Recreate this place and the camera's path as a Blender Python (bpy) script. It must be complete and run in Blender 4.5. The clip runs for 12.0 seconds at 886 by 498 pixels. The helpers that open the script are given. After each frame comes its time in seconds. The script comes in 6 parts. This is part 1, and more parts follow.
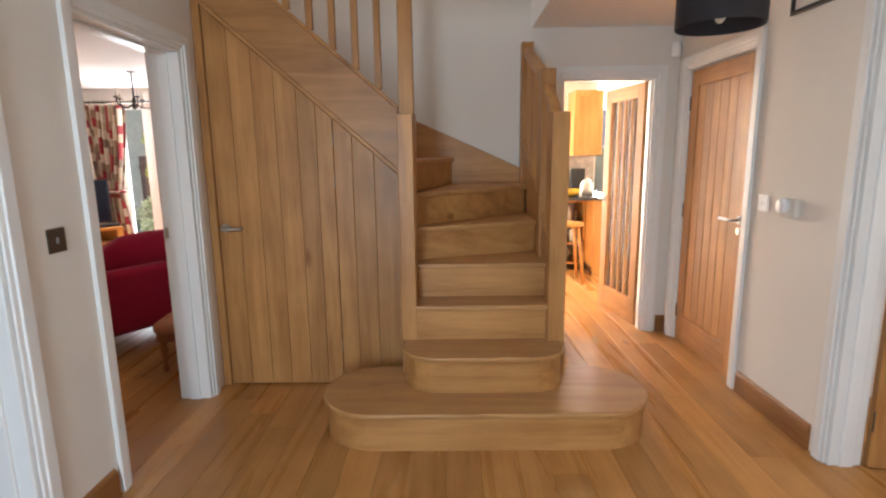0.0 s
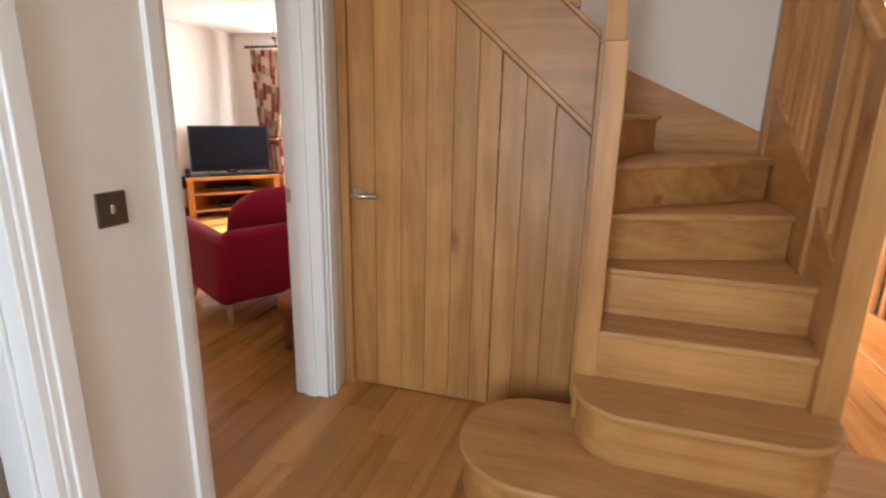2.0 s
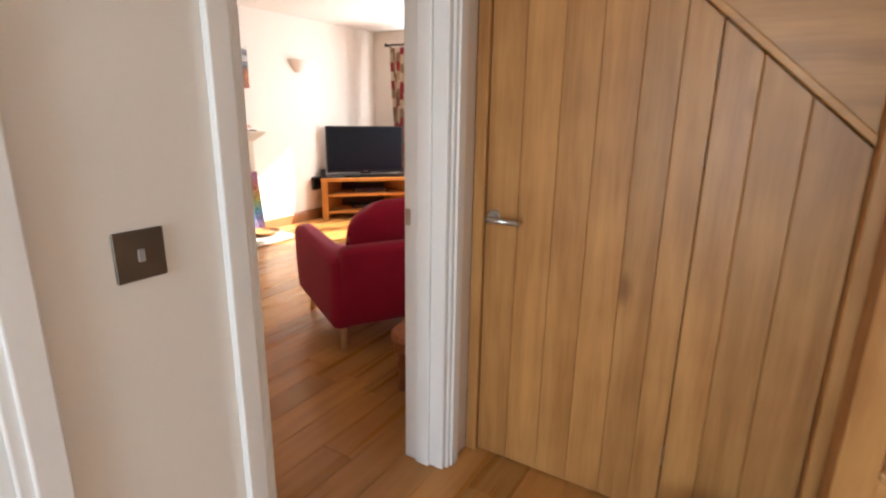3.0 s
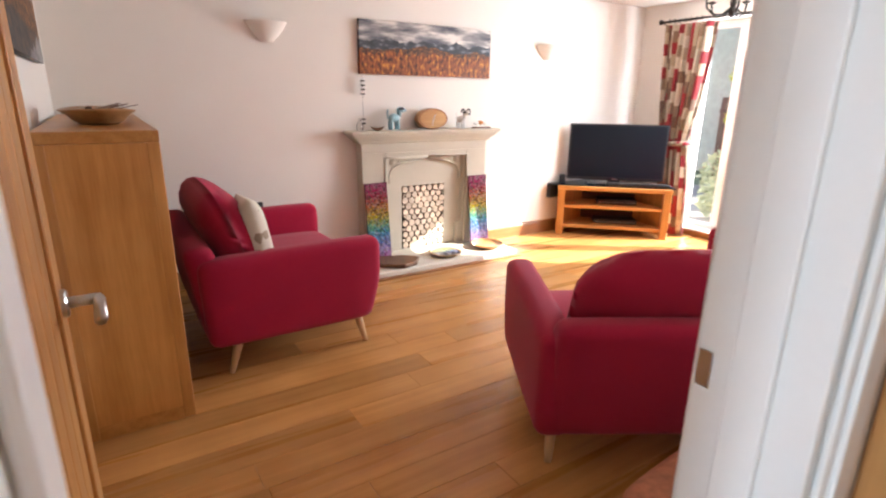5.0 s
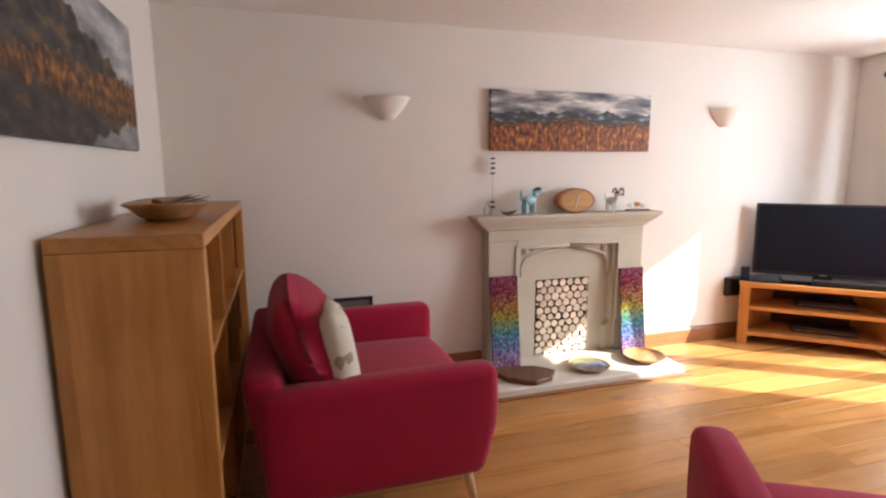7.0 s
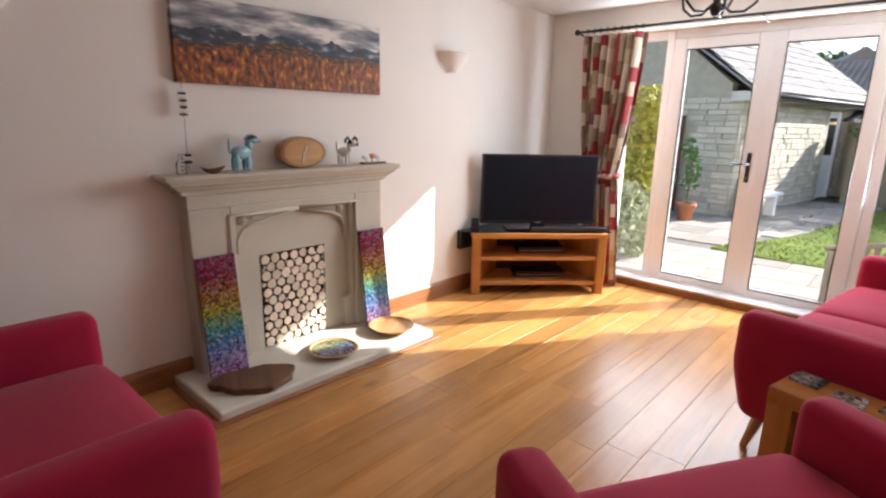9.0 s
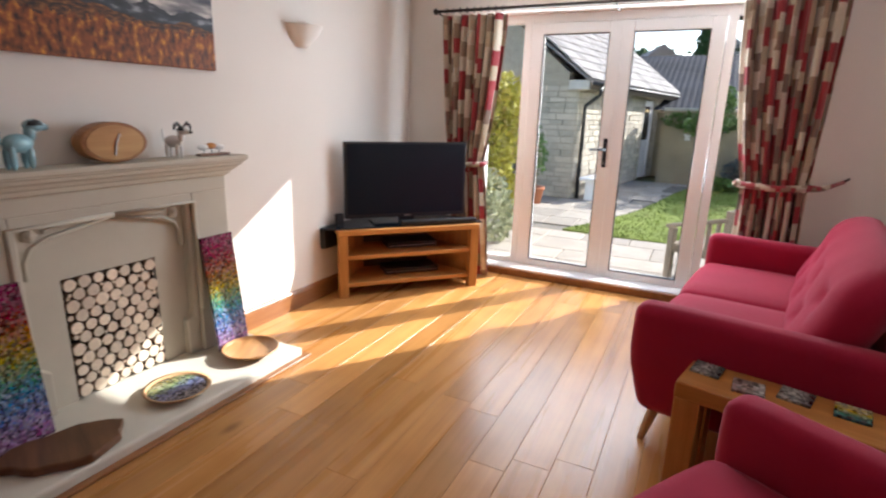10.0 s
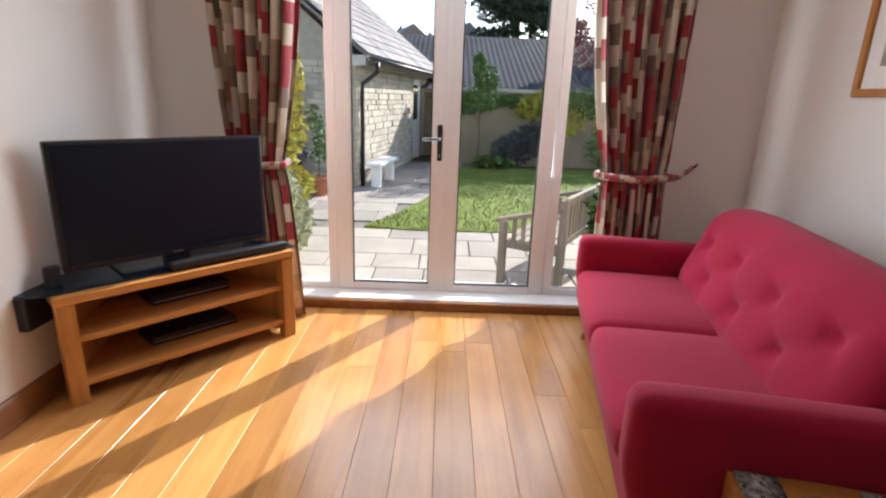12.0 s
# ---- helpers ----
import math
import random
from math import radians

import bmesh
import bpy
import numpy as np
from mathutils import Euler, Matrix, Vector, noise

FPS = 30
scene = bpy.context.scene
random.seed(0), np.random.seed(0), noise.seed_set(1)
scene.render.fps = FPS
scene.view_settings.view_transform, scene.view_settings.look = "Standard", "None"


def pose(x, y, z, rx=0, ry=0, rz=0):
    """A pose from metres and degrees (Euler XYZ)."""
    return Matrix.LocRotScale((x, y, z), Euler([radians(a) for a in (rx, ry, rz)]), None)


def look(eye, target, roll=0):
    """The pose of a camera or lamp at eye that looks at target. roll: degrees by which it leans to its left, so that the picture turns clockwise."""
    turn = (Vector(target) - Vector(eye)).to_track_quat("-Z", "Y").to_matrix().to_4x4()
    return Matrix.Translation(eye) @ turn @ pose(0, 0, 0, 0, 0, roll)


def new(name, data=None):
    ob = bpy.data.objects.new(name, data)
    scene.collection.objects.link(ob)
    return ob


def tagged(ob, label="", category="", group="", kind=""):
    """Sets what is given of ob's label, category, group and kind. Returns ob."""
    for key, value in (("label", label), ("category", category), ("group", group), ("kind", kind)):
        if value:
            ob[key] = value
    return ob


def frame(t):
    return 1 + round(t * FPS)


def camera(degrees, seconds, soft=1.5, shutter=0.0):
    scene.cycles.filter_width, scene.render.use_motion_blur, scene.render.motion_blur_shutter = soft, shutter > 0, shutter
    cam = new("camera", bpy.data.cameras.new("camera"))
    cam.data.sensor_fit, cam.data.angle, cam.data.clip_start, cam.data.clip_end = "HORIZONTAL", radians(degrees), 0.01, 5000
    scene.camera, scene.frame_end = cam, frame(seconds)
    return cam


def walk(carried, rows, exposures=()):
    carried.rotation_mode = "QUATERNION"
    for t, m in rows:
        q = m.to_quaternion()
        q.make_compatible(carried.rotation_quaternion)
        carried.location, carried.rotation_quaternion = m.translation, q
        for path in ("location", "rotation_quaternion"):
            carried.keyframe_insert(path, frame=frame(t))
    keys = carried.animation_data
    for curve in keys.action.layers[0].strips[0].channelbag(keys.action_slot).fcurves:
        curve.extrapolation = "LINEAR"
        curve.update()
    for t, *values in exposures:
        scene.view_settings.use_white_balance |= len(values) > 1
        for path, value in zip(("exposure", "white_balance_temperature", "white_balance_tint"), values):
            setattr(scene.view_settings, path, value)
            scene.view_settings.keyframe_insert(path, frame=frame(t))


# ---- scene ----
cam = camera(80.4, 12.0, 2.2, 0.3)
PATH = [
    (0, (0.494, 0.357, 1.413), (0.473, 2.324, 1.055), -0.7),
    (0.5, (0.528, 0.52, 1.391), (0.441, 2.459, 0.91), 0.1),
    (1, (0.526, 0.694, 1.383), (0.279, 2.603, 0.84), 0.7),
    (1.5, (0.396, 0.939, 1.371), (0.029, 2.828, 0.825), 1.0),
    (2, (0.267, 1.196, 1.382), (-0.288, 3.048, 0.87), 1.2),
    (2.5, (0.145, 1.497, 1.384), (-0.669, 3.249, 0.867), 0.8),
    (3, (-0.02, 1.734, 1.376), (-1.018, 3.387, 0.854), 0.9),
    (3.2, (-0.1, 1.836, 1.373), (-1.151, 3.456, 0.851), 1.0),
    (4.8, (-0.611, 2.469, 1.383), (-2.195, 3.557, 0.829), 0.7),
    (5, (-0.691, 2.52, 1.388), (-2.309, 3.553, 0.826), 0.9),
    (5.5, (-0.903, 2.641, 1.386), (-2.605, 3.54, 0.846), 1.2),
    (6, (-1.065, 2.719, 1.406), (-2.89, 3.383, 0.931), 1.2),
    (6.5, (-1.213, 2.824, 1.441), (-3.116, 3.312, 1.069), 0.7),
    (6.7, (-1.271, 2.859, 1.439), (-3.177, 3.357, 1.1), 0.0),
    (8.3, (-1.779, 3.109, 1.371), (-3.313, 4.331, 0.976), 1.5),
    (8.5, (-1.846, 3.109, 1.383), (-3.304, 4.412, 0.964), 1.3),
    (9, (-1.993, 3.227, 1.386), (-3.305, 4.66, 0.911), 1.2),
    (9.5, (-2.19, 3.325, 1.358), (-3.285, 4.92, 0.851), 1.6),
    (10, (-2.306, 3.455, 1.371), (-3.154, 5.194, 0.861), 1.7),
    (10.5, (-2.468, 3.617, 1.356), (-3.048, 5.457, 0.831), 1.6),
    (11, (-2.651, 3.864, 1.367), (-3.002, 5.756, 0.823), 1.5),
    (11.5, (-2.851, 4.114, 1.347), (-2.99, 6.032, 0.797), 1.6),
    (12, (-2.997, 4.413, 1.367), (-2.992, 6.334, 0.81), 2.0),
]
walk(cam, [(t, look(eye, target, roll)) for t, eye, target, roll in PATH], [(0.0, 1.80, 6350, 11), (1.0, 1.92, 6350, 11), (2.5, 2.18, 6800, 13), (3.2, 2.1, 6800, 13), (5.0, 2.42, 6200, 13), (6.5, 2.02, 6200, 13), (8.5, 1.52, 6100, 12), (10.5, 1.08, 6000, 11), (12.0, 0.95, 6000, 11)])

# ---- world and light ----
SUN_AZ, SUN_EL = 33.6, 26.8
world = bpy.data.worlds.new("sky")
scene.world = world
world.use_nodes = True
wn = world.node_tree.nodes
sky = wn.new("ShaderNodeTexSky")
sky.sky_type = "NISHITA"
sky.sun_disc = False
sky.sun_elevation, sky.sun_rotation = radians(SUN_EL), radians(SUN_AZ)
world.node_tree.links.new(sky.outputs[0], wn["Background"].inputs[0])
wn["Background"].inputs[1].default_value = 0.15
sun = new("sun", bpy.data.lights.new("sun", "SUN"))
sun.data.energy, sun.data.angle, sun.data.color = 5.0, radians(0.5), (1.0, 0.94, 0.84)
sd = Vector((math.sin(radians(SUN_AZ)) * math.cos(radians(SUN_EL)), math.cos(radians(SUN_AZ)) * math.cos(radians(SUN_EL)), math.sin(radians(SUN_EL))))
sun.matrix_world = look(sd * 30, (0, 0, 0))


def area_light(name, eye, target, w, h, power, color):
    """Sky light entering through a window's or door's opening, or fill added without one."""
    a = new(name, bpy.data.lights.new(name, "AREA"))
    a.data.shape, a.data.size, a.data.size_y, a.data.energy, a.data.color = "RECTANGLE", w, h, power, color
    a.matrix_world = look(eye, target)
    return a


area_light("lounge_window_light", (-3.0, 7.80, 1.48), (-2.9, 5.6, 1.40), 2.1, 1.2, 34, (0.86, 0.94, 1.0))
area_light("front_door_light", (-0.2, -1.02, 1.3), (0.6, 3.0, 1.1), 0.7, 1.9, 19.5, (0.69, 0.85, 1.0))
area_light("kitchen_window_light", (1.9, 8.6, 1.3), (1.8, 4.0, 1.0), 2.4, 1.6, 150, (1.0, 0.92, 0.80))
# added fill high in the stairwell, which has no window or lamp there
area_light("landing_window_light", (-0.6, 3.9, 4.4), (0.2, 3.9, 2.0), 0.7, 0.7, 3.5, (0.95, 0.97, 1.0))
# added fill inside the windowless side room, to brighten its doorway
area_light("study_window_light", (4.3, 2.2, 1.5), (2.2, 2.2, 1.2), 1.0, 1.0, 7, (0.95, 0.97, 1.0))


# ---- materials ----
def ramp(nt, stops, interp="LINEAR"):
    r = nt.nodes.new("ShaderNodeValToRGB")
    r.color_ramp.interpolation = interp
    els = r.color_ramp.elements
    while len(els) < len(stops):
        els.new(0.5)
    for e, (p, c) in zip(els, stops):
        e.position, e.color = p, (*c, 1)
    return r


def surface(name, color, rough=0.5, var=0.12, scale=(6, 6, 6), fine=60.0, bump=0.05, metal=0.0, rand=0.0, spec=0.5, sheen=0.0, dist=0.004):
    """A painted or plain surface: colour varied at two scales, with fine relief."""
    m = bpy.data.materials.new(name)
    m.use_nodes = True
    nt = m.node_tree
    b = nt.nodes["Principled BSDF"]
    tc = nt.nodes.new("ShaderNodeTexCoord")
    mp = nt.nodes.new("ShaderNodeMapping")
    mp.inputs["Scale"].default_value = scale
    nt.links.new(tc.outputs["Object"], mp.inputs[0])
    n1 = nt.nodes.new("ShaderNodeTexNoise")
    n1.inputs["Scale"].default_value, n1.inputs["Detail"].default_value = 1.0, 5.0
    n2 = nt.nodes.new("ShaderNodeTexNoise")
    n2.inputs["Scale"].default_value, n2.inputs["Detail"].default_value = fine, 3.0
    nt.links.new(mp.outputs[0], n1.inputs[0])
    nt.links.new(tc.outputs["Object"], n2.inputs[0])
    lo = tuple(c * (1 - var) for c in color)
    hi = tuple(min(1, c * (1 + var)) for c in color)
    r = ramp(nt, [(0.3, lo), (0.7, hi)])
    mix = nt.nodes.new("ShaderNodeMath")
    mix.operation = "MULTIPLY_ADD"
    mix.inputs[1].default_value = 0.3
    nt.links.new(n2.outputs[0], mix.inputs[0])
    add = nt.nodes.new("ShaderNodeMath")
    add.operation = "MULTIPLY"
    add.inputs[1].default_value = 0.7
    nt.links.new(n1.outputs[0], add.inputs[0])
    nt.links.new(add.outputs[0], mix.inputs[2])
    nt.links.new(mix.outputs[0], r.inputs[0])
    out = r.outputs[0]
    if rand:
        oi = nt.nodes.new("ShaderNodeObjectInfo")
        mr = nt.nodes.new("ShaderNodeMapRange")
        mr.inputs[3].default_value, mr.inputs[4].default_value = 1 - rand, 1 + rand
        nt.links.new(oi.outputs["Random"], mr.inputs[0])
        hs = nt.nodes.new("ShaderNodeHueSaturation")
        nt.links.new(mr.outputs[0], hs.inputs["Value"])
        nt.links.new(out, hs.inputs["Color"])
        out = hs.outputs[0]
    nt.links.new(out, b.inputs["Base Color"])
    b.inputs["Roughness"].default_value, b.inputs["Metallic"].default_value = rough, metal
    b.inputs["Specular IOR Level"].default_value = spec
    b.inputs["Sheen Weight"].default_value = sheen
    if bump:
        bp = nt.nodes.new("ShaderNodeBump")
        bp.inputs["Strength"].default_value, bp.inputs["Distance"].default_value = bump, dist
        nt.links.new(n2.outputs[0], bp.inputs["Height"])
        nt.links.new(bp.outputs[0], b.inputs["Normal"])
    return m


def wood(name, dark, light, axis="z", grain=26.0, rough=0.42, rand=0.12, knots=True, spec=0.4, streak=0.07):
    """Timber with grain along an axis of the object, growth figure and knots; pieces differ by Random."""
    m = bpy.data.materials.new(name)
    m.use_nodes = True
    nt = m.node_tree
    b = nt.nodes["Principled BSDF"]
    tc = nt.nodes.new("ShaderNodeTexCoord")
    oi = nt.nodes.new("ShaderNodeObjectInfo")
    shift = nt.nodes.new("ShaderNodeVectorMath")
    shift.operation = "SCALE"
    shift.inputs[0].default_value = (17.0, 9.0, 23.0)
    nt.links.new(oi.outputs["Random"], shift.inputs["Scale"])
    ad = nt.nodes.new("ShaderNodeVectorMath")
    nt.links.new(tc.outputs["Object"], ad.inputs[0])
    nt.links.new(shift.outputs[0], ad.inputs[1])
    mp = nt.nodes.new("ShaderNodeMapping")
    s = [1.0, 1.0, 1.0]
    s["xyz".index(axis)] = streak
    mp.inputs["Scale"].default_value = s
    nt.links.new(ad.outputs[0], mp.inputs[0])
    n1 = nt.nodes.new("ShaderNodeTexNoise")
    n1.inputs["Scale"].default_value, n1.inputs["Detail"].default_value, n1.inputs["Distortion"].default_value = grain, 6.0, 0.8
    n2 = nt.nodes.new("ShaderNodeTexNoise")
    n2.inputs["Scale"].default_value, n2.inputs["Detail"].default_value = grain * 7, 2.0
    n3 = nt.nodes.new("ShaderNodeTexNoise")
    n3.inputs["Scale"].default_value, n3.inputs["Detail"].default_value = 3.5, 3.0
    for n in (n1, n2):
        nt.links.new(mp.outputs[0], n.inputs[0])
    nt.links.new(ad.outputs[0], n3.inputs[0])
    sm = nt.nodes.new("ShaderNodeMath")
    sm.operation = "MULTIPLY_ADD"
    sm.inputs[1].default_value = 0.45
    nt.links.new(n1.outputs[0], sm.inputs[0])
    h = nt.nodes.new("ShaderNodeMath")
    h.operation = "MULTIPLY_ADD"
    h.inputs[1].default_value = 0.2
    nt.links.new(n2.outputs[0], h.inputs[0])
    g = nt.nodes.new("ShaderNodeMath")
    g.operation = "MULTIPLY"
    g.inputs[1].default_value = 0.35
    nt.links.new(n3.outputs[0], g.inputs[0])
    nt.links.new(g.outputs[0], h.inputs[2])
    nt.links.new(h.outputs[0], sm.inputs[2])
    wv = nt.nodes.new("ShaderNodeTexWave")
    wv.bands_direction = "DIAGONAL"
    for key, val in (("Scale", 5.0), ("Distortion", 9.0), ("Detail", 3.0), ("Detail Scale", 1.6)):
        wv.inputs[key].default_value = val
    nt.links.new(mp.outputs[0], wv.inputs[0])
    fg = nt.nodes.new("ShaderNodeMath")
    fg.operation = "MULTIPLY_ADD"
    fg.inputs[1].default_value = 0.07
    nt.links.new(wv.outputs["Fac"], fg.inputs[0])
    nt.links.new(sm.outputs[0], fg.inputs[2])
    mid = tuple((a + c) / 2 for a, c in zip(dark, light))
    r = ramp(nt, [(0.37, dark), (0.52, mid), (0.67, light)])
    nt.links.new(fg.outputs[0], r.inputs[0])
    out = r.outputs[0]
    if knots:
        v = nt.nodes.new("ShaderNodeTexVoronoi")
        v.inputs["Scale"].default_value = 2.3
        mk = nt.nodes.new("ShaderNodeMapping")
        ks = [1.0, 1.0, 1.0]
        ks["xyz".index(axis)] = 0.45
        mk.inputs["Scale"].default_value = ks
        nt.links.new(ad.outputs[0], mk.inputs[0])
        nt.links.new(mk.outputs[0], v.inputs[0])
        kr = ramp(nt, [(0.0, (0.30, 0.22, 0.16)), (0.035, (0.55, 0.45, 0.36)), (0.075, (1, 1, 1))])
        nt.links.new(v.outputs["Distance"], kr.inputs[0])
        mx = nt.nodes.new("ShaderNodeMixRGB")
        mx.blend_type = "MULTIPLY"
        mx.inputs[0].default_value = 0.8
        nt.links.new(out, mx.inputs[1])
        nt.links.new(kr.outputs[0], mx.inputs[2])
        out = mx.outputs[0]
    mr = nt.nodes.new("ShaderNodeMapRange")
    mr.inputs[3].default_value, mr.inputs[4].default_value = 1 - rand, 1 + rand
    nt.links.new(oi.outputs["Random"], mr.inputs[0])
    hs = nt.nodes.new("ShaderNodeHueSaturation")
    nt.links.new(mr.outputs[0], hs.inputs["Value"])
    nt.links.new(out, hs.inputs["Color"])
    nt.links.new(hs.outputs[0], b.inputs["Base Color"])
    b.inputs["Specular IOR Level"].default_value = spec
    rr = nt.nodes.new("ShaderNodeMapRange")
    rr.inputs[3].default_value, rr.inputs[4].default_value = rough - 0.08, rough + 0.1
    nt.links.new(n1.outputs[0], rr.inputs[0])
    nt.links.new(rr.outputs[0], b.inputs["Roughness"])
    bp = nt.nodes.new("ShaderNodeBump")
    bp.inputs["Strength"].default_value, bp.inputs["Distance"].default_value = 0.12, 0.002
    nt.links.new(n2.outputs[0], bp.inputs["Height"])
    nt.links.new(bp.outputs[0], b.inputs["Normal"])
    return m


def cells(name, stops, scale, rough=0.8, sheen=0.0):
    """Printed patches on cloth, by the mesh's UV: every patch takes one of the colours."""
    m = bpy.data.materials.new(name)
    m.use_nodes = True
    nt = m.node_tree
    b = nt.nodes["Principled BSDF"]
    tc = nt.nodes.new("ShaderNodeTexCoord")
    sep = nt.nodes.new("ShaderNodeSeparateXYZ")
    nt.links.new(tc.outputs["UV"], sep.inputs[0])
    ids = []
    for n, k in enumerate(scale):
        mu = nt.nodes.new("ShaderNodeMath")
        mu.operation = "MULTIPLY"
        mu.inputs[1].default_value = k
        nt.links.new(sep.outputs[n], mu.inputs[0])
        src = mu
        if n == 1:
            off = nt.nodes.new("ShaderNodeMath")
            off.operation = "MULTIPLY_ADD"
            off.inputs[1].default_value = 0.37
            nt.links.new(ids[0].outputs[0], off.inputs[0])
            nt.links.new(mu.outputs[0], off.inputs[2])
            src = off
        f = nt.nodes.new("ShaderNodeMath")
        f.operation = "FLOOR"
        nt.links.new(src.outputs[0], f.inputs[0])
        ids.append(f)
    com = nt.nodes.new("ShaderNodeCombineXYZ")
    nt.links.new(ids[0].outputs[0], com.inputs[0])
    nt.links.new(ids[1].outputs[0], com.inputs[1])
    wnz = nt.nodes.new("ShaderNodeTexWhiteNoise")
    nt.links.new(com.outputs[0], wnz.inputs["Vector"])
    r = ramp(nt, stops, "CONSTANT")
    nt.links.new(wnz.outputs["Value"], r.inputs[0])
    nz = nt.nodes.new("ShaderNodeTexNoise")
    nz.inputs["Scale"].default_value = 400
    nt.links.new(tc.outputs["UV"], nz.inputs[0])
    nr = ramp(nt, [(0.3, (0.82, 0.82, 0.82)), (0.7, (1, 1, 1))])
    nt.links.new(nz.outputs[0], nr.inputs[0])
    mx = nt.nodes.new("ShaderNodeMixRGB")
    mx.blend_type = "MULTIPLY"
    mx.inputs[0].default_value = 1
    nt.links.new(r.outputs[0], mx.inputs[1])
    nt.links.new(nr.outputs[0], mx.inputs[2])
    nt.links.new(mx.outputs[0], b.inputs["Base Color"])
    b.inputs["Roughness"].default_value = rough
    b.inputs["Sheen Weight"].default_value = sheen
    return m


def glass_mat(name, tint=(1, 1, 1)):
    m = bpy.data.materials.new(name)
    m.use_nodes = True
    nt = m.node_tree
    nt.nodes.remove(nt.nodes["Principled BSDF"])
    tr = nt.nodes.new("ShaderNodeBsdfTransparent")
    tr.inputs[0].default_value = (*tint, 1)
    gl = nt.nodes.new("ShaderNodeBsdfGlossy")
    gl.inputs["Roughness"].default_value = 0.02
    lw = nt.nodes.new("ShaderNodeFresnel")
    lw.inputs[0].default_value = 1.25
    mx = nt.nodes.new("ShaderNodeMixShader")
    nt.links.new(lw.outputs[0], mx.inputs[0])
    nt.links.new(tr.outputs[0], mx.inputs[1])
    nt.links.new(gl.outputs[0], mx.inputs[2])
    nt.links.new(mx.outputs[0], nt.nodes["Material Output"].inputs[0])
    return m


WALL = surface("wall_paint", (0.775, 0.718, 0.650), 0.85, 0.03, (1.5, 1.5, 1.5), 180, 0.06)
CEIL = surface("ceiling_paint", (0.84, 0.81, 0.77), 0.9, 0.02, (1.2, 1.2, 1.2), 200, 0.05)
GLOSS = surface("white_gloss_paint", (0.82, 0.81, 0.79), 0.35, 0.02, (4, 4, 4), 90, 0.03)
UPVC = surface("white_upvc", (0.90, 0.90, 0.90), 0.3, 0.015, (3, 3, 3), 60, 0.0)
OAK_Z = wood("oak_upright", (0.33, 0.140, 0.040), (0.55, 0.275, 0.092), "z", 13, 0.4, 0.10)
OAK_X = wood("oak_along_x", (0.33, 0.140, 0.040), (0.55, 0.275, 0.092), "x", 13, 0.4, 0.06)
OAK_Y = wood("oak_along_y", (0.33, 0.140, 0.040), (0.55, 0.275, 0.092), "y", 13, 0.4, 0.06)
TREAD = wood("oak_tread", (0.38, 0.178, 0.062), (0.57, 0.312, 0.12), "x", 12, 0.34, 0.05, True)
FLOORM = wood("oak_floor", (0.375, 0.160, 0.039), (0.555, 0.274, 0.086), "y", 9, 0.28, 0.18, True, 0.30, 0.045)
SKIRT = wood("oak_skirting", (0.20, 0.075, 0.022), (0.33, 0.145, 0.05), "y", 22, 0.35, 0.05, False)
HONEY_X = wood("honey_oak_x", (0.37, 0.145, 0.030), (0.57, 0.265, 0.072), "x", 14, 0.35, 0.06, False)
HONEY_Z = wood("honey_oak_z", (0.37, 0.145, 0.030), (0.57, 0.265, 0.072), "z", 14, 0.35, 0.06, False)
LEGW = wood("beech_leg", (0.50, 0.30, 0.14), (0.66, 0.44, 0.24), "z", 30, 0.4, 0.05, False)
DARKW = wood("dark_turned_wood", (0.07, 0.03, 0.015), (0.2, 0.09, 0.04), "x", 14, 0.35, 0.05, True)
RED = surface("red_wool", (0.36, 0.013, 0.044), 0.92, 0.12, (3, 3, 3), 900, 0.4, 0, 0, 0.12, 0.13, 0.0012)
STEEL = surface("brushed_steel", (0.52, 0.50, 0.47), 0.3, 0.06, (30, 30, 30), 300, 0.02, 1.0)
BRONZE = surface("bronze_plate", (0.14, 0.115, 0.095), 0.38, 0.1, (20, 20, 20), 300, 0.02, 0.8)
BLACK = surface("black_plastic", (0.012, 0.013, 0.015), 0.4, 0.1, (5, 5, 5), 200, 0.02)
SCREEN = surface("dark_screen", (0.008, 0.014, 0.022), 0.27, 0.05, (2, 2, 2), 50, 0.0, 0, 0, 0.25)
STONE = surface("pale_cast_stone", (0.50, 0.455, 0.365), 0.8, 0.07, (5, 5, 5), 220, 0.16)
HEARTH = surface("pale_hearth_stone", (0.62, 0.58, 0.49), 0.6, 0.06, (4, 4, 4), 160, 0.08)
PLASTER = surface("plaster_light", (0.80, 0.75, 0.68), 0.8, 0.03, (8, 8, 8), 120, 0.05)
CREAM = surface("cream_linen", (0.66, 0.60, 0.49), 0.9, 0.05, (10, 10, 10), 500, 0.2, 0, 0, 0.2, 0.2, 0.001)
IRON = surface("dark_iron", (0.05, 0.042, 0.035), 0.45, 0.15, (20, 20, 20), 200, 0.05, 0.7)
# near-black for backings: shade in the gaps between pieces, put into the colour
GAP_SHADE = surface("painted_gap_shade", (0.02, 0.016, 0.012), 0.9, 0.2)
GLASS = glass_mat("window_glass")
CURTAIN = cells("patchwork_cloth", [(0.0, (0.29, 0.020, 0.026)), (0.20, (0.62, 0.53, 0.40)), (0.43, (0.29, 0.195, 0.125)), (0.60, (0.48, 0.375, 0.25)), (0.76, (0.33, 0.028, 0.032)), (0.92, (0.20, 0.125, 0.085))], (11.0, 9.0), 0.85, 0.2)


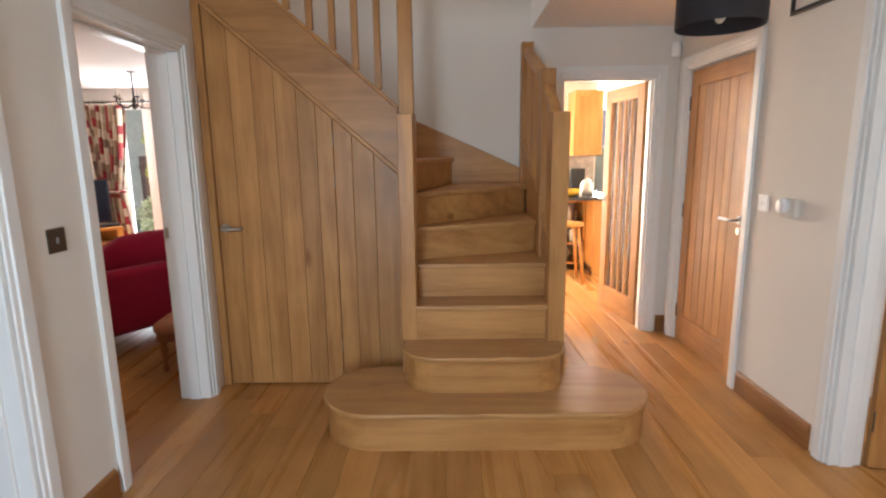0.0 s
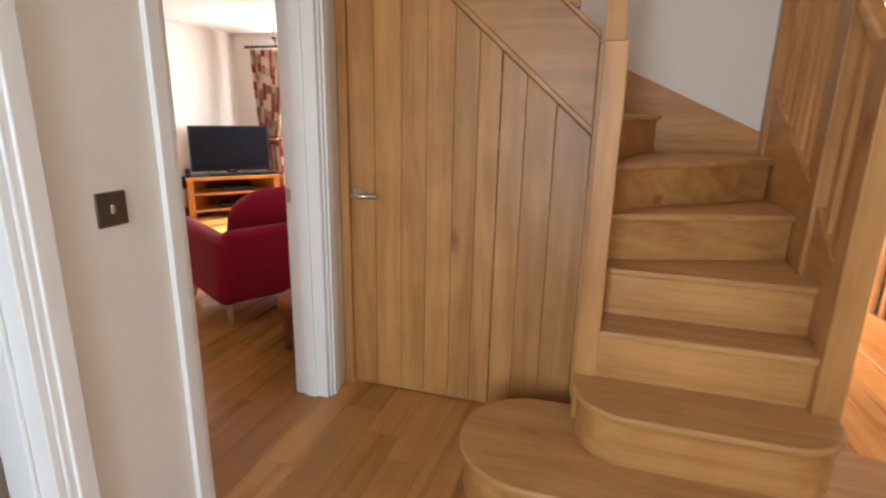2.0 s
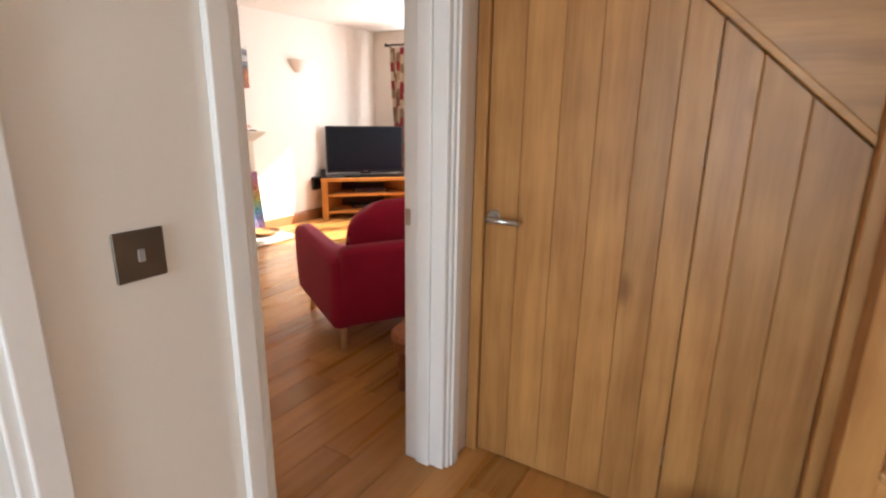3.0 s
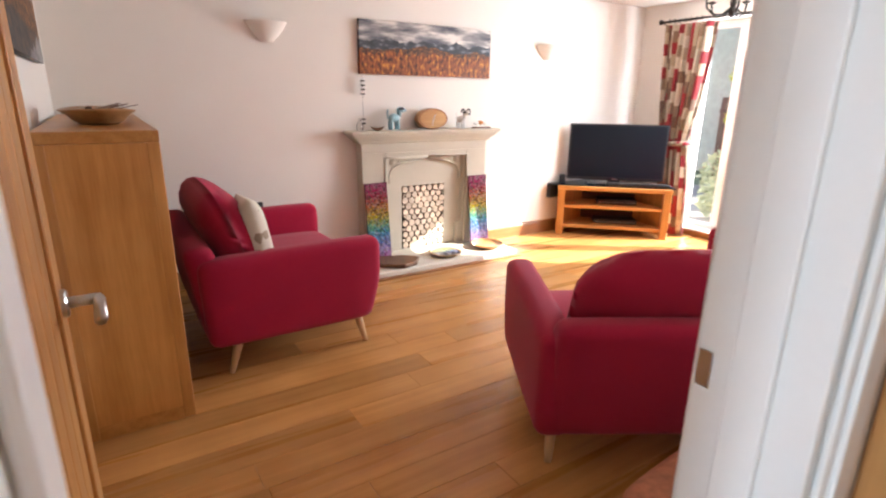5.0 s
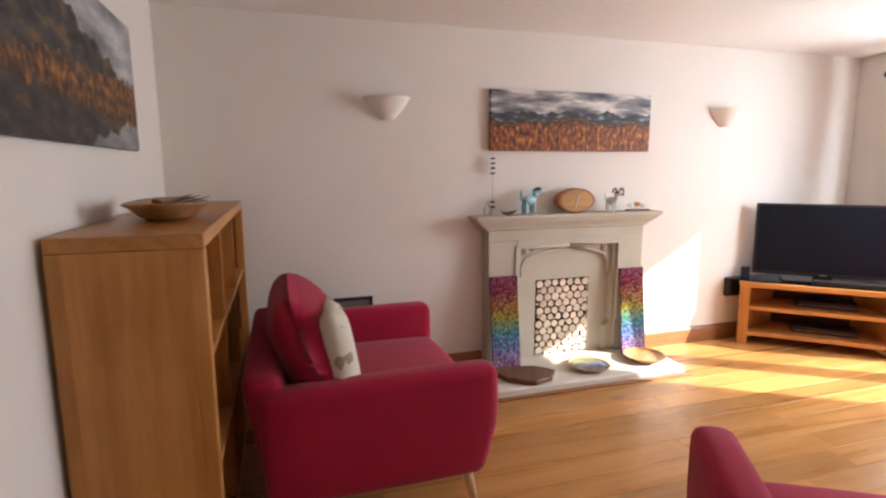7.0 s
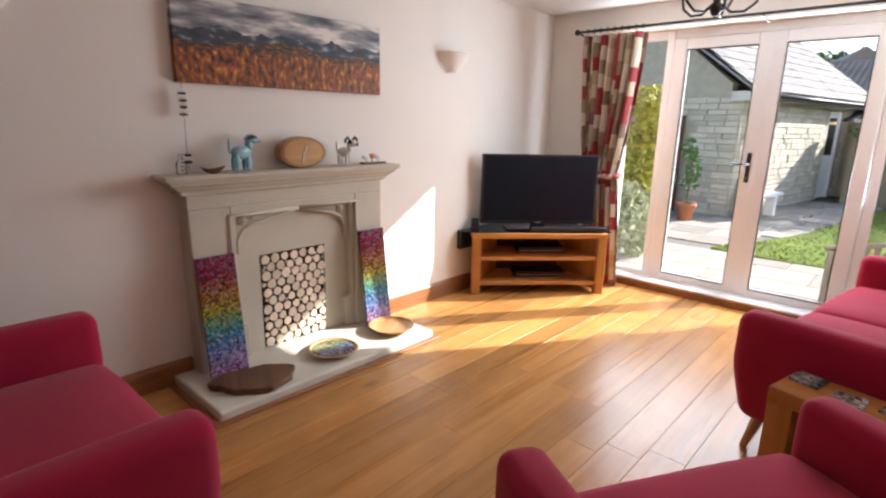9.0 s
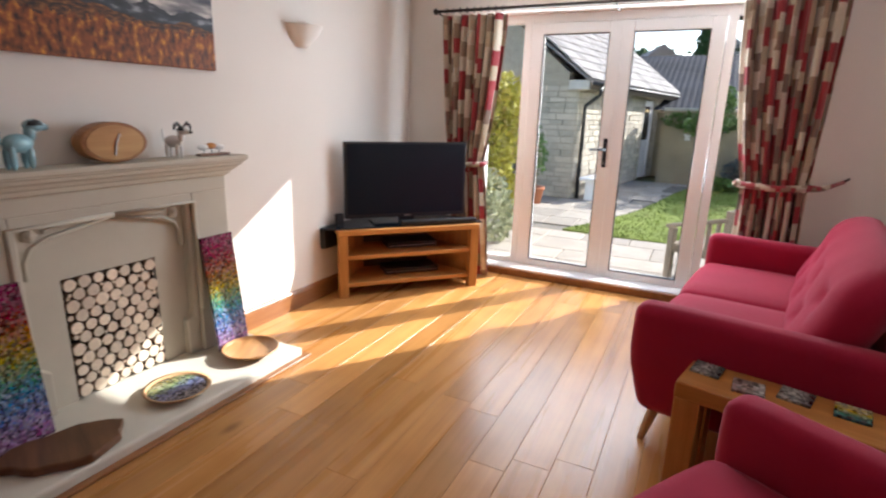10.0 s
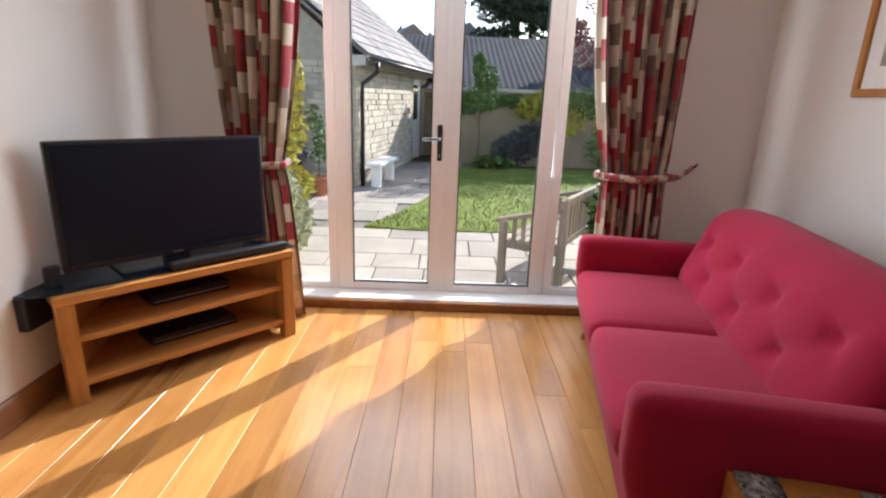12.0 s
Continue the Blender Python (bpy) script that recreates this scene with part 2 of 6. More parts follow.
# ---- builders ----
def part(name, bm, material, parent=None, label="", smooth=False):
    me = bpy.data.meshes.new(name)
    bm.to_mesh(me)
    bm.free()
    me.materials.append(material)
    if smooth:
        for p in me.polygons:
            p.use_smooth = True
    ob = new(name, me)
    if parent is not None:
        ob.parent = parent
    if label:
        ob["label"] = label
    return ob


def thing(name, m, label, category, group="", kind=""):
    ob = new(name)
    ob.matrix_basis = m
    return tagged(ob, label, category, group, kind)


def add_box(bm, x0, x1, y0, y1, z0, z1):
    v = [bm.verts.new(p) for p in ((x0, y0, z0), (x1, y0, z0), (x1, y1, z0), (x0, y1, z0), (x0, y0, z1), (x1, y0, z1), (x1, y1, z1), (x0, y1, z1))]
    for f in ((3, 2, 1, 0), (4, 5, 6, 7), (0, 1, 5, 4), (1, 2, 6, 5), (2, 3, 7, 6), (3, 0, 4, 7)):
        bm.faces.new([v[i] for i in f])
    return v


def box(x0, x1, y0, y1, z0, z1, bevel=0.0, seg=2):
    bm = bmesh.new()
    add_box(bm, min(x0, x1), max(x0, x1), min(y0, y1), max(y0, y1), min(z0, z1), max(z0, z1))
    if bevel:
        bmesh.ops.bevel(bm, geom=bm.edges[:], offset=bevel, segments=seg, profile=0.5, affect="EDGES")
    return bm


def prism(points, a0, a1, axis="z", bevel=0.0, seg=2):
    """A flat outline pushed out along an axis from a0 to a1. Outline axes: z: (x, y); y: (x, z); x: (y, z)."""
    bm = bmesh.new()
    put = {"z": lambda p, a: (p[0], p[1], a), "y": lambda p, a: (p[0], a, p[1]), "x": lambda p, a: (a, p[0], p[1])}[axis]
    lo = [bm.verts.new(put(p, a0)) for p in points]
    hi = [bm.verts.new(put(p, a1)) for p in points]
    bm.faces.new(lo)
    bm.faces.new(hi)
    n = len(points)
    for i in range(n):
        bm.faces.new((lo[i], lo[(i + 1) % n], hi[(i + 1) % n], hi[i]))
    bmesh.ops.recalc_face_normals(bm, faces=bm.faces[:])
    if bevel:
        sharp = [e for e in bm.edges if len(e.link_faces) == 2 and e.calc_face_angle(0) > 0.6]
        bmesh.ops.bevel(bm, geom=sharp, offset=bevel, segments=seg, profile=0.5, affect="EDGES")
    return bm


def lathe(profile, n=24, squash=1.0):
    """A turned body: profile rows of (radius, height)."""
    bm = bmesh.new()
    rings = [[bm.verts.new((r * math.cos(2 * math.pi * i / n), squash * r * math.sin(2 * math.pi * i / n), z)) for i in range(n)] for r, z in profile]
    for a, b in zip(rings, rings[1:]):
        for i in range(n):
            bm.faces.new((a[i], a[(i + 1) % n], b[(i + 1) % n], b[i]))
    bm.faces.new(rings[0][::-1])
    bm.faces.new(rings[-1])
    bmesh.ops.recalc_face_normals(bm, faces=bm.faces[:])
    return bm


def tube(points, radius, n=8):
    """A rod along points, tapering if radius is a list."""
    bm = bmesh.new()
    pts = [Vector(p) for p in points]
    rad = radius if isinstance(radius, (list, tuple)) else [radius] * len(pts)
    rings = []
    for i, p in enumerate(pts):
        d = (pts[min(i + 1, len(pts) - 1)] - pts[max(i - 1, 0)]).normalized()
        u = d.orthogonal().normalized() if not rings else (u - d * u.dot(d)).normalized()
        w = d.cross(u)
        rings.append([bm.verts.new(p + rad[i] * (math.cos(2 * math.pi * k / n) * u + math.sin(2 * math.pi * k / n) * w)) for k in range(n)])
    for a, b in zip(rings, rings[1:]):
        for k in range(n):
            bm.faces.new((a[k], a[(k + 1) % n], b[(k + 1) % n], b[k]))
    bm.faces.new(rings[0][::-1])
    bm.faces.new(rings[-1])
    bmesh.ops.recalc_face_normals(bm, faces=bm.faces[:])
    return bm


def soft_box(x0, x1, y0, y1, z0, z1, r, puff=0.0, cuts=6, warp=None):
    """An upholstered block: rounded edges, faces swelling by puff, warp(co) bends it."""
    bm = bmesh.new()
    add_box(bm, x0, x1, y0, y1, z0, z1)
    bmesh.ops.bevel(bm, geom=bm.edges[:], offset=r, segments=4, profile=0.5, affect="EDGES")
    bmesh.ops.subdivide_edges(bm, edges=[e for e in bm.edges if e.calc_length() > r * 1.5], cuts=cuts, use_grid_fill=True)
    c = Vector(((x0 + x1) / 2, (y0 + y1) / 2, (z0 + z1) / 2))
    h = Vector(((x1 - x0) / 2, (y1 - y0) / 2, (z1 - z0) / 2))
    for v in bm.verts:
        q = Vector([(v.co[i] - c[i]) / h[i] for i in range(3)])
        for i in range(3):
            j, k = (i + 1) % 3, (i + 2) % 3
            v.co[i] += math.copysign(puff, q[i]) * abs(q[i]) * max(0, 1 - q[j] ** 4) * max(0, 1 - q[k] ** 4)
        if warp:
            v.co = warp(v.co)
    return bm


def wall(name, axis, p0, p1, a0, a1, z0, z1, openings=(), material=None):
    """A wall with real openings (start, end, sill, head). axis x: it runs along x, its faces at y=p0 and y=p1."""
    bm = bmesh.new()

    def piece(s, e, b, t):
        if e - s > 1e-4 and t - b > 1e-4:
            if axis == "x":
                add_box(bm, s, e, p0, p1, b, t)
            else:
                add_box(bm, p0, p1, s, e, b, t)
    at = a0
    for s, e, sill, head in sorted(openings):
        piece(at, s, z0, z1)
        piece(s, e, z0, sill)
        piece(s, e, head, z1)
        at = e
    piece(at, a1, z0, z1)
    ob = part(name, bm, material or WALL)
    return tagged(ob, "smooth plastered wall painted warm white", "wall", kind="structure")


# ---- large structure ----
HALL_W, LOUNGE_E, LOUNGE_W, LOUNGE_S, LOUNGE_N = -0.92, -1.10, -4.74, 2.28, 7.67
HALL_E, BACK, CH, CL = 2.20, 4.38, 2.30, 2.33
wall("wall_lounge_west", "y", LOUNGE_W - 0.3, LOUNGE_W, 2.0, 8.0, -0.2, 2.7)
wall("wall_lounge_south", "x", LOUNGE_S - 0.15, LOUNGE_S, LOUNGE_W, LOUNGE_E, -0.02, 2.6)
wall("wall_lounge_hall", "y", LOUNGE_E, HALL_W, -1.0, 8.0, -0.02, 5.0, [(1.06, 1.985, -0.02, 2.0), (2.43, 3.275, -0.02, 1.985)])
wall("wall_garden", "x", LOUNGE_N, 8.0, LOUNGE_W, LOUNGE_E, -0.2, 2.7, [(-4.13, -1.87, 0.0, 2.14)])
wall("wall_hall_east", "y", HALL_E, HALL_E + 0.15, -1.0, BACK, -0.02, 2.6, [(1.72, 2.56, -0.02, 2.02), (3.38, 4.25, -0.02, 2.0)])
wall("wall_kitchen", "x", BACK, BACK + 0.12, HALL_W, 3.4, -0.02, 5.0, [(1.33, 2.05, -0.02, 1.97)])
wall("wall_front", "x", -1.12, -1.0, LOUNGE_E, HALL_E + 0.15, -0.02, 2.6, [(-0.6, 0.8, -0.02, 2.2)])
tagged(part("ceiling_lounge", box(LOUNGE_W, LOUNGE_E, LOUNGE_S, LOUNGE_N, CL, CL + 0.2), CEIL), "flat white painted lounge ceiling", "ceiling", kind="structure")
bm = bmesh.new()
add_box(bm, HALL_W, 1.11, -1.0, 3.36, CH, CH + 0.25)
add_box(bm, 1.11, HALL_E, -1.0, BACK, CH, CH + 0.25)
tagged(part("ceiling_hall", bm, CEIL), "white painted hall ceiling ending at the stairwell", "ceiling", kind="structure")
tagged(part("ceiling_landing", box(HALL_W, 1.3, 3.3, BACK, 4.8, 4.95), CEIL), "white ceiling above the stairwell", "ceiling", kind="structure")
bm = bmesh.new()
add_box(bm, 1.11, 1.2, 3.36, BACK, CH + 0.25, 4.8)
add_box(bm, HALL_W, 1.2, 3.24, 3.36, CH + 0.25, 4.8)
tagged(part("wall_stairwell", bm, WALL), "white plastered upper stairwell wall", "wall", kind="structure")
sub = bmesh.new()
add_box(sub, LOUNGE_W, 3.4, -1.0, 8.0, -0.12, -0.016)
floor = tagged(part("floor", sub, SKIRT), "wide honey oak floorboards with fine joints and knots", "floor", kind="structure")
# kitchen shell
wall("wall_kitchen_east", "y", 3.4, 3.5, BACK, 8.6, -0.02, 2.6)
wall("wall_kitchen_nib", "x", 7.10, 7.20, 1.75, 2.36, -0.02, 2.3)
wall("wall_kitchen_west", "y", 0.2, 0.3, BACK + 0.12, 8.6, -0.02, 2.6)
wall("wall_kitchen_north", "x", 8.5, 8.6, 0.2, 3.5, -0.2, 2.6, [(0.6, 3.3, 0.15, 2.1)])
tagged(part("ceiling_kitchen", box(0.3, 3.4, BACK + 0.12, 8.5, CH, CH + 0.2), CEIL), "white kitchen ceiling", "ceiling", kind="structure")
tagged(part("floor_kitchen", box(0.2, 3.5, 8.0, 8.6, -0.12, -0.016), GAP_SHADE), "floor base under the kitchen", "floor", kind="structure")
# small rooms behind the side doors
wall("wall_cloakroom_far", "y", -2.7, -2.6, 0.9, 2.13, -0.02, 2.4)
wall("wall_cloakroom_near", "x", 0.8, 0.9, -2.7, LOUNGE_E, -0.02, 2.4)
tagged(part("ceiling_cloakroom", box(-2.7, LOUNGE_E, 0.8, 2.13, 2.4, 2.5), CEIL), "white ceiling of the dark cloakroom", "ceiling", kind="structure")
tagged(part("floor_cloakroom", box(-2.6, LOUNGE_E, 0.9, 2.13, -0.016, 0.0), FLOORM), "oak floor of the dark cloakroom", "floor", kind="structure")
wall("wall_study_far", "y", 4.4, 4.5, 1.0, 3.3, -0.02, 2.4)
wall("wall_study_side", "x", 3.2, 3.3, HALL_E + 0.15, 4.4, -0.02, 2.4)
wall("wall_study_near", "x", 1.0, 1.1, HALL_E + 0.15, 4.4, -0.02, 2.4)
tagged(part("ceiling_study", box(HALL_E + 0.15, 4.5, 1.0, 3.3, 2.4, 2.5), CEIL), "white ceiling of the side room", "ceiling", kind="structure")
tagged(part("floor_study", box(3.4, 4.5, 1.0, 3.3, -0.1, 0.0), FLOORM), "oak floor of the side room", "floor", kind="structure")


def skirting(name, axis, p, side, a0, a1, h=0.13, d=0.018):
    """A moulded oak skirting board along a wall; side: the way it faces."""
    prof = [(0, 0), (d, 0), (d, h - 0.03), (d * 0.75, h - 0.015), (d * 0.35, h - 0.004), (0, h)]
    bm = bmesh.new()
    ends = []
    for a in (a0, a1):
        ends.append([bm.verts.new((a, p + side * q, z) if axis == "x" else (p + side * q, a, z)) for q, z in prof])
    n = len(prof)
    bm.faces.new(ends[0])
    bm.faces.new(ends[1])
    for i in range(n):
        bm.faces.new((ends[0][i], ends[0][(i + 1) % n], ends[1][(i + 1) % n], ends[1][i]))
    bmesh.ops.recalc_face_normals(bm, faces=bm.faces[:])
    return tagged(part(name, bm, SKIRT), "varnished oak skirting board along the wall", "baseboard", kind="structure")


skirting("baseboard_lounge_west_1", "y", LOUNGE_W, 1, 2.28, 4.24)
skirting("baseboard_lounge_west_2", "y", LOUNGE_W, 1, 5.50, 7.67)
skirting("baseboard_lounge_south", "x", LOUNGE_S, 1, -4.72, -1.10)
skirting("baseboard_lounge_north_1", "x", LOUNGE_N, -1, -4.72, -4.13)
skirting("baseboard_lounge_north_2", "x", LOUNGE_N, -1, -1.87, -1.12)
skirting("baseboard_lounge_east", "y", LOUNGE_E, -1, 3.37, 7.65)
skirting("baseboard_hall_west", "y", HALL_W, 1, 2.075, 2.345)
skirting("baseboard_hall_east", "y", HALL_E, -1, 2.66, 3.29)
skirting("baseboard_hall_kitchen", "x", BACK, -1, 2.13, 2.20)


def doorcase(name, axis, p0, p1, s, e, head, w=0.078, proud=0.02):
    """White lining, stops and moulded architraves round a doorway through a wall."""
    t = thing(name, pose(0, 0, 0), "white gloss painted door lining with moulded architraves", "door frame", kind="structure")

    def put(nm, a0, a1, q0, q1, z0, z1, bev=0.004):
        part(nm, box(a0, a1, q0, q1, z0, z1, bev) if axis == "x" else box(q0, q1, a0, a1, z0, z1, bev), GLOSS, t)
    put("lining", s, s + 0.028, p0 + 0.002, p1 - 0.002, 0, head - 0.028)
    put("lining", e - 0.028, e, p0 + 0.002, p1 - 0.002, 0, head - 0.028)
    put("lining", s, e, p0 + 0.002, p1 - 0.002, head - 0.028, head)
    mid = (p0 + p1) / 2
    put("stop", s + 0.028, s + 0.041, mid - 0.03, mid + 0.03, 0, head - 0.041)
    put("stop", e - 0.041, e - 0.028, mid - 0.03, mid + 0.03, 0, head - 0.041)
    put("stop", s + 0.028, e - 0.028, mid - 0.03, mid + 0.03, head - 0.041, head - 0.028)
    for q, sg in ((p0, -1), (p1, 1)):
        for lo, hi, k in ((0.0, 1.0, 0.55), (0.28, 1.0, 1.0)):
            a, b = q, q + sg * proud * k
            if k == 1.0:
                a = q + sg * proud * 0.5
            i, o = 0.008 + (w - 0.008) * lo, w * hi
            put("architrave", s + 0.018 - o, s + 0.018 - i, min(a, b), max(a, b), 0, head - 0.018 + o)
            put("architrave", e - 0.018 + i, e - 0.018 + o, min(a, b), max(a, b), 0, head - 0.018 + o)
            put("architrave", s + 0.018 - i, e - 0.018 + i, min(a, b), max(a, b), head - 0.018 + i, head - 0.018 + o)
    return t


doorcase("door_frame_lounge", "y", LOUNGE_E, HALL_W, 2.43, 3.275, 1.985)
doorcase("door_frame_cloakroom", "y", LOUNGE_E, HALL_W, 1.06, 1.985, 2.0)
doorcase("door_frame_study", "y", HALL_E, HALL_E + 0.15, 1.72, 2.56, 2.02)
doorcase("door_frame_store", "y", HALL_E, HALL_E + 0.15, 3.38, 4.25, 2.0)
doorcase("door_frame_kitchen", "x", BACK, BACK + 0.12, 1.33, 2.05, 1.97)


def lever(parent, x, y, z, out, along, material=None, lock=False):
    """A mitred round-bar lever handle on a round rose. out: way it stands off (+-1 in y), along: way it points (+-1 in x)."""
    material = material or STEEL
    h = part("handle", tube([(x, y, z), (x, y + out * 0.05, z), (x, y + out * 0.058, z), (x + along * 0.012, y + out * 0.06, z), (x + along * 0.12, y + out * 0.06, z)], 0.0105, 12), material, parent, "brushed steel lever handle", True)
    r = lathe([(0.027, 0), (0.027, 0.007), (0.023, 0.010)], 20)
    bmesh.ops.rotate(r, verts=r.verts[:], matrix=Matrix.Rotation(radians(-90 * out), 3, "X"))
    bmesh.ops.translate(r, verts=r.verts[:], vec=(x, y, z))
    part("rose", r, material, h)
    if lock:
        k = lathe([(0.024, 0), (0.024, 0.007), (0.02, 0.010)], 20)
        bmesh.ops.rotate(k, verts=k.verts[:], matrix=Matrix.Rotation(radians(-90 * out), 3, "X"))
        bmesh.ops.translate(k, verts=k.verts[:], vec=(x, y, z - 0.065))
        part("thumb_turn", k, material, parent, "steel privacy thumb turn")
    return h


def plank_door(name, m, width, height, label, handle=0.0, lock=False, glazed=False, sides=(-1, 1), hz=0.995):
    """An oak door in local x 0..width, hinged at x 0, its thickness in y +-0.02: frame, boards, lever."""
    t = thing(name, m, label, "door", kind="structure")
    st = 0.105
    part("stile", box(0, st, -0.02, 0.02, 0, height, 0.002, 1), OAK_Z, t)
    part("stile", box(width - st, width, -0.02, 0.02, 0, height, 0.002, 1), OAK_Z, t)
    part("rail", box(st, width - st, -0.0195, 0.0195, 0, 0.2, 0.002, 1), OAK_X, t)
    part("rail", box(st, width - st, -0.0195, 0.0195, height - 0.11, height, 0.002, 1), OAK_X, t)
    inner = width - 2 * st
    if glazed:
        n = 4
        for i in range(n - 1):
            x = st + inner * (i + 1) / n
            part("glazing_bar", box(x - 0.016, x + 0.016, -0.009, 0.009, 0.2, height - 0.11, 0.002, 1), OAK_Z, t)
        part("pane", box(st, width - st, -0.003, 0.003, 0.2, height - 0.11), GLASS, t, "clear glass").visible_shadow = False
    else:
        n = 6
        for i in range(n):
            a, b = st + inner * i / n, st + inner * (i + 1) / n
            part("board", box(a + 0.0012, b - 0.0012, -0.013, 0.013, 0.2, height - 0.11, 0.003, 1), OAK_Z, t)
    for z in (0.22, height / 2, height - 0.22):
        part("hinge", box(-0.004, 0.004, -0.027, -0.017, z - 0.05, z + 0.05, 0.003, 1), BRONZE, t, "dark metal butt hinge")
    for s in sides:
        lever(t, width - 0.055, s * 0.02, hz, s, -1, lock=lock)
    return t


plank_door("door_lounge", pose(LOUNGE_E - 0.012, 2.402, 0.006, 0, 0, 181.0), 0.79, 1.94, "oak boarded door opened flat towards the lounge wall")
plank_door("door_store", pose(HALL_E + 0.045, 4.22, 0.006, 0, 0, -90), 0.81, 1.955, "closed oak plank door with lever and thumb turn", lock=True)
plank_door("door_kitchen", pose(2.022, BACK + 0.13, 0.006, 0, 0, 98.7), 0.66, 1.93, "oak door with tall clear glass strips standing open", glazed=True)
plank_door("door_study", pose(HALL_E + 0.165, 2.53, 0.006, 0, 0, -12), 0.78, 1.97, "oak boarded door standing open into a side room")
plank_door("door_cloakroom", pose(LOUNGE_E - 0.01, 1.12, 0.006, 0, 0, 180), 0.80, 1.96, "oak boarded door standing open into the cloakroom")

# ---- front door with side glass behind the walker ----
fd = thing("door_front", pose(-0.4, -1.06, 0), "white front door surround with clear glass", "door", kind="structure")
for a, b, c, d in ((-0.2, -0.13, 0, 2.2), (1.13, 1.2, 0, 2.2), (-0.13, 1.13, 2.12, 2.2), (-0.13, 1.13, 0, 0.12), (0.46, 0.54, 0.12, 2.12)):
    part("frame", box(a, b, -0.035, 0.035, c, d, 0.004, 1), UPVC, fd)
part("pane", box(-0.13, 1.13, -0.004, 0.004, 0.12, 2.12), GLASS, fd, "clear glass").visible_shadow = False

# ---- garden doors ----
gd = thing("window_garden_doors", pose(0, 0, 0), "white framed glazed garden doors with narrow side lights", "french door", kind="structure")
FY0, FY1 = 7.85, 7.92
for x0, x1, z0, z1 in ((-4.13, -4.06, 0.03, 2.14), (-1.94, -1.87, 0.03, 2.14), (-3.768, -3.706, 0.03, 2.14), (-2.290, -2.228, 0.03, 2.14), (-4.06, -3.768, 2.072, 2.14), (-3.706, -2.290, 2.072, 2.14), (-2.228, -1.94, 2.072, 2.14), (-4.06, -3.768, 0.03, 0.105), (-3.706, -2.290, 0.03, 0.064), (-2.228, -1.94, 0.03, 0.105)):
    part("window_frame", box(x0, x1, FY0 + 0.004, FY1, z0, z1, 0.006, 2), UPVC, gd)
for x0, x1 in ((-4.06, -3.768), (-2.228, -1.94)):
    part("pane", box(x0, x1, FY0 + 0.033, FY0 + 0.041, 0.105, 2.072), GLASS, gd, "clear glass").visible_shadow = False
for k, (x0, x1, a, b) in enumerate(((-3.702, -3.000, 0.102, 0.085), (-2.996, -2.294, 0.090, 0.096))):
    leaf = part("door_leaf", box(x0, x0 + a, FY0 - 0.012, FY1 - 0.01, 0.066, 2.068, 0.008, 2), UPVC, gd)
    part("stile", box(x1 - b, x1, FY0 - 0.012, FY1 - 0.01, 0.066, 2.068, 0.008, 2), UPVC, leaf)
    part("rail", box(x0 + a, x1 - b, FY0 - 0.012, FY1 - 0.01, 0.066, 0.118, 0.008, 2), UPVC, leaf)
    part("rail", box(x0 + a, x1 - b, FY0 - 0.012, FY1 - 0.01, 1.986, 2.068, 0.008, 2), UPVC, leaf)
    part("pane", box(x0 + a, x1 - b, FY0 + 0.02, FY0 + 0.03, 0.118, 1.986), GLASS, leaf, "clear glass").visible_shadow = False
    for s in ((x0 + a, x0 + a + 0.006, 0.118, 1.986), (x1 - b - 0.006, x1 - b, 0.118, 1.986), (x0 + a + 0.006, x1 - b - 0.006, 0.118, 0.124), (x0 + a + 0.006, x1 - b - 0.006, 1.980, 1.986)):
        part("gasket", box(s[0], s[1], FY0 - 0.008, FY0 + 0.019, s[2], s[3]), BLACK, leaf, "black rubber gasket")
part("meeting_bead", box(-3.012, -2.984, FY0 - 0.018, FY0 - 0.012, 0.07, 2.064, 0.003, 1), UPVC, gd)
hp = part("handle_plate", box(-3.048, -3.018, FY0 - 0.024, FY0 - 0.0115, 0.968, 1.195, 0.005, 2), BLACK, gd, "black handle plate")
part("handle", tube([(-3.033, FY0 - 0.02, 1.108), (-3.033, FY0 - 0.06, 1.108), (-3.048, FY0 - 0.066, 1.108), (-3.145, FY0 - 0.066, 1.105)], 0.0095, 10), BLACK, hp, "black lever handle", True)
part("keyhole", box(-3.037, -3.029, FY0 - 0.026, FY0 - 0.024, 0.990, 1.012, 0.0008, 1), STEEL, hp, "steel lock barrel")
tagged(part("trim_reveal", box(-4.13, -1.87, 7.672, 7.848, 0.004, 0.066, 0.006, 2), UPVC), "white door sill inside", "sill", kind="structure")
tagged(part("trim_threshold", box(-4.13, -1.87, 7.635, 7.669, 0.0, 0.060, 0.008, 2), SKIRT), "oak step strip below the garden doors", "threshold", kind="structure")

# ---- staircase ----
R = 0.1975
stair = thing("staircase", pose(0, 0, 0), "winding oak staircase with wide rounded bottom steps", "staircase")


def rounded(x0, x1, y0, y1, rf, rb, n=12):
    """An outline whose front (low y) and back corners are rounded."""
    pts = []
    for cx, cy, r, a0 in ((x1 - rf, y0 + rf, rf, -90), (x1 - rb, y1 - rb, rb, 0), (x0 + rb, y1 - rb, rb, 90), (x0 + rf, y0 + rf, rf, 180)):
        for i in range(n + 1):
            a = radians(a0 + 90 * i / n)
            pts.append((cx + r * math.cos(a), cy + r * math.sin(a)))
    return pts


def step(outline_fn, z):
    part("riser", prism(outline_fn(0.02), z - R, z - 0.028), OAK_X, stair)
    part("tread", prism(outline_fn(0.0), z - 0.028, z, "z", 0.009, 3), TREAD, stair)


